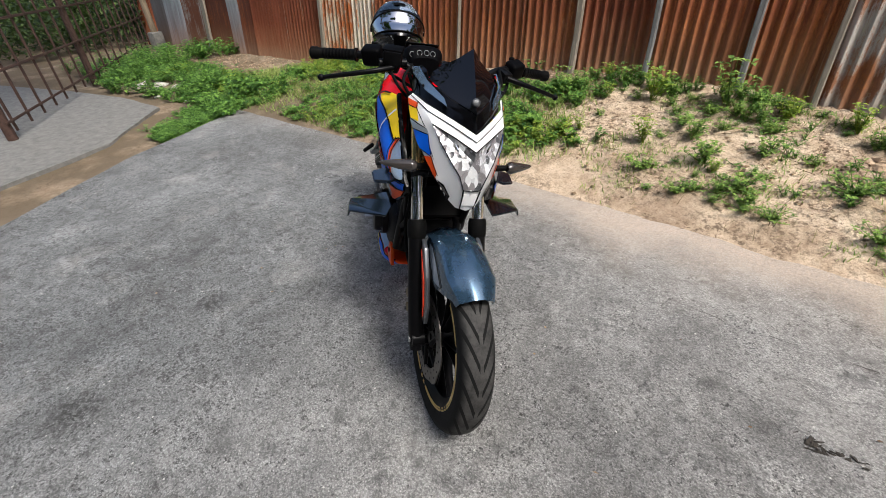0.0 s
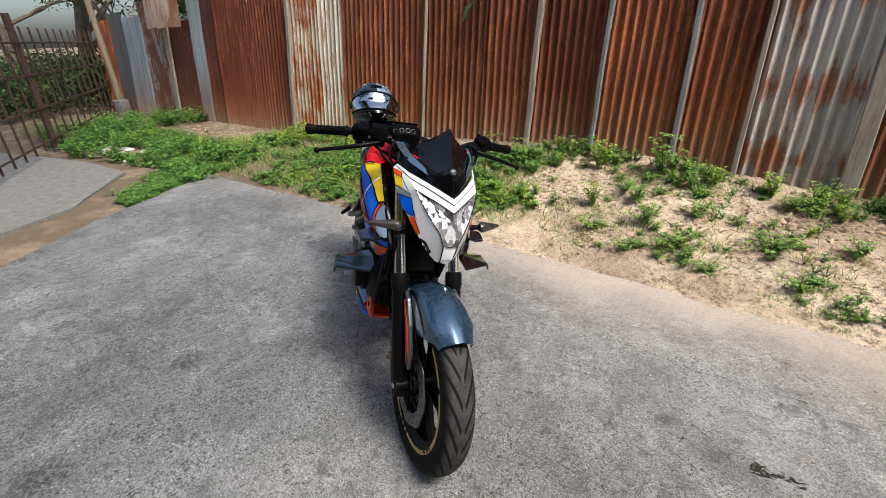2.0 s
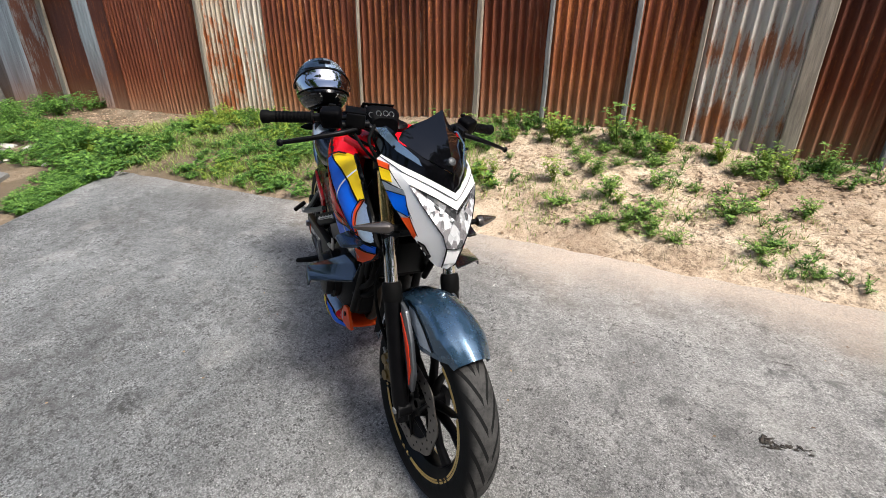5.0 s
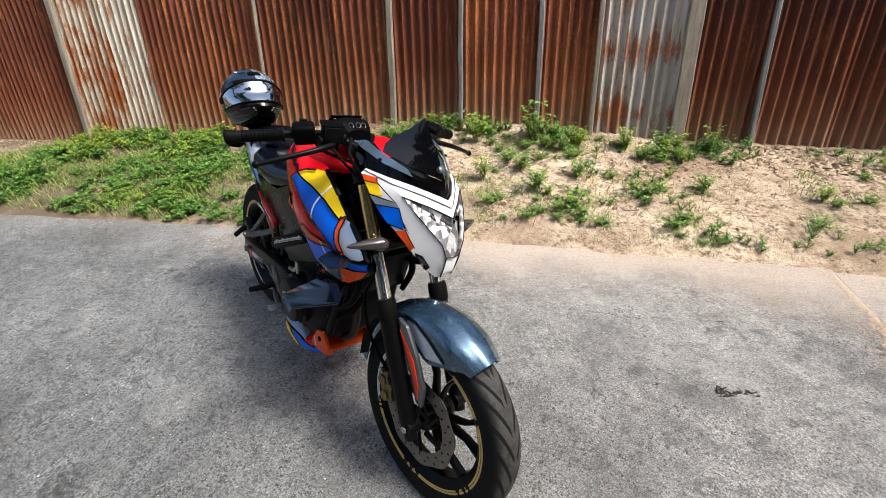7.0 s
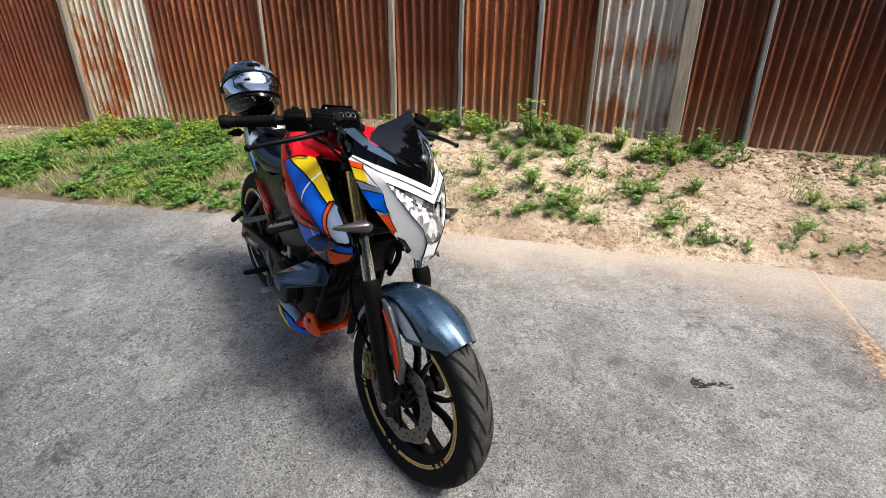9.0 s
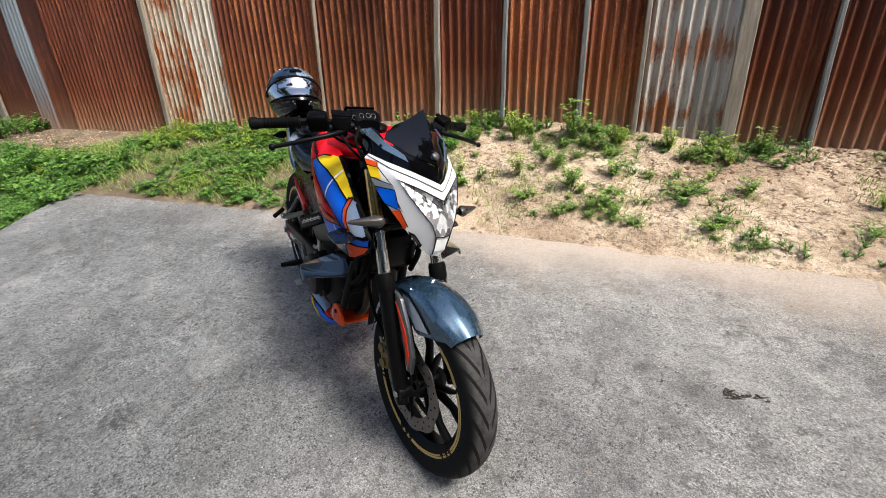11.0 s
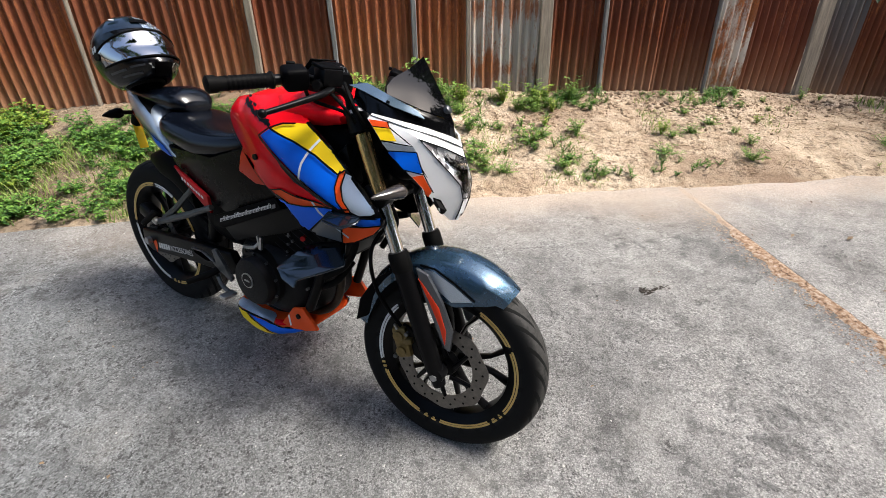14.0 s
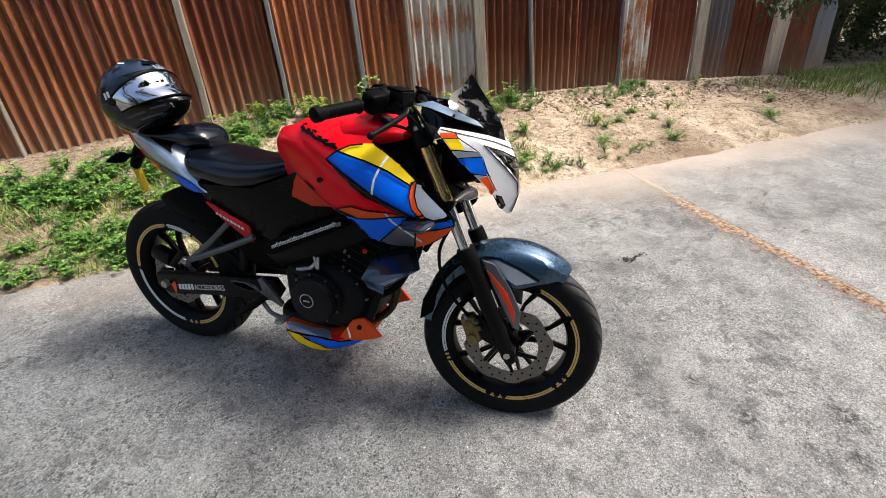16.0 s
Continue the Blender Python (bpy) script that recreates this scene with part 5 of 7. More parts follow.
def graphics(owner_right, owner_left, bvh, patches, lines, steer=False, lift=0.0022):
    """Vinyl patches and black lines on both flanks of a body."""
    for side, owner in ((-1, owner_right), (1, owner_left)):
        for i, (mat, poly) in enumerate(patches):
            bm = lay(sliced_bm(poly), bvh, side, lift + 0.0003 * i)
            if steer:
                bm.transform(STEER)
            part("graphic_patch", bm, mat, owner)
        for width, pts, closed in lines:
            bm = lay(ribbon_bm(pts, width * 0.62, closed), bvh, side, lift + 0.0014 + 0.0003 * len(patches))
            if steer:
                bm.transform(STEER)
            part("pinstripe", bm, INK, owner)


def bvh_of(bm):
    bm.normal_update()
    return BVHTree.FromBMesh(bm)


# ---- wheels ----
def revolve_bm(profile, seg=72, closed=True):
    """profile: (radius, y) turned about the y axis."""
    bm = bmesh.new()
    rings = [[bm.verts.new((r * math.cos(math.tau * k / seg), y, r * math.sin(math.tau * k / seg))) for k in range(seg)] for r, y in profile]
    pairs = list(zip(rings, rings[1:])) + ([(rings[-1], rings[0])] if closed else [])
    for a, b in pairs:
        for k in range(seg):
            bm.faces.new((a[k], a[(k + 1) % seg], b[(k + 1) % seg], b[k]))
    return bm


def tyre_profile(radius, half, bead):
    out = []
    for k in range(15):
        a = math.pi * k / 14
        y = half * math.cos(a)
        r = bead + (radius - bead) * math.sin(a) ** 0.62
        out.append((r, y * (0.74 + 0.26 * math.sin(a) ** 0.5) if k not in (0, 14) else y * 0.74))
    return out + [(bead - 0.004, -half * 0.62), (bead - 0.004, half * 0.62)]


def arc_bm(r0, r1, y, a0, a1, seg=None, thick=0.0012):
    bm = bmesh.new()
    n = seg or max(2, int(abs(a1 - a0) / 4))
    rows = []
    for k in range(n + 1):
        a = radians(a0 + (a1 - a0) * k / n)
        rows.append([bm.verts.new((r * math.cos(a), yy, r * math.sin(a))) for r, yy in ((r0, y), (r1, y), (r1, y + math.copysign(thick, y)), (r0, y + math.copysign(thick, y)))])
    for a, b in zip(rows, rows[1:]):
        for k in range(4):
            bm.faces.new((a[k], a[(k + 1) % 4], b[(k + 1) % 4], b[k]))
    return bm


def wheel(name, centre, radius, half, rim_half, steer, stripes, spin):
    place = Matrix.Translation(centre)
    if steer:
        place = STEER @ place
    lip = 0.229
    rim = revolve_bm([(lip, rim_half), (lip - 0.012, rim_half + 0.002), (lip - 0.022, rim_half - 0.004), (lip - 0.040, rim_half * 0.55), (lip - 0.044, 0), (lip - 0.040, -rim_half * 0.55),
                      (lip - 0.022, -rim_half + 0.004), (lip - 0.012, -rim_half - 0.002), (lip, -rim_half), (lip - 0.006, -rim_half * 0.8), (lip - 0.028, -rim_half * 0.4), (lip - 0.028, rim_half * 0.4), (lip - 0.006, rim_half * 0.8)])
    w = part(name, rim, SATIN, bike, "satin black cast wheel")
    w.matrix_basis = place
    t = part("tyre", revolve_bm(tyre_profile(radius, half, lip - 0.003), 96), tyre_material(25, half * 0.80), w, "black road tyre with slanted grooves")
    hub = revolve_bm([(0.012, 0.05), (0.036, 0.05), (0.042, 0.03), (0.034, 0.015), (0.034, -0.015), (0.042, -0.03), (0.036, -0.05), (0.012, -0.05)], 32)
    part("hub", hub, SATIN, w)
    for k in range(5):
        for s in (-1, 1):
            a0, a1 = radians(spin + 72 * k + s * 9), radians(spin + 72 * k + s * 17)
            am = (a0 + a1) / 2 - radians(s * 2)
            bm = bmesh.new()
            rows = []
            for r, a, hw, hy in ((0.030, a0, 0.010, 0.020), (0.075, a0 * 0.6 + am * 0.4, 0.0066, 0.016), (0.135, am, 0.0056, 0.013), (0.192, a1, 0.009, 0.016)):
                d, n = Vector((math.cos(a), 0, math.sin(a))), Vector((-math.sin(a), 0, math.cos(a)))
                c = d * r
                rows.append([c + n * hw * x + Vector((0, hy * y, 0)) for x, y in ((-1, -0.4), (-0.4, -1), (0.4, -1), (1, -0.4), (1, 0.4), (0.4, 1), (-0.4, 1), (-1, 0.4))])
            part("spoke", loft_bm(rows), SATIN, w)
    for mat, r0, r1, a0, a1 in stripes:
        for y in (-rim_half - 0.0022, rim_half + 0.0022):
            part("rim_stripe", arc_bm(r0, r1, y, a0, a1), mat, w)
    return w


def ring_stripes(gold_runs, white_runs):
    out = []
    for mat, runs in ((GOLD_PAINT, gold_runs), (WHITE_TAPE, white_runs)):
        for a0, a1 in runs:
            out += [(mat, 0.2195, 0.2265, a0, a1), (mat, 0.2125, 0.2175, a0 + 1, a1 - 1)]
    return out


F_AXLE, R_AXLE = Vector((1.363, 0, 0.296)), Vector((0, 0, 0.308))
fw = wheel("front_wheel", F_AXLE, 0.297, 0.060, 0.040, True,
           ring_stripes(((208, 254), (258, 262), (265, 269), (272, 318), (321, 326), (329, 332), (335, 392), (396, 428)), ((140, 198),)) + [(GOLD_PAINT, 0.213, 0.2265, 200, 202), (GOLD_PAINT, 0.213, 0.2265, 204, 206)], 12)
rw = wheel("rear_wheel", R_AXLE, 0.312, 0.070, 0.052, False,
           ring_stripes(((95, 178), (268, 272), (275, 279), (282, 345), (348, 352), (20, 60)), ((182, 262), (62, 92))), 40)


def disc(parent, radius, inner, y, holes):
    bm = bmesh.new()
    seg = 96
    rings = []
    for r, yy, wave in ((inner, y - 0.002, 0), (radius, y - 0.002, 1), (radius, y + 0.002, 1), (inner, y + 0.002, 0)):
        rings.append([bm.verts.new(((r + wave * 0.004 * math.sin(8 * math.tau * k / seg)) * math.cos(math.tau * k / seg), yy, (r + wave * 0.004 * math.sin(8 * math.tau * k / seg)) * math.sin(math.tau * k / seg))) for k in range(seg)])
    for a, b in zip(rings, rings[1:] + rings[:1]):
        for k in range(seg):
            bm.faces.new((a[k], a[(k + 1) % seg], b[(k + 1) % seg], b[k]))
    d = part("brake_disc", bm, DISC, parent, "scuffed steel brake disc with small dark hole marks")
    # dark studs stand for the holes' shade; the disc is not pierced
    for k in range(holes):
        a = math.tau * k / holes
        r = inner + (radius - inner) * (0.3 + 0.4 * (k % 2))
        h = bmesh.new()
        bmesh.ops.create_cone(h, cap_ends=True, segments=10, radius1=0.0036, radius2=0.0036, depth=0.0054, matrix=Matrix.Translation((r * math.cos(a), y, r * math.sin(a))) @ Matrix.Rotation(radians(90), 4, "X"))
        part("vent_hole", h, INK, d)
    for k in range(6):
        a = math.tau * k / 6 + 0.3
        bm = tube_bm([(0.038 * math.cos(a), y + 0.004, 0.038 * math.sin(a)), ((inner + 0.004) * math.cos(a + 0.45), y, (inner + 0.004) * math.sin(a + 0.45))], [0.009, 0.006], 8)
        part("disc_carrier", bm, SATIN, d)


disc(fw, 0.140, 0.096, -0.060, 36)
disc(rw, 0.115, 0.080, -0.066, 30)


# ---- fork, mudguard, brake ----
def fork_leg(y):
    top, mid, low, foot_ = Vector((1.085, y, 0.925)), Vector((1.152, y, 0.768)), Vector((1.214, y, 0.625)), Vector((1.368, y, 0.285))
    front("gold_tube", tube_bm([top, mid], 0.0195, 20), GOLD, label="gold anodised upper fork tube")
    front("stanchion", tube_bm([mid, low + (foot_ - low) * 0.04], 0.0185, 20), CHROME, label="polished chrome fork stanchion")
    front("dust_seal", tube_bm([low - (foot_ - low).normalized() * 0.012, low, low + (foot_ - low) * 0.10, low + (foot_ - low) * 0.12], [0.026, 0.029, 0.029, 0.026], 20), RUBBER)
    front("lower_leg", tube_bm([low + (foot_ - low) * 0.08, low + (foot_ - low) * 0.5, low + (foot_ - low) * 0.9, foot_ + (foot_ - low) * 0.06], [0.026, 0.0265, 0.025, 0.019], 20), SATIN, label="satin black fork leg")
    front("lower_clamp", box_bm((0.075, 0.052, 0.036), tuple(mid + Vector((-0.014, -0.006 * (1 if y > 0 else -1), 0.004))), (0, 24, 0), 0.010), SATIN)
    front("upper_clamp", tube_bm([top - Vector((0.002, 0, -0.005)), top + Vector((-0.020, 0, 0.046))], [0.030, 0.027], 18), SATIN)
    front("fork_cap", tube_bm([top + Vector((-0.018, 0, 0.044)), top + Vector((-0.023, 0, 0.056))], [0.019, 0.016], 16), ALLOY)


for yy in (-0.098, 0.098):
    fork_leg(yy)
front("steering_yoke", box_bm((0.07, 0.21, 0.03), (1.128, 0, 0.772), (0, 24, 0), 0.010), SATIN)
front("top_yoke", box_bm((0.075, 0.21, 0.026), (1.062, 0, 0.960), (0, 24, 0), 0.010), SATIN)
part("head_tube", tube_bm([(1.10, 0, 0.74), (1.02, 0, 0.95)], 0.035, 16), SATIN, bike)
for s in (-1, 1):
    front("axle_bolt", tube_bm([(1.363, s * 0.085, 0.296), (1.363, s * 0.122, 0.296)], 0.011, 6), ALLOY)
    front("axle_clamp", tube_bm([(1.366, s * 0.075, 0.298), (1.366, s * 0.115, 0.298)], 0.023, 16), SATIN)


def mudguard_bm():
    bm = bmesh.new()
    rows = []
    n = 26
    for i in range(n + 1):
        a = radians(59 + (168 - 59) * i / n)
        t = i / n
        r = 0.328 + 0.026 * math.sin(math.pi * min(1, t * 1.15)) - 0.012 * t
        tip = max(0.0, 1 - t / 0.12)
        half = 0.074 - 0.022 * tip - 0.010 * t
        skirt = 0.082 * math.exp(-((t - 0.27) / 0.17) ** 2) + 0.030 + (-0.012 if t < 0.06 else 0)
        ring = []
        for k in range(17):
            q = -1 + 2 * k / 16
            aq = abs(q)
            if aq < 0.72:
                y = half * q / 0.72 * 0.94
                rr = r - 0.020 * (aq / 0.72) ** 2.4 - (0.004 if aq > 0.34 else 0)
            else:
                f = (aq - 0.72) / 0.28
                y = math.copysign(half * (0.94 + 0.08 * math.sin(f * 1.6)), q)
                rr = r - 0.020 - skirt * f
            ring.append(F_AXLE + Vector((rr * math.cos(a), y, rr * math.sin(a))))
        rows.append([bm.verts.new(p) for p in ring])
    for a, b in zip(rows, rows[1:]):
        for k in range(16):
            bm.faces.new((a[k], a[k + 1], b[k + 1], b[k]))
    bmesh.ops.recalc_face_normals(bm, faces=bm.faces[:])
    bmesh.ops.solidify(bm, geom=bm.faces[:], thickness=0.003)
    return bm


mud_bvh = bvh_of(mudguard_bm())
mudguard = front("front_mudguard", mudguard_bm(), GREYBLUE, label="glossy grey-blue front mudguard")
for s in (-1, 1):
    for mat, poly in ((SILVER, [(1.275, 0.592), (1.31, 0.594), (1.37, 0.572), (1.43, 0.542), (1.37, 0.522), (1.31, 0.553)]),):
        bm = lay(sliced_bm(poly), mud_bvh, s, 0.0014)
        front("mudguard_panel", bm, mat, mudguard)
    front("mudguard_line", lay(ribbon_bm([(1.266, 0.600), (1.31, 0.602), (1.37, 0.580), (1.436, 0.546)], 0.006), mud_bvh, s, 0.0020), INK, mudguard)
    front("mudguard_rear", plate_bm([(1.065, 0.352), (1.075, 0.43), (1.12, 0.51), (1.20, 0.58), (1.235, 0.55), (1.16, 0.47), (1.11, 0.385)], s * 0.058, s * 0.066, 0.003), PLASTIC, mudguard)
    strut = front("mudguard_strut", plate_bm([(1.262, 0.600), (1.300, 0.590), (1.352, 0.520), (1.392, 0.44), (1.392, 0.378), (1.368, 0.385), (1.338, 0.45), (1.295, 0.53)], s * 0.079, s * 0.092, 0.004), MIDGREY, label="grey strut with an orange-red flash")
    front("strut_flash", plate_bm([(1.276, 0.572), (1.292, 0.560), (1.345, 0.505), (1.374, 0.440), (1.376, 0.395), (1.352, 0.452), (1.315, 0.515)], s * 0.0925, s * 0.0945, 0.0006), FLASH, strut)
cal = front("brake_caliper", box_bm((0.050, 0.050, 0.098), (1.243, -0.075, 0.355), (0, -20, 0), 0.012), BRASS, label="dirty gold brake caliper")
for dz in (-0.026, 0.022):
    front("caliper_piston", tube_bm([(1.240 - dz * 0.3, -0.098, 0.355 + dz), (1.240 - dz * 0.3, -0.106, 0.355 + dz)], 0.016, 14), BRASS, cal)
for dx, dz in ((0.018, 0.040), (-0.012, -0.046)):
    front("caliper_bolt", tube_bm([(1.243 + dx, -0.096, 0.355 + dz), (1.243 + dx, -0.108, 0.355 + dz)], 0.0065, 6), DARK_ALLOY, cal)
front("caliper_bridge", box_bm((0.030, 0.058, 0.020), (1.262, -0.072, 0.366), (0, -20, 0), 0.006), BRASS, cal)
front("bleed_nipple", tube_bm([(1.226, -0.098, 0.398), (1.218, -0.102, 0.412)], [0.005, 0.0035], 8), ALLOY, cal)
front("caliper_bracket", plate_bm([(1.235, 0.41), (1.275, 0.40), (1.335, 0.34), (1.325, 0.30), (1.26, 0.33)], -0.086, -0.074, 0.003), SATIN)
front("brake_hose", tube_bm(smooth_path([(1.232, -0.085, 0.40), (1.16, -0.105, 0.50), (1.135, -0.11, 0.62), (1.17, -0.075, 0.74), (1.10, -0.08, 0.88), (1.06, -0.13, 1.02)], 6), 0.0055, 8), RUBBER)


# ---- tank, shrouds and their graphics ----
def tank_bm():
    """A tank with a flat crown, a creased shoulder and flat flanks."""
    rows = [(0.606, 0.080, 0.800, 0.905), (0.612, 0.096, 0.798, 0.934), (0.630, 0.112, 0.790, 0.952), (0.70, 0.140, 0.770, 0.980), (0.79, 0.154, 0.75, 1.000), (0.84, 0.157, 0.80, 1.006), (0.875, 0.155, 0.90, 1.008), (0.93, 0.140, 0.925, 0.999), (0.975, 0.120, 0.93, 0.986), (1.025, 0.100, 0.94, 0.966)]
    rings = []
    for x, half, z0, z1 in spread(rows, 3):
        k = min(1.0, (z1 - z0) / 0.2)
        side = [(0.0, z1 + 0.006), (0.30, z1 + 0.004), (0.58, z1 - 0.001), (0.80, z1 - 0.012 * k), (0.86, z1 - 0.018 * k), (0.97, z1 - 0.060 * k), (1.0, z1 - 0.085 * k), (1.0, z1 - 0.11 * k), (0.96, z1 - 0.15 * k), (0.85, z0)]
        rings.append([Vector((x, -half * f, z)) for f, z in side] + [Vector((x, half * f, z)) for f, z in side[:0:-1]])
    return loft_bm(rings)


tank = part("fuel_tank", tank_bm(), RED, bike, "glossy red fuel tank")
part("filler_cap", tube_bm([(0.90, 0, 1.008), (0.903, 0, 1.022), (0.903, 0, 1.024)], [0.040, 0.040, 0.034], 24), SATIN, tank, "black filler cap")


def shroud_bm():
    """One flank: from the tank's shoulder down over the groove, and forward to the radiator's tip."""
    rings = []
    rows = (  # x, top z, bottom z, half width at top, middle, bottom
        (0.606, 0.930, 0.868, 0.084, 0.108, 0.104), (0.62, 0.948, 0.862, 0.094, 0.122, 0.114), (0.66, 0.962, 0.845, 0.110, 0.142, 0.132), (0.72, 0.974, 0.818, 0.124, 0.166, 0.155), (0.78, 0.982, 0.785, 0.132, 0.186, 0.175), (0.84, 0.988, 0.738, 0.136, 0.196, 0.182), (0.90, 0.972, 0.712, 0.136, 0.199, 0.182), (0.95, 0.940, 0.665, 0.140, 0.197, 0.174),
        (1.02, 0.894, 0.646, 0.142, 0.190, 0.164), (1.08, 0.844, 0.644, 0.139, 0.178, 0.156), (1.13, 0.795, 0.660, 0.135, 0.162, 0.148), (1.17, 0.757, 0.688, 0.138, 0.147, 0.141), (1.195, 0.734, 0.716, 0.132, 0.135, 0.132))
    for x, zt, zb, ht, hm, hb in spread(rows, 5):
        crease = 0.8885 - (x - 0.838) * 0.578
        deep = 0.014 * max(0.0, min(1.0, (x - 0.68) / 0.20)) * max(0.0, min(1.0, (1.10 - x) / 0.10))
        outer = []
        for k in range(31):
            t = k / 30
            z = zt + (zb - zt) * t
            y = ht + (hm - ht) * math.sin(min(1, t / 0.45) * math.pi / 2) if t < 0.45 else hm + (hb - hm) * ((t - 0.45) / 0.55) ** 1.5
            below = crease - z
            if below > 0:
                y -= deep * math.exp(-(below / 0.040) ** 2) * min(1.0, below / 0.020)
            outer.append((x, -y, z))
        inner = [(x, y + 0.010, z) for _, y, z in outer[::-6]]
        rings.append([Vector(q) for q in outer + inner])
    return loft_bm(rings)


mir = mirror_bm(shroud_bm())
both_bm = shroud_bm()
tmp = bpy.data.meshes.new("tmp")
mir.to_mesh(tmp)
both_bm.from_mesh(tmp)
flank_bvh = bvh_of(both_bm)
bpy.data.meshes.remove(tmp)
shr, shl = both("tank_shroud", shroud_bm, BLACK, tank, "side shroud with red, blue and yellow vinyl graphics")
for ob in (shr, shl):
    ob.data.materials.append(RED)
    for f in ob.data.polygons:
        f.material_index = 1 if f.center.x < 0.95 and f.center.z > 0.74 else 0
# flank: upper and lower vinyl, accents with a black wedge of groove shade, then the black lines
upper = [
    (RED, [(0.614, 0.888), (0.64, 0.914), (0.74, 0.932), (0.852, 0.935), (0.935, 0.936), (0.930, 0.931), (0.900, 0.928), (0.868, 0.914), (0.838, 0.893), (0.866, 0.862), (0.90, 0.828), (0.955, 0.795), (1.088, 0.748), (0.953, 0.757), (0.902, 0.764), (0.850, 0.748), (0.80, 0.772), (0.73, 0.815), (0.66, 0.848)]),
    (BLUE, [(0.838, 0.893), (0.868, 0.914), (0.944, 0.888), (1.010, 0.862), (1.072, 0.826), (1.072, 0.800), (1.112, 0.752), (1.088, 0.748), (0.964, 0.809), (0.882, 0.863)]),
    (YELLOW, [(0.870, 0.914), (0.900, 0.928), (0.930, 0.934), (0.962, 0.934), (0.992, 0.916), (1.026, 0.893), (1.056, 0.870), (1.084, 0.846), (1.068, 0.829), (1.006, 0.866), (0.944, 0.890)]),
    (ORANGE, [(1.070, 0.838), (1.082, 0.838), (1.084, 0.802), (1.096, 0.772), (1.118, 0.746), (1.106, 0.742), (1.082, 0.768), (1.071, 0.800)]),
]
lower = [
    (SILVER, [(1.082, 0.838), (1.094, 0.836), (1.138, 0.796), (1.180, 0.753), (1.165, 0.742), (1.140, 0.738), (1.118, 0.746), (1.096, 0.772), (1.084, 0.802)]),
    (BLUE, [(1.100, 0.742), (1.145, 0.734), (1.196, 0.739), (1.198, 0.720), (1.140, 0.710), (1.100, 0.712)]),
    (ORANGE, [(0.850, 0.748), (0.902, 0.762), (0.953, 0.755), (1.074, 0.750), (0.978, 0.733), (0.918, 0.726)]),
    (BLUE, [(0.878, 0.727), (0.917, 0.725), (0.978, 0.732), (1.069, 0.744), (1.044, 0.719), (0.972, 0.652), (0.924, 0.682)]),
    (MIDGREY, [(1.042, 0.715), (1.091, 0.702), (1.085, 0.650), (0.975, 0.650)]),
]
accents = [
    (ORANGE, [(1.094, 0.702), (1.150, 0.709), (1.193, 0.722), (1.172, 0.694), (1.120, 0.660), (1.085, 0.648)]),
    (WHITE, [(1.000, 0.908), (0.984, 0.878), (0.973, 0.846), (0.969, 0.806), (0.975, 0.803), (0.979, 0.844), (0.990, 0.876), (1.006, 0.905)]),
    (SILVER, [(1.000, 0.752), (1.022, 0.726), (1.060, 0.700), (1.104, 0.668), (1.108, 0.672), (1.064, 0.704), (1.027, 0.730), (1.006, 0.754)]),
    # wedge along the blue's lower edge: the groove's shade painted as black
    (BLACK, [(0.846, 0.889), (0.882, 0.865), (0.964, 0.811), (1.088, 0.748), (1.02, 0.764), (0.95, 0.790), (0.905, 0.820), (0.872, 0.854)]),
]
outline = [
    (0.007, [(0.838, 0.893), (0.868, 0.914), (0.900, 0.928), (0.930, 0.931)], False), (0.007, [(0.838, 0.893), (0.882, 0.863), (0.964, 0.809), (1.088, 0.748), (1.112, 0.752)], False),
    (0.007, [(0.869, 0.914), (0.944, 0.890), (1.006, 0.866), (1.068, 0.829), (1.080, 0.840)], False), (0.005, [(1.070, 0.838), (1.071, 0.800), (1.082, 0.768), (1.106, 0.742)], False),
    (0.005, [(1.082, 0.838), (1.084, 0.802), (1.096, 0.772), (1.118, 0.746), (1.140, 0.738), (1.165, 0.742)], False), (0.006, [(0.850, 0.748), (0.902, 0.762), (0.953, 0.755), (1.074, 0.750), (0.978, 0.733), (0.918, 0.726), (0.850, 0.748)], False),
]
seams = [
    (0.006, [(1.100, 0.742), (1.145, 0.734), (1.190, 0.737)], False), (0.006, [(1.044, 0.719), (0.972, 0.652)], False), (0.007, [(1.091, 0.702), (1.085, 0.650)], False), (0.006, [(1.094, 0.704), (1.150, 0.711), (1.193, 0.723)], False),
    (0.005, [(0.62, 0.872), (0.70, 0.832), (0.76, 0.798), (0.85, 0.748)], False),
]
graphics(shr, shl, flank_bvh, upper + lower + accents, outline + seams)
part("knee_bolt", tube_bm([(0.805, -0.190, 0.829), (0.805, -0.197, 0.829)], 0.008, 12), SATIN, tank)
# side badge: a plain flowing dark mark
for side in (-1, 1):
    stroke = lambda x: 0.962 - 0.30 * (x - 0.725)
    part("badge", lay(ribbon_bm([(0.722 + 0.012 * k, stroke(0.722 + 0.012 * k) + 0.002 * math.sin(1.9 * k)) for k in range(13)], 0.0085), flank_bvh, side, 0.005), SATIN, tank)
    for k, (up, down) in enumerate(((0.016, 0.010), (0.007, 0.006), (0.013, 0.005), (0.006, 0.006), (0.007, 0.007), (0.006, 0.005))):
        x = 0.735 + 0.023 * k
        part("badge_stroke", lay(ribbon_bm([(x + 0.004, stroke(x) - down), (x, stroke(x)), (x - 0.006, stroke(x) + up), (x + 0.010, stroke(x) + 0.7 * up)], 0.0072), flank_bvh, side, 0.006), SATIN, tank)
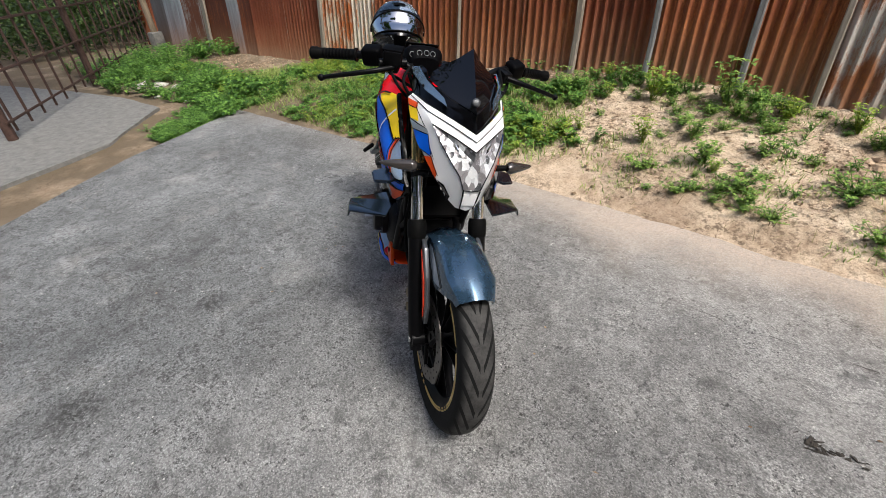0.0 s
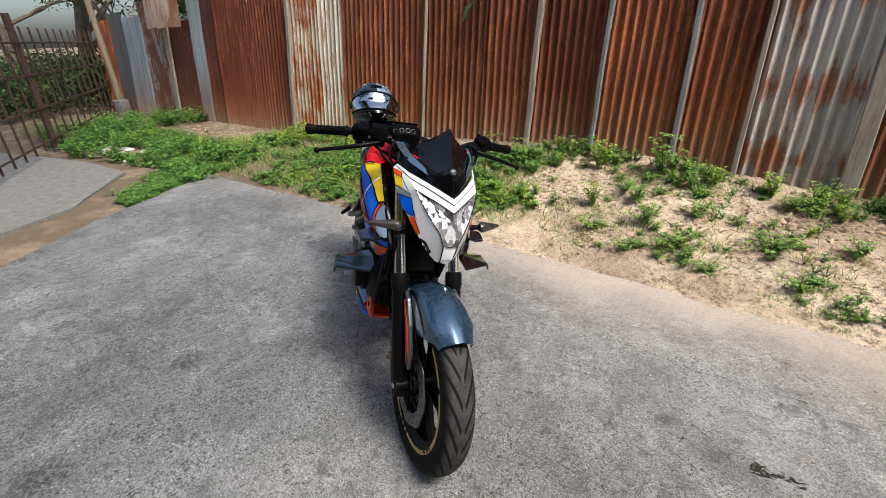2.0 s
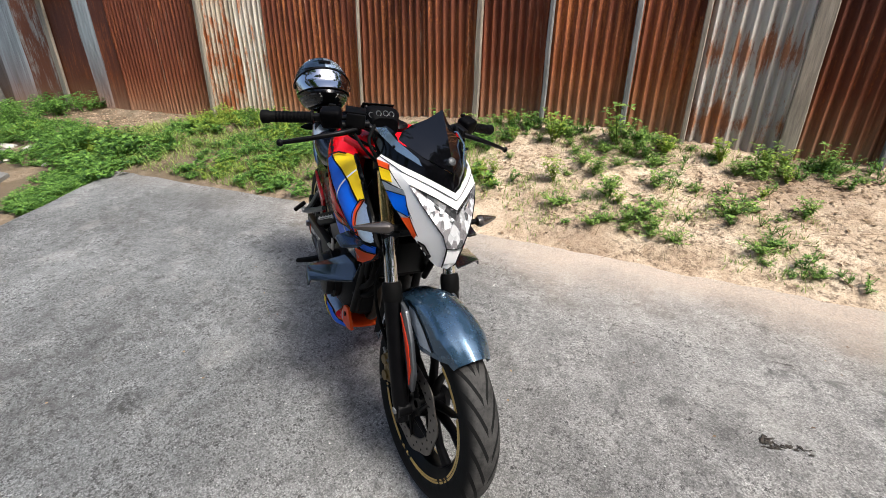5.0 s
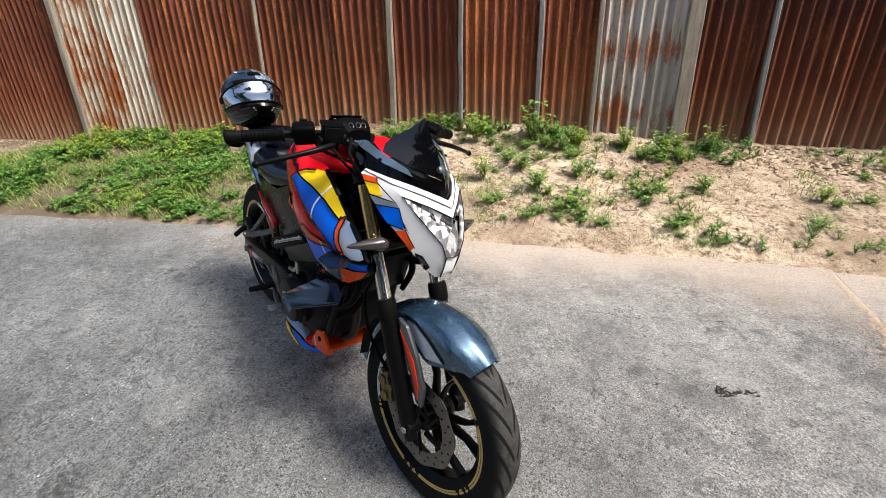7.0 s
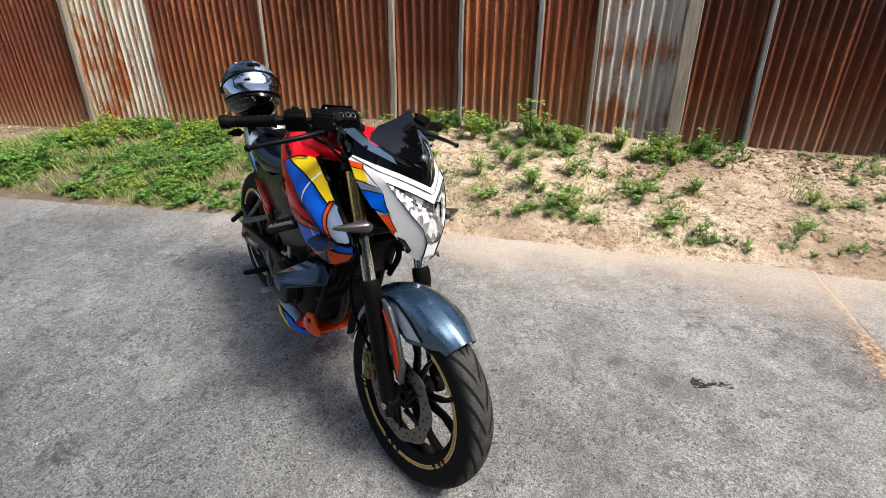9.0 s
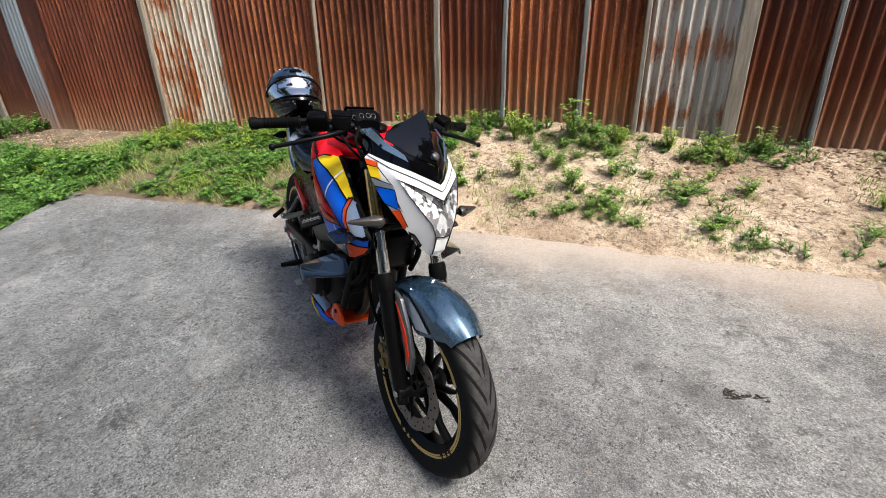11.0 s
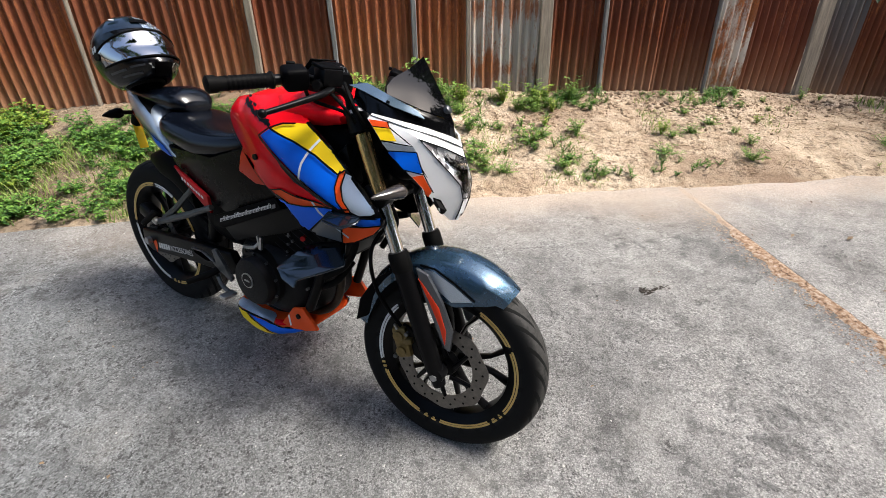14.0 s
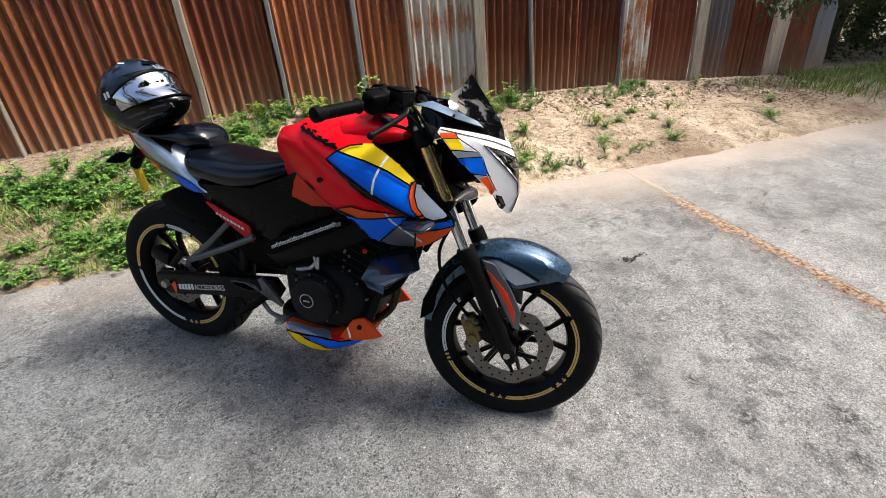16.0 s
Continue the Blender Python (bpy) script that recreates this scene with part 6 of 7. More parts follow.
both("tank_front_cover", lambda: body_bm([(0.90, 0.030, 0.80, 0.93), (0.96, 0.044, 0.79, 0.935), (1.02, 0.042, 0.78, 0.93), (1.075, 0.036, 0.76, 0.90)], 2.6, 16), PLASTIC, tank)
for ob in [o for o in tank.children if o.name.startswith("tank_front_cover")]:
    ob.matrix_basis = pose(0, 0.066 if ob.name.endswith("001") else -0.066, 0)


# ---- winglets ----
def wing_bm():
    top = [(0.955, -0.165, 0.604), (1.085, -0.150, 0.640), (1.108, -0.180, 0.592), (1.050, -0.295, 0.582), (0.972, -0.290, 0.588)]
    bm = bmesh.new()
    a = [bm.verts.new(p) for p in top]
    b = [bm.verts.new((x, y, z - 0.007)) for x, y, z in top]
    bm.faces.new(a)
    bm.faces.new(b[::-1])
    for k in range(5):
        bm.faces.new((a[k], b[k], b[(k + 1) % 5], a[(k + 1) % 5]))
    fin = [(0.972, -0.290, 0.588), (1.050, -0.295, 0.582), (1.046, -0.303, 0.556), (1.000, -0.300, 0.566)]
    c = [bm.verts.new(p) for p in fin]
    d = [bm.verts.new((x, y + 0.006, z)) for x, y, z in fin]
    bm.faces.new(c)
    bm.faces.new(d[::-1])
    for k in range(4):
        bm.faces.new((c[k], d[k], d[(k + 1) % 4], c[(k + 1) % 4]))
    bmesh.ops.bevel(bm, geom=bm.edges[:], offset=0.0018, segments=1, affect="EDGES")
    return bm


def finlet_bm():
    bm = bmesh.new()
    pts = [(1.045, -0.165, 0.738), (1.145, -0.152, 0.742), (1.152, -0.182, 0.732), (1.128, -0.222, 0.724), (1.070, -0.226, 0.732)]
    a = [bm.verts.new(p) for p in pts]
    b = [bm.verts.new((x, y, z - 0.010)) for x, y, z in pts]
    bm.faces.new(a)
    bm.faces.new(b[::-1])
    for k in range(5):
        bm.faces.new((a[k], b[k], b[(k + 1) % 5], a[(k + 1) % 5]))
    bmesh.ops.bevel(bm, geom=bm.edges[:], offset=0.004, segments=2, affect="EDGES")
    return bm


both("lower_winglet", wing_bm, WING, label="dark grey-blue winglet with a turned-down tip")
both("upper_winglet", finlet_bm, WING, label="small dark grey-blue winglet")
both("winglet_bracket", lambda: plate_bm([(0.955, 0.604), (1.080, 0.648), (1.085, 0.626), (0.99, 0.588)], -0.168, -0.145), PLASTIC)

# ---- headlamp cowl ----
E_ = [(1.128, -0.142, 0.972), (1.172, -0.138, 0.918), (1.214, -0.123, 0.872), (1.254, -0.100, 0.832), (1.284, -0.078, 0.794), (1.302, -0.054, 0.757), (1.320, -0.028, 0.733), (1.332, 0, 0.729)]
G_ = [(1.134, -0.132, 0.984), (1.195, -0.110, 0.975), (1.252, -0.068, 0.962), (1.298, -0.024, 0.945), (1.311, 0, 0.934)]
L_ = [(1.247, -0.102, 0.938), (1.286, -0.082, 0.898), (1.318, -0.060, 0.863), (1.341, -0.038, 0.832), (1.346, -0.024, 0.796), (1.349, 0, 0.794)]
T_ = [(1.247, -0.102, 0.938), (1.293, -0.050, 0.918), (1.330, 0, 0.894)]


def cowl_bm():
    bm = bmesh.new()
    made = {}

    def V(p):
        return made.setdefault(p, bm.verts.new(p) if p not in made else None) or made[p]

    def F(*pts):
        bm.faces.new([V(p) for p in pts])

    F(G_[0], E_[0], L_[0], G_[1])
    F(G_[1], L_[0], T_[1], G_[2])
    F(G_[2], T_[1], T_[2], G_[3])
    F(G_[3], T_[2], G_[4])
    F(E_[0], E_[1], L_[0])
    F(E_[1], E_[2], L_[1], L_[0])
    F(E_[2], E_[3], L_[2], L_[1])
    F(E_[3], E_[4], L_[3], L_[2])
    F(E_[4], E_[5], L_[4], L_[3])
    F(E_[5], E_[6], L_[4])
    F(E_[6], E_[7], L_[5], L_[4])
    return bm


def doubled(make, thick, round_=0.08):
    """The right half and its mirror image as one shell."""
    bm = make()
    other = mirror_bm(make())
    me = bpy.data.meshes.new("half")
    other.to_mesh(me)
    other.free()
    bm.from_mesh(me)
    bpy.data.meshes.remove(me)
    bmesh.ops.remove_doubles(bm, verts=bm.verts[:], dist=0.0005)
    bmesh.ops.subdivide_edges(bm, edges=bm.edges[:], cuts=2, use_grid_fill=True, smooth=round_)
    bmesh.ops.recalc_face_normals(bm, faces=bm.faces[:])
    bmesh.ops.solidify(bm, geom=bm.faces[:], thickness=thick)
    return bm


cowl_bvh = bvh_of(doubled(cowl_bm, 0.004, 0.0))
cowl = front("headlamp_cowl", doubled(cowl_bm, 0.004, 0.0), WHITE, label="white headlamp cowl with black lines and side graphics")
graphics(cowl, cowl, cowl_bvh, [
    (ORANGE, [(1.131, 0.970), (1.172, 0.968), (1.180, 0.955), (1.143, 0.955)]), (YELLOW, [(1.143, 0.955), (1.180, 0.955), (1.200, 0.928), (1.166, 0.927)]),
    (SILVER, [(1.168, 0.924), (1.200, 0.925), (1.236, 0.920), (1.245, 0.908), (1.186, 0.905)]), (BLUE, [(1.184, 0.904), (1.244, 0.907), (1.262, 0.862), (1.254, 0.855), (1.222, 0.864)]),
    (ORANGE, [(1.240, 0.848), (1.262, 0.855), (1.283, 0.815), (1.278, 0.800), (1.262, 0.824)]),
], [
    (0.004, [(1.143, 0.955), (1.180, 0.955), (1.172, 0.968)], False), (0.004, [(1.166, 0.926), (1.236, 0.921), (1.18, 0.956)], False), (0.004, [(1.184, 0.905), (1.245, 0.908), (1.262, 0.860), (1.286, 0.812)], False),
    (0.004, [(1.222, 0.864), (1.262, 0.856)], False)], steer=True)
# black outline round the lamp and along the band above it
rim_line = [Vector(p) for p in (L_[5], L_[4], L_[3], L_[2], L_[1], L_[0], T_[1], T_[2])]
band_line = [Vector(g).lerp(Vector(q), f) for g, q, f in ((G_[0], E_[0], 0.45), (G_[1], L_[0], 0.40), (G_[2], T_[1], 0.40), (G_[3], T_[2], 0.40), (G_[4], T_[2], 0.42))]
for s in (-1, 1):
    for line, r in ((rim_line, 0.0015), (band_line, 0.0010), ([Vector((1.347, -0.024, 0.794)), Vector((1.339, -0.021, 0.760)), Vector((1.330, -0.019, 0.735))], 0.0018)):
        front("pinstripe", tube_bm([(q.x + 0.0012, s * -q.y, q.z + 0.0006) for q in line], r, 6), INK, cowl)
front("chin_panel", plate_bm([(1.327, 0.735), (1.338, 0.748), (1.346, 0.786), (1.340, 0.786)], -0.019, 0.019, 0.001), WHITE, cowl)
for s in (-1, 1):
    slot = sliced_bm([(1.286, 0.800), (1.302, 0.794), (1.314, 0.764), (1.306, 0.752), (1.292, 0.768)])
    front("position_lamp", lay(slot, cowl_bvh, s, 0.003), BLACK, cowl, "small dark position lamp")
    front("position_lens", lay(sliced_bm([(1.291, 0.794), (1.301, 0.789), (1.311, 0.766), (1.300, 0.772)]), cowl_bvh, s, 0.0045), AMBER_CLEAR, cowl)
    front("cowl_slot", lay(sliced_bm([(1.248, 0.886), (1.252, 0.884), (1.274, 0.846), (1.262, 0.862)]), cowl_bvh, s, 0.003), BLACK, cowl)


def lamp_bm(lift=0.0, back=0.0):
    bm = bmesh.new()
    rim = [L_[0], T_[1], T_[2]] + [(x, -y, z) for x, y, z in (T_[1], L_[0])] + [(x, -y, z) for x, y, z in L_[1:5]] + [L_[5]] + L_[4:0:-1]
    c = Vector((1.330 + lift, 0, 0.868))
    vs = [bm.verts.new(Vector(p) + Vector((0.002 - back * 0.3, 0, 0))) for p in rim]
    if back:
        deep = [bm.verts.new(Vector(p).lerp(c, 0.45) + Vector((-back, 0, 0.5 * back))) for p in rim]
        for k in range(len(rim)):
            bm.faces.new((vs[k], vs[(k + 1) % len(rim)], deep[(k + 1) % len(rim)], deep[k]))
        o = bm.verts.new(c + Vector((-back * 1.2, 0, 0.0)))
        for k in range(len(rim)):
            bm.faces.new((deep[k], deep[(k + 1) % len(rim)], o))
    else:
        o = bm.verts.new(c)
        for k in range(len(rim)):
            bm.faces.new((vs[k], vs[(k + 1) % len(rim)], o))
    return bm


bm = lamp_bm(0.012)
bmesh.ops.recalc_face_normals(bm, faces=bm.faces[:])
bmesh.ops.solidify(bm, geom=bm.faces[:], thickness=0.002)
lamp = front("headlamp", lamp_bm(0.010, 0.003), REFLECTOR, label="clear headlamp with faceted silver reflector", smooth=False)
lens = front("lens", bm, GLASS, lamp)
lens.visible_shadow = False
front("bulb_shield", tube_bm([(1.25, 0, 0.868), (1.295, 0, 0.866), (1.302, 0, 0.866)], [0.016, 0.016, 0.008], 16), CHROME, lamp)
front("lamp_divider", tube_bm([(1.300, -0.05, 0.905), (1.322, -0.012, 0.845), (1.330, 0.0, 0.80)], 0.003, 6), CHROME, lamp)
front("lamp_divider", tube_bm([(1.300, 0.05, 0.905), (1.322, 0.012, 0.845), (1.330, 0.0, 0.80)], 0.003, 6), CHROME, lamp)
front("lamp_housing", body_bm([(1.12, 0.05, 0.82, 0.94), (1.17, 0.075, 0.81, 0.95), (1.215, 0.070, 0.82, 0.935), (1.25, 0.045, 0.83, 0.90)], 3, 20), PLASTIC)

# black nose, side fairing blades and screen
U_ = [(1.078, -0.118, 1.040), (1.150, -0.098, 1.024), (1.222, -0.058, 0.998), (1.288, 0, 0.976)]


def nose_bm():
    bm = bmesh.new()
    rows = [[(1.075, -0.124, 1.000)] + [(x - 0.008, y * 0.95, z - 0.006) for x, y, z in G_], [U_[0], (1.118, -0.116, 1.022), (1.182, -0.092, 1.004), (1.238, -0.055, 0.984), (1.285, -0.014, 0.962), (1.292, 0, 0.955)],
            [(1.070, -0.098, 1.046), (1.112, -0.094, 1.042), U_[1], U_[2], (1.276, -0.012, 0.981), U_[3]]]
    grid = [[bm.verts.new(p) for p in r] for r in rows]
    for a, b in zip(grid, grid[1:]):
        for k in range(5):
            bm.faces.new((a[k], a[k + 1], b[k + 1], b[k]))
    return bm


front("nose_fairing", doubled(nose_bm, 0.004), BLACK, label="gloss black nose fairing")
for s in (-1, 1):
    blade = bmesh.new()
    pts = [(1.060, 0.116, 1.034), (1.105, 0.123, 1.026), (1.175, 0.104, 1.000), (1.240, 0.060, 0.978), (1.222, 0.064, 0.994), (1.165, 0.098, 1.022), (1.105, 0.108, 1.044)]
    vs = [blade.verts.new((x, s * (y + 0.006), z + 0.004)) for x, y, z in pts]
    blade.faces.new(vs)
    bmesh.ops.triangulate(blade, faces=blade.faces[:])
    bmesh.ops.recalc_face_normals(blade, faces=blade.faces[:])
    bmesh.ops.solidify(blade, geom=blade.faces[:], thickness=0.004)
    front("fairing_blade", blade, BLADE_SHEEN, label="grey-blue fairing blade")
    front("blade_screw", tube_bm([(1.165, s * 0.112, 1.012), (1.165, s * 0.117, 1.013)], 0.004, 10), SATIN)


def screen_bm():
    bm = bmesh.new()
    rows = [[(1.150, -0.096, 1.028), (1.222, -0.056, 1.001), (1.287, 0, 0.979)], [(1.142, -0.085, 1.045), (1.190, -0.042, 1.048), (1.246, 0, 1.040)], [(1.146, -0.064, 1.064), (1.170, -0.030, 1.088), (1.189, 0, 1.118)]]
    grid = [[bm.verts.new(p) for p in r] for r in rows]
    for a, b in zip(grid, grid[1:]):
        for k in range(2):
            bm.faces.new((a[k], a[k + 1], b[k + 1], b[k]))
    return bm


front("windscreen", doubled(screen_bm, 0.004, 0.0), SCREEN, label="dark tinted windscreen")
front("screen_knob", tube_bm([(1.262, 0, 0.998), (1.272, 0, 1.006), (1.275, 0, 1.008)], [0.011, 0.011, 0.006], 16), DARK_ALLOY)


def signal(s):
    base = Vector((1.215, s * 0.082 + (0.022 if s > 0 else 0.0), 0.806))
    st = front("signal_stalk", tube_bm([Vector((1.215, s * 0.07, 0.806)), base, base + Vector((0.008, s * 0.045, 0.006))], [0.011, 0.010, 0.008], 12), RUBBER)
    rings = []
    for t, w, h in ((0.0, 0.014, 0.012), (0.12, 0.021, 0.018), (0.16, 0.021, 0.018), (0.55, 0.016, 0.012), (0.9, 0.007, 0.006), (1.0, 0.002, 0.002)):
        c = base + Vector((0.014 - 0.030 * t, s * (0.045 + 0.095 * t), 0.008 - 0.004 * t))
        rings.append([c + Vector((w * math.cos(a), 0, h * math.sin(a))) for a in (math.tau * k / 14 for k in range(14))])
    front("signal_lamp", loft_bm(rings), AMBER_CLEAR, st, "pointed clear-lens turn signal")


signal(-1)
signal(1)

# ---- handlebar and controls ----
def bar_side(s):
    y = lambda v: s * v
    front("handlebar", tube_bm(smooth_path([(1.045, y(0.090), 0.985), (1.035, y(0.100), 1.030), (1.000, y(0.170), 1.056), (0.955, y(0.26), 1.052), (0.905, y(0.385), 1.036)], 5), 0.0115, 14), SATIN)
    a, b = Vector((0.958, y(0.262), 1.052)), Vector((0.902, y(0.388), 1.036))
    d = (b - a).normalized()
    g = front("grip", tube_bm([a, a + d * 0.004, a + d * 0.010, b - d * 0.026, b - d * 0.020, b - d * 0.004, b], [0.0185, 0.019, 0.0150, 0.0145, 0.0175, 0.0175, 0.012], 18), RUBBER, label="black rubber grip")
    for k in range(9):
        p = a + d * (0.018 + 0.0095 * k)
        front("grip_rib", tube_bm([p, p + d * 0.005], 0.0152, 14), PLASTIC, g)
    sw = front("switch_box", box_bm((0.046, 0.056, 0.050), (0.985, y(0.222), 1.060), (8, 18, 26 * s), 0.010, 3), PLASTIC, label="black switch housing")
    front("switch_button", box_bm((0.010, 0.020, 0.010), (0.968, y(0.215), 1.088), (0, 18, 26 * s), 0.003), RUBBER, sw)
    front("lever_clamp", box_bm((0.045, 0.036, 0.034), (1.030, y(0.170), 1.048), (0, 18, 22 * s), 0.008), SATIN)
    pts = smooth_path([(1.050, y(0.175), 1.044), (1.062, y(0.225), 1.034), (1.052, y(0.290), 1.018), (1.030, y(0.362), 0.998)], 5)
    lv = front("lever", tube_bm(pts, [0.0085 - 0.003 * k / len(pts) for k in range(len(pts))], 10), SATIN, label="black brake or clutch lever")
    ball = bmesh.new()
    bmesh.ops.create_uvsphere(ball, u_segments=12, v_segments=8, radius=0.0095, matrix=Matrix.Translation((1.029, y(0.366), 0.997)))
    front("lever_ball", ball, SATIN, lv)


bar_side(-1)
bar_side(1)
res = front("brake_reservoir", box_bm((0.044, 0.050, 0.038), (1.040, -0.174, 1.070), (0, 10, -20), 0.003, 2), SATIN, label="black brake fluid reservoir")
front("reservoir_lid", box_bm((0.048, 0.054, 0.008), (1.037, -0.174, 1.090), (0, 10, -20), 0.002), PLASTIC, res)
front("master_cylinder", tube_bm([(1.036, -0.212, 1.050), (1.034, -0.135, 1.056)], 0.012, 14), SATIN)
clk = front("instrument_pod", body_bm([(1.012, 0.046, 1.020, 1.062), (1.036, 0.060, 1.020, 1.088), (1.066, 0.058, 1.022, 1.096), (1.100, 0.04, 1.02, 1.07)], 3.2, 20), PLASTIC, label="black instrument pod")
front("dial_glass", box_bm((0.052, 0.100, 0.003), (1.022, 0.0, 1.080), (0, -48, 0), 0.001), RUBBER, clk)
for k in range(4):
    front("warning_lamp", tube_bm([(1.032, -0.036 + 0.024 * k, 1.085), (1.029, -0.036 + 0.024 * k, 1.089)], 0.007, 14), AMBER_CLEAR, clk)
for y_, z_ in ((-0.040, 1.074), (-0.020, 1.080), (0.0, 1.082), (0.020, 1.080), (-0.030, 1.060), (-0.008, 1.062)):
    front("pod_ring", tube_bm([Vector((1.094 - 0.2 * abs(y_), y_, z_)) + 0.0075 * (math.cos(t) * Vector((0, 1, 0)) + math.sin(t) * Vector((-0.47, 0, 0.88))) for t in (math.tau * k / 14 for k in range(15))], 0.0010, 6), DARK_ALLOY, clk)
for pts, r in ((((1.045, -0.12, 1.040), (1.09, -0.15, 1.00), (1.10, -0.10, 0.93), (1.06, -0.06, 0.86)), 0.0045), (((1.03, -0.19, 1.04), (1.08, -0.16, 0.985), (1.07, -0.10, 0.93), (1.00, -0.06, 0.88)), 0.004),
               (((1.04, 0.15, 1.045), (1.11, 0.13, 1.01), (1.10, 0.08, 0.93), (1.02, 0.06, 0.85)), 0.0045), (((0.99, 0.20, 1.05), (1.06, 0.17, 0.99), (1.08, 0.09, 0.93)), 0.005), (((1.00, -0.21, 1.035), (0.98, -0.16, 0.995), (1.03, -0.10, 0.97), (1.06, -0.05, 0.94)), 0.0045)):
    front("control_cable", tube_bm(smooth_path(pts, 6), r, 8), RUBBER)

for ob in [o for o in bike.children if o.name.split(".")[0] in ("handlebar", "grip", "switch_box", "lever_clamp", "lever", "brake_reservoir", "master_cylinder")]:
    for q in [ob] + list(ob.children):
        q.data.transform(Matrix.Translation((0.0, 0.0, -0.016)))
for q in [clk] + list(clk.children):
    q.data.transform(Matrix.Translation((-0.088, -0.078, -0.012)))

# ---- frame, engine, exhaust ----
both("frame_beam", lambda: plate_bm([(1.06, 0.900), (1.09, 0.800), (0.97, 0.660), (0.80, 0.575), (0.56, 0.475), (0.50, 0.520), (0.55, 0.590), (0.80, 0.705), (0.92, 0.76)], -0.118, -0.080, 0.006), SATIN, label="black perimeter frame beam")
cover = both("side_cover", lambda: plate_bm([(0.560, 0.588), (0.855, 0.722), (0.880, 0.692), (0.80, 0.652), (0.60, 0.555), (0.552, 0.550)], -0.182, -0.150, 0.005), PLASTIC, label="matt black cover with a line of pale marks")
for s, ob in ((-1, cover[0]), (1, cover[1])):
    r = random.Random(3)
    x = 0.590
    while x < 0.835:
        w = r.choice((0.0016, 0.0042, 0.0046, 0.0046, 0.0052))
        z = 0.580 + (x - 0.590) * 0.455
        up, down = (0.0105, 0.0055) if w < 0.002 or r.random() < 0.2 else (0.0062, 0.0055)
        hole = 0.0 if w < 0.002 else 0.0013
        part("lettering_bar", plate_bm([(x, z - down), (x + w, z + w * 0.455 - down), (x + w + 0.002, z + w * 0.455 + up), (x + 0.002, z + up)], s * 0.1822, s * 0.1828, 0), WHITE_TAPE, ob)
        if hole:
            part("lettering_gap", plate_bm([(x + hole, z - down + 0.002), (x + w - hole, z + 0.003 - down), (x + w - hole + 0.001, z + 0.003), (x + hole + 0.001, z + 0.002)], s * 0.1829, s * 0.1833, 0), PLASTIC, ob)
        x += w + 0.0019
    part("lettering_bar", plate_bm([(0.840, 0.684), (0.856, 0.692), (0.856, 0.704), (0.840, 0.697)], s * 0.1822, s * 0.1828, 0), MIDGREY, ob)
part("crankcase", body_bm([(0.560, 0.09, 0.33, 0.47), (0.60, 0.125, 0.29, 0.50), (0.70, 0.145, 0.265, 0.52), (0.80, 0.145, 0.265, 0.52), (0.87, 0.12, 0.29, 0.47), (0.90, 0.08, 0.32, 0.42)], 4, 28), ENGINE, bike, "dark grey engine crankcase")
cyl = part("cylinder", box_bm((0.15, 0.20, 0.20), (0.855, 0, 0.565), (0, 22, 0), 0.015), ENGINE, bike, "dark finned cylinder block")
for k in range(7):
    part("cooling_fin", box_bm((0.166, 0.222, 0.004), (0.828 + 0.0107 * k, 0, 0.497 + 0.0262 * k), (0, 22, 0), 0.001, 1), ENGINE, cyl)
part("cylinder_head", box_bm((0.16, 0.22, 0.07), (0.902, 0, 0.680), (0, 22, 0), 0.02), SATIN, bike)


def round_cover(s, x, z, r, y0, y1, text):
    c = part("engine_cover", tube_bm([(x, s * y0, z), (x, s * (y1 - 0.034), z), (x, s * (y1 - 0.032), z), (x, s * (y1 - 0.012), z), (x, s * (y1 - 0.003), z), (x, s * y1, z)], [r + 0.012, r + 0.012, r, r, r * 0.93, r * 0.80], 40), ENGINE, bike, text)
    part("cover_emblem", tube_bm([(x - 0.012, s * y1, z + 0.005), (x - 0.012, s * (y1 + 0.003), z + 0.005)], [0.026, 0.026], 28), ALLOY, c, "round silver emblem")
    part("emblem_face", tube_bm([(x - 0.012, s * (y1 + 0.003), z + 0.005), (x - 0.012, s * (y1 + 0.0036), z + 0.005)], [0.022, 0.022], 28), SATIN, c)
    part("emblem_mark", box_bm((0.024, 0.0006, 0.006), (x - 0.012, s * (y1 + 0.0041), z + 0.005)), ALLOY, c)
    for k in range(9):
        a = math.tau * k / 9 + 0.3
        part("cover_bolt", tube_bm([(x + (r + 0.006) * math.cos(a), s * (y1 - 0.036), z + (r + 0.006) * math.sin(a)), (x + (r + 0.006) * math.cos(a), s * (y1 - 0.026), z + (r + 0.006) * math.sin(a))], 0.0048, 6), DARK_ALLOY, c)


round_cover(-1, 0.725, 0.406, 0.082, 0.12, 0.196, "dark grey clutch cover with a round emblem")
round_cover(1, 0.740, 0.400, 0.076, 0.12, 0.180, "dark grey flywheel cover")
part("clutch_arm", tube_bm([(0.66, -0.155, 0.50), (0.715, -0.16, 0.515), (0.735, -0.155, 0.535)], 0.007, 8), ALLOY, bike)
part("clutch_fork", plate_bm([(0.735, 0.515), (0.748, 0.515), (0.752, 0.56), (0.744, 0.56), (0.742, 0.53), (0.737, 0.56), (0.730, 0.56)], -0.162, -0.155, 0.001), ALLOY, bike)
r = random.Random(8)
for k in range(14):
    x, z = r.uniform(0.80, 0.89), r.uniform(0.36, 0.58)
    part("engine_bolt", tube_bm([(x, -0.106, z), (x, -0.117, z)], 0.005, 6), DARK_ALLOY, bike)
part("spark_cap", tube_bm([(0.895, -0.120, 0.592), (0.905, -0.135, 0.594)], 0.008, 10), RED_LENS, bike, "small red-orange cap")
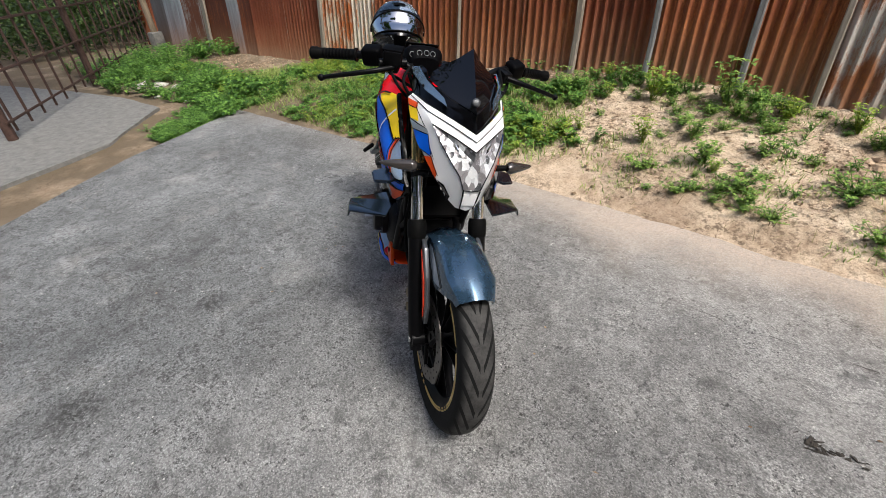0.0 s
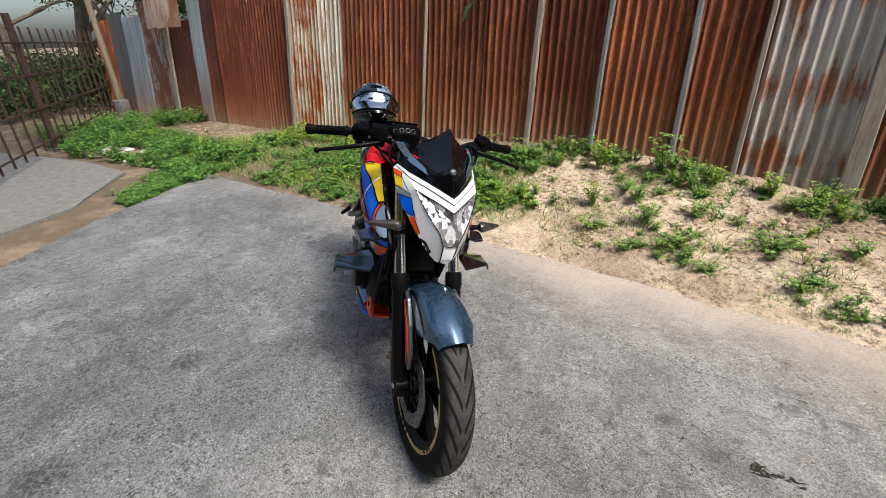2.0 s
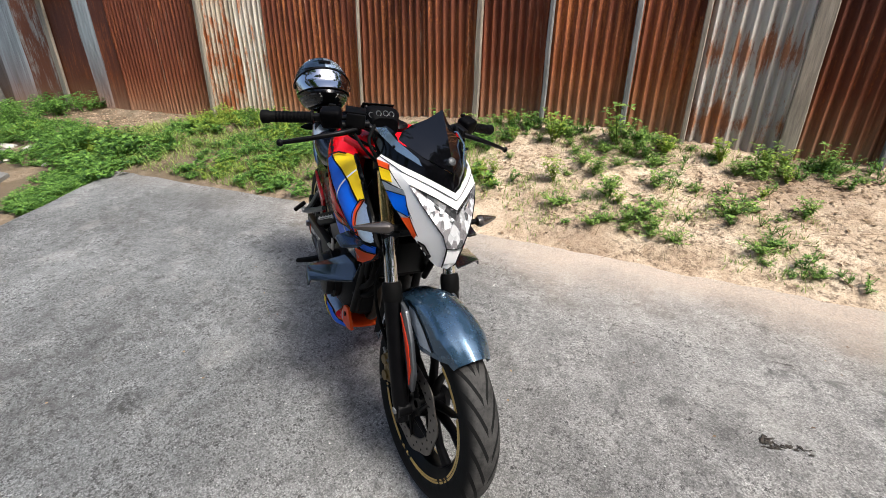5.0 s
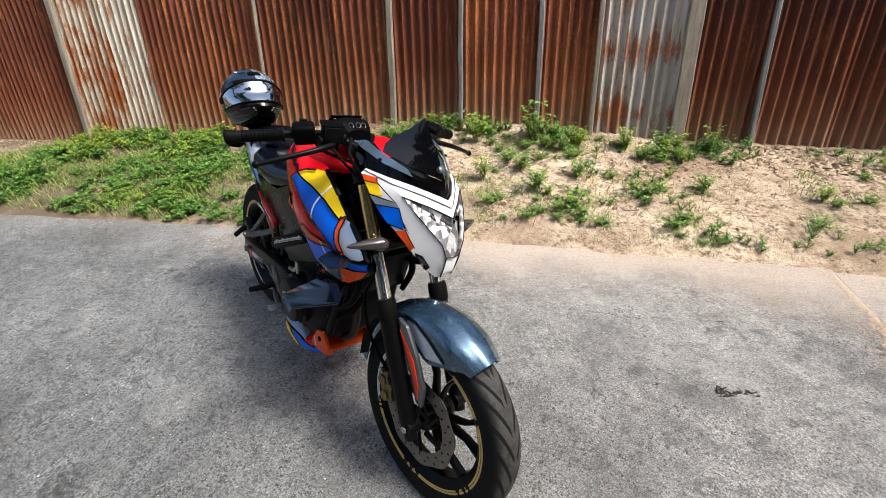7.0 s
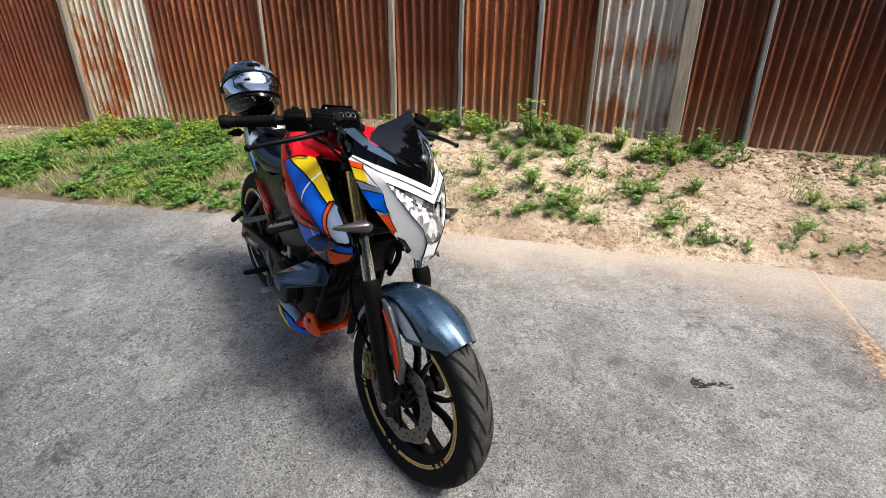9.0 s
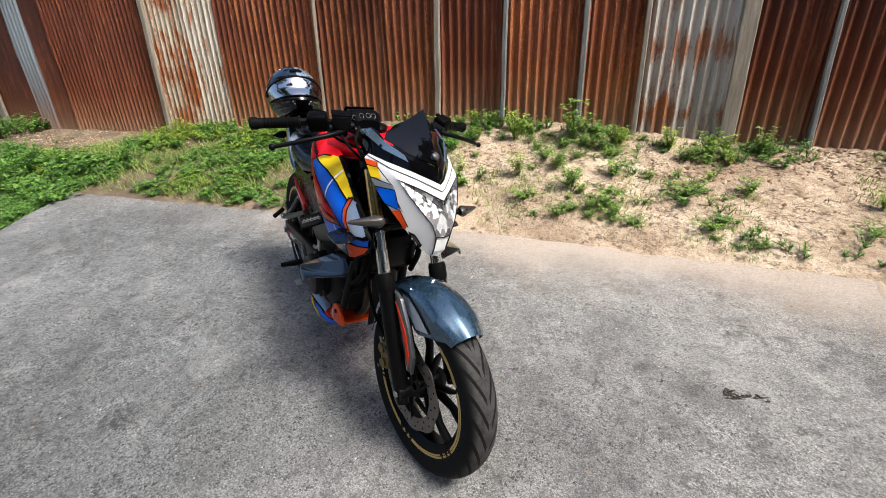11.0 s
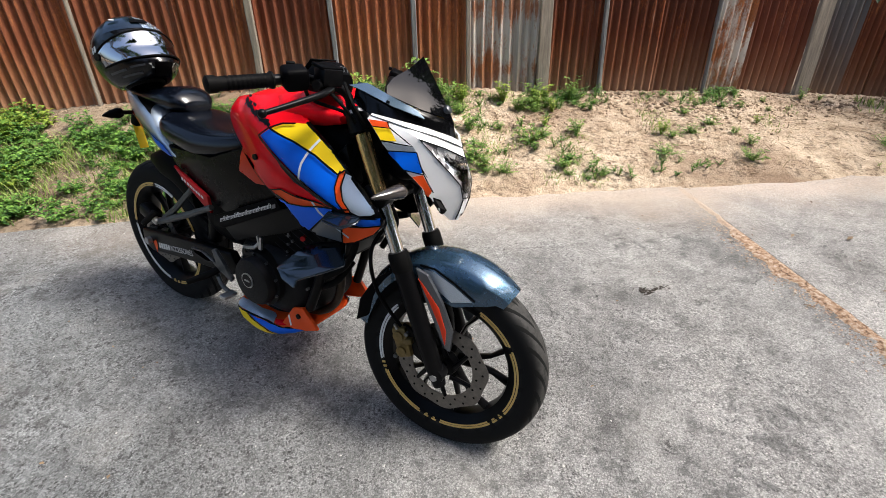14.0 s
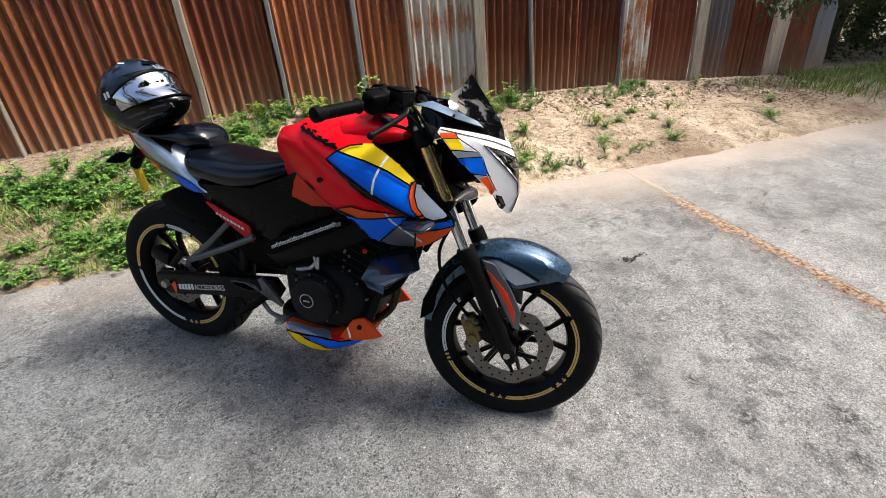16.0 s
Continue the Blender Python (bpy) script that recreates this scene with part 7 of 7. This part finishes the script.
part("radiator", box_bm((0.035, 0.22, 0.16), (1.020, 0, 0.610), (0, 18, 0), 0.008), PLASTIC, bike, "black radiator")
part("radiator_guard", box_bm((0.006, 0.20, 0.14), (1.042, 0, 0.614), (0, 18, 0), 0.002), SATIN, bike)
part("exhaust_header", tube_bm(smooth_path([(0.895, -0.035, 0.545), (0.955, -0.045, 0.520), (0.975, -0.050, 0.440), (0.950, -0.050, 0.350), (0.88, -0.045, 0.285), (0.78, -0.03, 0.245)], 6), 0.014, 16), HEADER, bike, "heat-browned exhaust header")
for pts in (((1.04, -0.085, 0.70), (1.075, -0.095, 0.63), (1.04, -0.10, 0.54), (0.96, -0.105, 0.47)), ((1.03, 0.09, 0.70), (1.07, 0.10, 0.62), (1.02, 0.10, 0.52)), ((1.03, -0.06, 0.53), (0.99, -0.085, 0.46), (0.93, -0.10, 0.42))):
    part("coolant_hose", tube_bm(smooth_path(pts, 6), 0.011, 10), RUBBER, bike)
part("exhaust_box", body_bm([(0.50, 0.07, 0.20, 0.28), (0.56, 0.10, 0.19, 0.29), (0.72, 0.10, 0.19, 0.28), (0.80, 0.06, 0.21, 0.27)], 3.5, 20), SATIN, bike, "black underbelly exhaust box")
part("carburettor_hose", tube_bm(smooth_path([(0.62, -0.12, 0.46), (0.66, -0.14, 0.44), (0.66, -0.14, 0.36), (0.62, -0.13, 0.31)], 5), 0.008, 8), RUBBER, bike)
both("front_downtube", lambda: tube_bm([(1.03, -0.06, 0.76), (0.975, -0.10, 0.56), (0.90, -0.115, 0.34)], 0.016, 12), SATIN)
both("inner_panel", lambda: plate_bm([(0.60, 0.50), (0.62, 0.60), (0.86, 0.70), (0.97, 0.68), (0.97, 0.52), (0.90, 0.45)], -0.110, -0.100, 0.003), PLASTIC)


# ---- belly pan ----
def belly_bm():
    rows = [(0.596, 0.140, 0.240, 0.288), (0.635, 0.160, 0.208, 0.286), (0.70, 0.164, 0.192, 0.281), (0.77, 0.158, 0.196, 0.276), (0.82, 0.146, 0.216, 0.284), (0.862, 0.130, 0.236, 0.280), (0.890, 0.112, 0.252, 0.278), (0.905, 0.085, 0.262, 0.272)]
    return body_bm(rows, 4.0, 32, 0.8, 4)


belly_bvh = bvh_of(belly_bm())
BELLY = Matrix.Translation((-0.030, 0.0, -0.028))
belly = part("belly_pan", belly_bm(), ORANGE, bike, "belly pan with orange, yellow, blue and white graphics")
graphics(belly, belly, belly_bvh, [
    (SILVER, [(0.600, 0.283), (0.640, 0.282), (0.70, 0.277), (0.775, 0.272), (0.790, 0.264), (0.70, 0.267), (0.640, 0.270), (0.606, 0.270)]),
    (YELLOW, [(0.612, 0.266), (0.668, 0.264), (0.740, 0.244), (0.806, 0.224), (0.770, 0.206), (0.720, 0.212), (0.660, 0.238)]),
    (BLUE, [(0.678, 0.264), (0.775, 0.260), (0.830, 0.262), (0.884, 0.270), (0.897, 0.266), (0.862, 0.248), (0.828, 0.230), (0.812, 0.226), (0.745, 0.246)]), (RED, [(0.785, 0.270), (0.820, 0.278), (0.850, 0.274), (0.800, 0.264)])],
    [(0.005, [(0.606, 0.268), (0.70, 0.2655), (0.775, 0.262), (0.83, 0.264), (0.89, 0.272)], False), (0.005, [(0.672, 0.264), (0.742, 0.245), (0.809, 0.225)], False), (0.005, [(0.612, 0.264), (0.660, 0.237), (0.720, 0.211), (0.770, 0.205), (0.862, 0.247)], False)], lift=0.0030)
for s in (-1, 1):
    part("belly_wing", plate_bm([(0.815, 0.271), (0.873, 0.356), (0.92, 0.373), (0.981, 0.312), (0.93, 0.290), (0.87, 0.272)], s * 0.138, s * 0.126, 0.003), ORANGE, belly)
    part("belly_wing_line", plate_bm([(0.850, 0.318), (0.856, 0.326), (0.865, 0.285), (0.858, 0.280)], s * 0.1382, s * 0.1390, 0), WHITE, belly)
    part("belly_bolt", tube_bm([(0.900, s * 0.130, 0.335), (0.900, s * 0.143, 0.335)], 0.009, 12), SATIN, belly)
belly.matrix_basis = BELLY

# ---- swing arm, pegs, stand ----
both("swing_arm", lambda: plate_bm([(-0.050, 0.345), (0.28, 0.385), (0.52, 0.415), (0.55, 0.37), (0.52, 0.325), (0.30, 0.305), (0.00, 0.258), (-0.055, 0.285)], -0.118, -0.086, 0.008), SATIN, label="black swing arm with pale lettering marks")
r = random.Random(5)
x = 0.058
while x < 0.128:
    w = r.uniform(0.009, 0.013)
    z0 = 0.285 + (x - 0.03) * 0.16
    part("arm_lettering_bar", plate_bm([(x, z0), (x + w, z0 + 0.002), (x + w, z0 + 0.026), (x, z0 + 0.024)], -0.1186, -0.1192, 0), WHITE_TAPE, bike)
    x += w + 0.004
word = bpy.data.curves.new("arm_lettering", "FONT")
word.body, word.size, word.extrude = "ACCESSORIES", 0.032, 0.0003
word_ob = bpy.data.objects.new("arm_lettering", word)
lettering = new("arm_lettering", bpy.data.meshes.new_from_object(word_ob))
bpy.data.objects.remove(word_ob)
lettering.data.materials.clear()
lettering.data.materials.append(WHITE_TAPE)
lettering.parent = bike
lettering.matrix_basis = Matrix.Translation((0.140, -0.1190, 0.3035)) @ Matrix.Rotation(radians(-9), 4, "Y") @ Matrix.Rotation(radians(90), 4, "X") @ Matrix.Diagonal((0.78, 1, 1, 1))
part("arm_badge", plate_bm([(0.020, 0.305), (0.042, 0.322), (0.048, 0.300), (0.036, 0.262), (0.028, 0.285)], -0.1186, -0.1194, 0), ORANGE, bike)
part("rear_axle_nut", tube_bm([(0, -0.115, 0.308), (0, -0.135, 0.308)], 0.016, 6), ALLOY, bike)
part("rear_caliper", box_bm((0.085, 0.05, 0.05), (-0.02, -0.085, 0.415), (0, 20, 0), 0.010), SATIN, bike)


def hanger_bm():
    bm = tube_bm([(0.388, -0.140, 0.622), (0.30, -0.150, 0.540), (0.215, -0.160, 0.470), (0.160, -0.168, 0.452)], [0.010, 0.011, 0.012, 0.012], 8)
    return tube_bm([(0.488, -0.140, 0.585), (0.38, -0.150, 0.535), (0.27, -0.158, 0.490), (0.190, -0.166, 0.458)], [0.010, 0.012, 0.013, 0.012], 8, bm)


both("peg_hanger", hanger_bm, DARK_ALLOY, label="dark grey alloy pillion peg hanger")
for s in (-1, 1):
    p = part("pillion_peg", box_bm((0.022, 0.064, 0.018), (0.176, s * 0.190, 0.476), (s * -40, 0, 12 * s), 0.005), RUBBER, bike, "folding pillion foot peg")
    part("peg_tip", box_bm((0.026, 0.022, 0.022), (0.186, s * 0.172, 0.462), (0, 20, 0), 0.005), ALLOY, p)
both("rearset_plate", lambda: plate_bm([(0.375, 0.412), (0.44, 0.418), (0.49, 0.400), (0.53, 0.372), (0.585, 0.345), (0.592, 0.360), (0.55, 0.41), (0.515, 0.450), (0.500, 0.440), (0.52, 0.395), (0.46, 0.385), (0.40, 0.395)], -0.172, -0.158, 0.003), DARK_ALLOY, label="dark grey alloy footrest plate")
both("foot_peg", lambda: tube_bm([(0.515, -0.165, 0.368), (0.498, -0.200, 0.354), (0.458, -0.248, 0.334)], [0.012, 0.013, 0.010], 10), RUBBER, label="black rider foot peg")
# black filler added to block daylight between side panel and rear wheel
part("battery_box", body_bm([(0.345, 0.075, 0.50, 0.70), (0.38, 0.088, 0.44, 0.71), (0.50, 0.092, 0.42, 0.72), (0.61, 0.092, 0.44, 0.70)], 5, 20), PLASTIC, bike, "black filler box added behind the side panel")
part("brake_pedal", tube_bm(smooth_path([(0.50, -0.165, 0.350), (0.54, -0.175, 0.318), (0.60, -0.185, 0.312)], 4), 0.008, 8), DARK_ALLOY, bike)
part("pedal_pad", box_bm((0.030, 0.050, 0.012), (0.605, -0.200, 0.316), (0, 0, 0), 0.003), ALLOY, bike)
part("side_stand", tube_bm([(0.60, 0.13, 0.29), (0.57, 0.24, 0.12), (0.545, 0.305, -0.035)], [0.014, 0.012, 0.012], 12), SATIN, bike, "black side stand leg")
part("stand_foot", box_bm((0.05, 0.035, 0.008), (0.545, 0.310, -0.043), (9, 0, 0), 0.003), SATIN, bike)
both("shock_link", lambda: tube_bm([(0.35, -0.05, 0.40), (0.40, -0.05, 0.62)], 0.03, 12), SATIN)

# ---- seat and tail ----
seat_rows = [(0.195, 0.085, 0.780, 0.848), (0.24, 0.128, 0.745, 0.855), (0.33, 0.138, 0.728, 0.846), (0.42, 0.136, 0.718, 0.836), (0.52, 0.118, 0.728, 0.838), (0.60, 0.092, 0.745, 0.850), (0.635, 0.072, 0.765, 0.852), (0.655, 0.045, 0.79, 0.842)]
part("rider_seat", body_bm(seat_rows, 2.7, 30, 0.95, 4), VINYL_SEAT, bike, "black vinyl rider seat")
part("pillion_seat", body_bm([(-0.07, 0.050, 0.880, 0.898), (-0.02, 0.068, 0.866, 0.903), (0.06, 0.082, 0.856, 0.908), (0.14, 0.090, 0.848, 0.920), (0.20, 0.088, 0.842, 0.926), (0.25, 0.072, 0.842, 0.912), (0.276, 0.048, 0.850, 0.884)], 2.6, 28, 0.95, 4), VINYL_SEAT, bike, "black vinyl pillion seat")


def tail_bm():
    rows = [(-0.120, 0.032, 0.872, 0.905), (-0.06, 0.062, 0.828, 0.900), (0.02, 0.092, 0.782, 0.892), (0.10, 0.112, 0.735, 0.880), (0.18, 0.124, 0.700, 0.850), (0.25, 0.130, 0.695, 0.780), (0.31, 0.130, 0.704, 0.730)]
    return body_bm(rows, 3.4, 30, 0.9, 4)


tail_bvh = bvh_of(tail_bm())
tail = part("tail_fairing", tail_bm(), SILVER, bike, "silver-blue tail fairing with coloured patches")
graphics(tail, tail, tail_bvh, [
    (BLUE, [(0.165, 0.778), (0.250, 0.750), (0.300, 0.718), (0.215, 0.708)]), (MIDGREY, [(0.100, 0.800), (0.162, 0.778), (0.212, 0.708), (0.165, 0.704), (0.125, 0.73)]), (ORANGE, [(0.025, 0.815), (0.098, 0.800), (0.122, 0.732), (0.09, 0.75)]),
    (RED, [(-0.095, 0.893), (-0.05, 0.868), (-0.025, 0.835), (-0.055, 0.842)]), (WHITE, [(-0.045, 0.862), (-0.015, 0.845), (-0.010, 0.832), (-0.035, 0.842)]), (RED, [(-0.010, 0.842), (0.045, 0.812), (0.048, 0.800), (0.0, 0.822)]),
    (INK, [(0.02, 0.888), (0.14, 0.868), (0.17, 0.835), (0.135, 0.850)])],
    [(0.004, [(0.100, 0.800), (0.162, 0.779), (0.250, 0.751), (0.298, 0.719)], False), (0.004, [(0.025, 0.816), (0.10, 0.80), (0.124, 0.732)], False)])
both("seat_rail_cover", lambda: plate_bm([(0.27, 0.755), (0.50, 0.745), (0.62, 0.790), (0.68, 0.83), (0.80, 0.75), (0.83, 0.70), (0.72, 0.63), (0.55, 0.575), (0.47, 0.60), (0.38, 0.66), (0.29, 0.695)], -0.128, -0.100, 0.008), PANEL, label="gloss black side panel")
both("side_fin", lambda: plate_bm([(0.305, 0.690), (0.474, 0.618), (0.480, 0.560), (0.36, 0.640)], -0.142, -0.130, 0.003), DEEP_RED, label="dark red side fin with pale marks")
r = random.Random(6)
for s in (-1, 1):
    for k in range(8):
        x = 0.345 + 0.014 * k
        part("fin_mark", plate_bm([(x, 0.650 - 0.42 * (x - 0.345)), (x + 0.009, 0.646 - 0.42 * (x - 0.345)), (x + 0.009, 0.655 - 0.42 * (x - 0.345)), (x, 0.659 - 0.42 * (x - 0.345))], s * 0.1422, s * 0.1428, 0), WHITE_TAPE, bike)
both("orange_side_panel", lambda: plate_bm([(0.668, 0.752), (0.682, 0.800), (0.700, 0.835), (0.722, 0.828), (0.80, 0.755), (0.822, 0.735), (0.74, 0.728)], -0.152, -0.120, 0.006), RUST_RED, label="orange-red lower side panel")
part("rear_hugger", body_bm([(0.00, 0.055, 0.615, 0.66), (0.08, 0.078, 0.58, 0.69), (0.18, 0.085, 0.55, 0.70), (0.28, 0.080, 0.46, 0.70)], 3, 24), PLASTIC, bike, "black rear mudguard")
part("tail_lamp", body_bm([(-0.150, 0.030, 0.876, 0.894), (-0.128, 0.046, 0.866, 0.898), (-0.09, 0.05, 0.866, 0.894)], 3, 18), RED_LENS, bike, "red tail lamp")
part("plate_bracket", tube_bm([(-0.06, 0, 0.86), (-0.13, 0, 0.79), (-0.165, 0, 0.74)], [0.030, 0.024, 0.018], 10), PLASTIC, bike)
plate = part("number_plate", box_bm((0.004, 0.034, 0.105), (-0.150, 0.0, 0.695), (0, -14, 0), 0.001), PLATE_YELLOW, bike, "yellow number plate with plain dark bars")
for k in range(5):
    part("plate_bar", box_bm((0.001, 0.0034, 0.040), (-0.1528, -0.0112 + 0.0056 * k, 0.695), (0, -14, 0)), INK, plate)
for s in (-1, 1):
    st = part("rear_signal_stalk", tube_bm([(-0.10, s * 0.03, 0.795), (-0.105, s * 0.070, 0.797)], 0.008, 8), RUBBER, bike)
    part("rear_signal", loft_bm([[Vector((-0.108 - 0.02 * t + w * math.cos(a), s * (0.070 + 0.060 * t), 0.797 - 0.010 * t + h * math.sin(a))) for a in (math.tau * k / 12 for k in range(12))]
                                 for t, w, h in ((0, 0.014, 0.015), (0.2, 0.021, 0.020), (0.6, 0.017, 0.015), (1, 0.003, 0.003))]), PLASTIC, st, "dark pointed rear turn signal")

# ---- helmet on the pillion seat ----
HM = Mat("helmet_paint", (0.03, 0.03, 0.035), 0.18, 0.0, 0.04, 0.3)
cells = HM.voronoi(13, (1, 1, 1.6))
tone = HM.nt.nodes.new("ShaderNodeSeparateColor")
HM.nt.links.new(cells.outputs["Color"], tone.inputs[0])
camo = HM.ramp(tone.outputs[0], ((0.0, (0.003, 0.003, 0.004)), (0.50, (0.010, 0.017, 0.028)), (0.74, (0.032, 0.048, 0.068)), (0.88, (0.004, 0.004, 0.005))))
for e in HM.nt.nodes:
    if e.type == "VALTORGB":
        e.color_ramp.interpolation = "CONSTANT"
HM.color(camo)
VISOR = Mat("mirror_visor", (0.46, 0.47, 0.49), 0.02, 1.0).m
CHIN_GREY = Mat("dark_chin_grey", (0.035, 0.04, 0.048), 0.35).m
# blue-grey of the crown, brightened by a sky reflection painted in
SHELL_SHEEN = flake("blue_grey_paint_sky_sheen", (0.30, 0.36, 0.43), 0.25)
SHELL_NAVY = flake("navy_shell_paint", (0.010, 0.022, 0.038), 0.2)


def helmet_point(az, el, grow=0.0):
    """A point of the shell, az from straight ahead, el up, in radians."""
    d = Vector((math.cos(el) * math.cos(az), math.cos(el) * math.sin(az), math.sin(el)))
    rx = 0.160 if d.x < 0 else 0.150
    rz = 0.136 if d.z > 0 else 0.122
    n = 2.0 if d.z > 0 else 3.0
    k = (math.hypot(d.x / rx, d.y / 0.134) ** n + abs(d.z / rz) ** n) ** (-1 / n)
    p = d * (k + grow)
    if p.z < 0:
        f = -p.z / 0.122
        jaw = max(0.0, d.x) ** 1.5
        p.x += 0.062 * jaw * min(1, f * 1.7)
        p.y *= 1 - 0.14 * f
        if d.x < 0:
            p.x *= 1 - 0.25 * f
    p.z = max(p.z, -0.108)
    return p


def shell_patch(a0, a1, e0, e1, grow, n=28, m=14, shape=None):
    bm = bmesh.new()
    rows = []
    for j in range(m + 1):
        row = []
        for i in range(n + 1):
            az, el = radians(a0 + (a1 - a0) * i / n), radians(e0 + (e1 - e0) * j / m)
            if shape:
                az, el = shape(az, el, i / n, j / m)
            row.append(bm.verts.new(helmet_point(az, el, grow)))
        rows.append(row)
    for a, b in zip(rows, rows[1:]):
        for k in range(n):
            bm.faces.new((a[k], a[k + 1], b[k + 1], b[k]))
    return bm


helmet = tagged(new("helmet"), "full-face helmet with mirrored visor resting on the pillion seat", "helmet")
seat_top = bike.matrix_world @ Matrix.Translation((0.032, -0.052, 1.000))
helmet.matrix_world = seat_top @ pose(-0.006, 0, 0.006, 0, -21, -2) @ Matrix.Scale(0.92, 4)
bm = shell_patch(-180, 180, -89, 90, 0.0, 64, 40)
bmesh.ops.remove_doubles(bm, verts=bm.verts[:], dist=0.0008)
part("shell", bm, HM.m, helmet, "black and grey angular-patterned shell")
visor_shape = lambda az, el, s, t: (az, radians(-20 + 3 * math.cos(az * 1.1) + (38 - 16 * abs(az / 1.35) ** 2) * t))
vb = shell_patch(-78, 78, 0, 1, 0.004, 40, 12, visor_shape)
bmesh.ops.recalc_face_normals(vb, faces=vb.faces[:])
bmesh.ops.solidify(vb, geom=vb.faces[:], thickness=0.002)
part("visor", vb, VISOR, helmet, "silver mirror visor")
for edge_t in (0.0, 1.0):
    rim = [helmet_point(*visor_shape(radians(-78 + 156 * k / 36), 0, 0, edge_t), 0.005) for k in range(37)]
    part("visor_seal", tube_bm(rim, 0.0032, 6), RUBBER, helmet, "black visor seal")
for s in (-1, 1):
    part("visor_hinge", tube_bm([helmet_point(s * 1.42, -0.06, 0.001), helmet_point(s * 1.42, -0.06, 0.008)], 0.014, 20), BLACK, helmet)
    for a0, a1 in ((80, 85), (87, 92)):
        part("shell_flash", shell_patch(s * a0, s * a1, 2, 12, 0.0015, 4, 3), WHITE_TAPE, helmet, "white mark on the shell")
    part("crown_flash", shell_patch(s * 40, s * 56, 50, 54, 0.0025, 6, 2, lambda az, el, u, v: (az, el + radians(8) * (u - 0.5))), WHITE_TAPE, helmet, "white mark on the shell")
    part("chin_flash", shell_patch(s * 18, s * 22, -33, -27, 0.0015, 4, 4, lambda az, el, u, v: (az * (1 - 0.35 * (1 - v) * u), el)), WHITE_TAPE, helmet, "small white triangle")
    for a0, a1, e0, e1 in ((26, 46, -29, -26.5), (32, 66, -39, -36), (52, 80, -31, -28)):
        part("chin_line", shell_patch(s * a0, s * a1, e0, e1, 0.0015, 8, 2), CHIN_GREY, helmet)
part("crown_panel", shell_patch(0, 46, 25, 84, 0.0015, 14, 8), SHELL_SHEEN, helmet, "blue-grey crown panel, paled by painted sky sheen")
part("crown_panel", shell_patch(-60, -1, 25, 84, 0.0015, 14, 8), SHELL_NAVY, helmet, "navy crown panel")
part("chin_vent", shell_patch(-14, 14, -44, -26, 0.006, 10, 5), PLASTIC, helmet, "black chin vent")
part("brow_vent", shell_patch(-14, 14, 34, 42, 0.006, 8, 4), PLASTIC, helmet)
part("neck_trim", tube_bm([helmet_point(math.tau * k / 32, -1.05, 0.002) for k in range(33)], 0.007, 8), RUBBER, helmet)
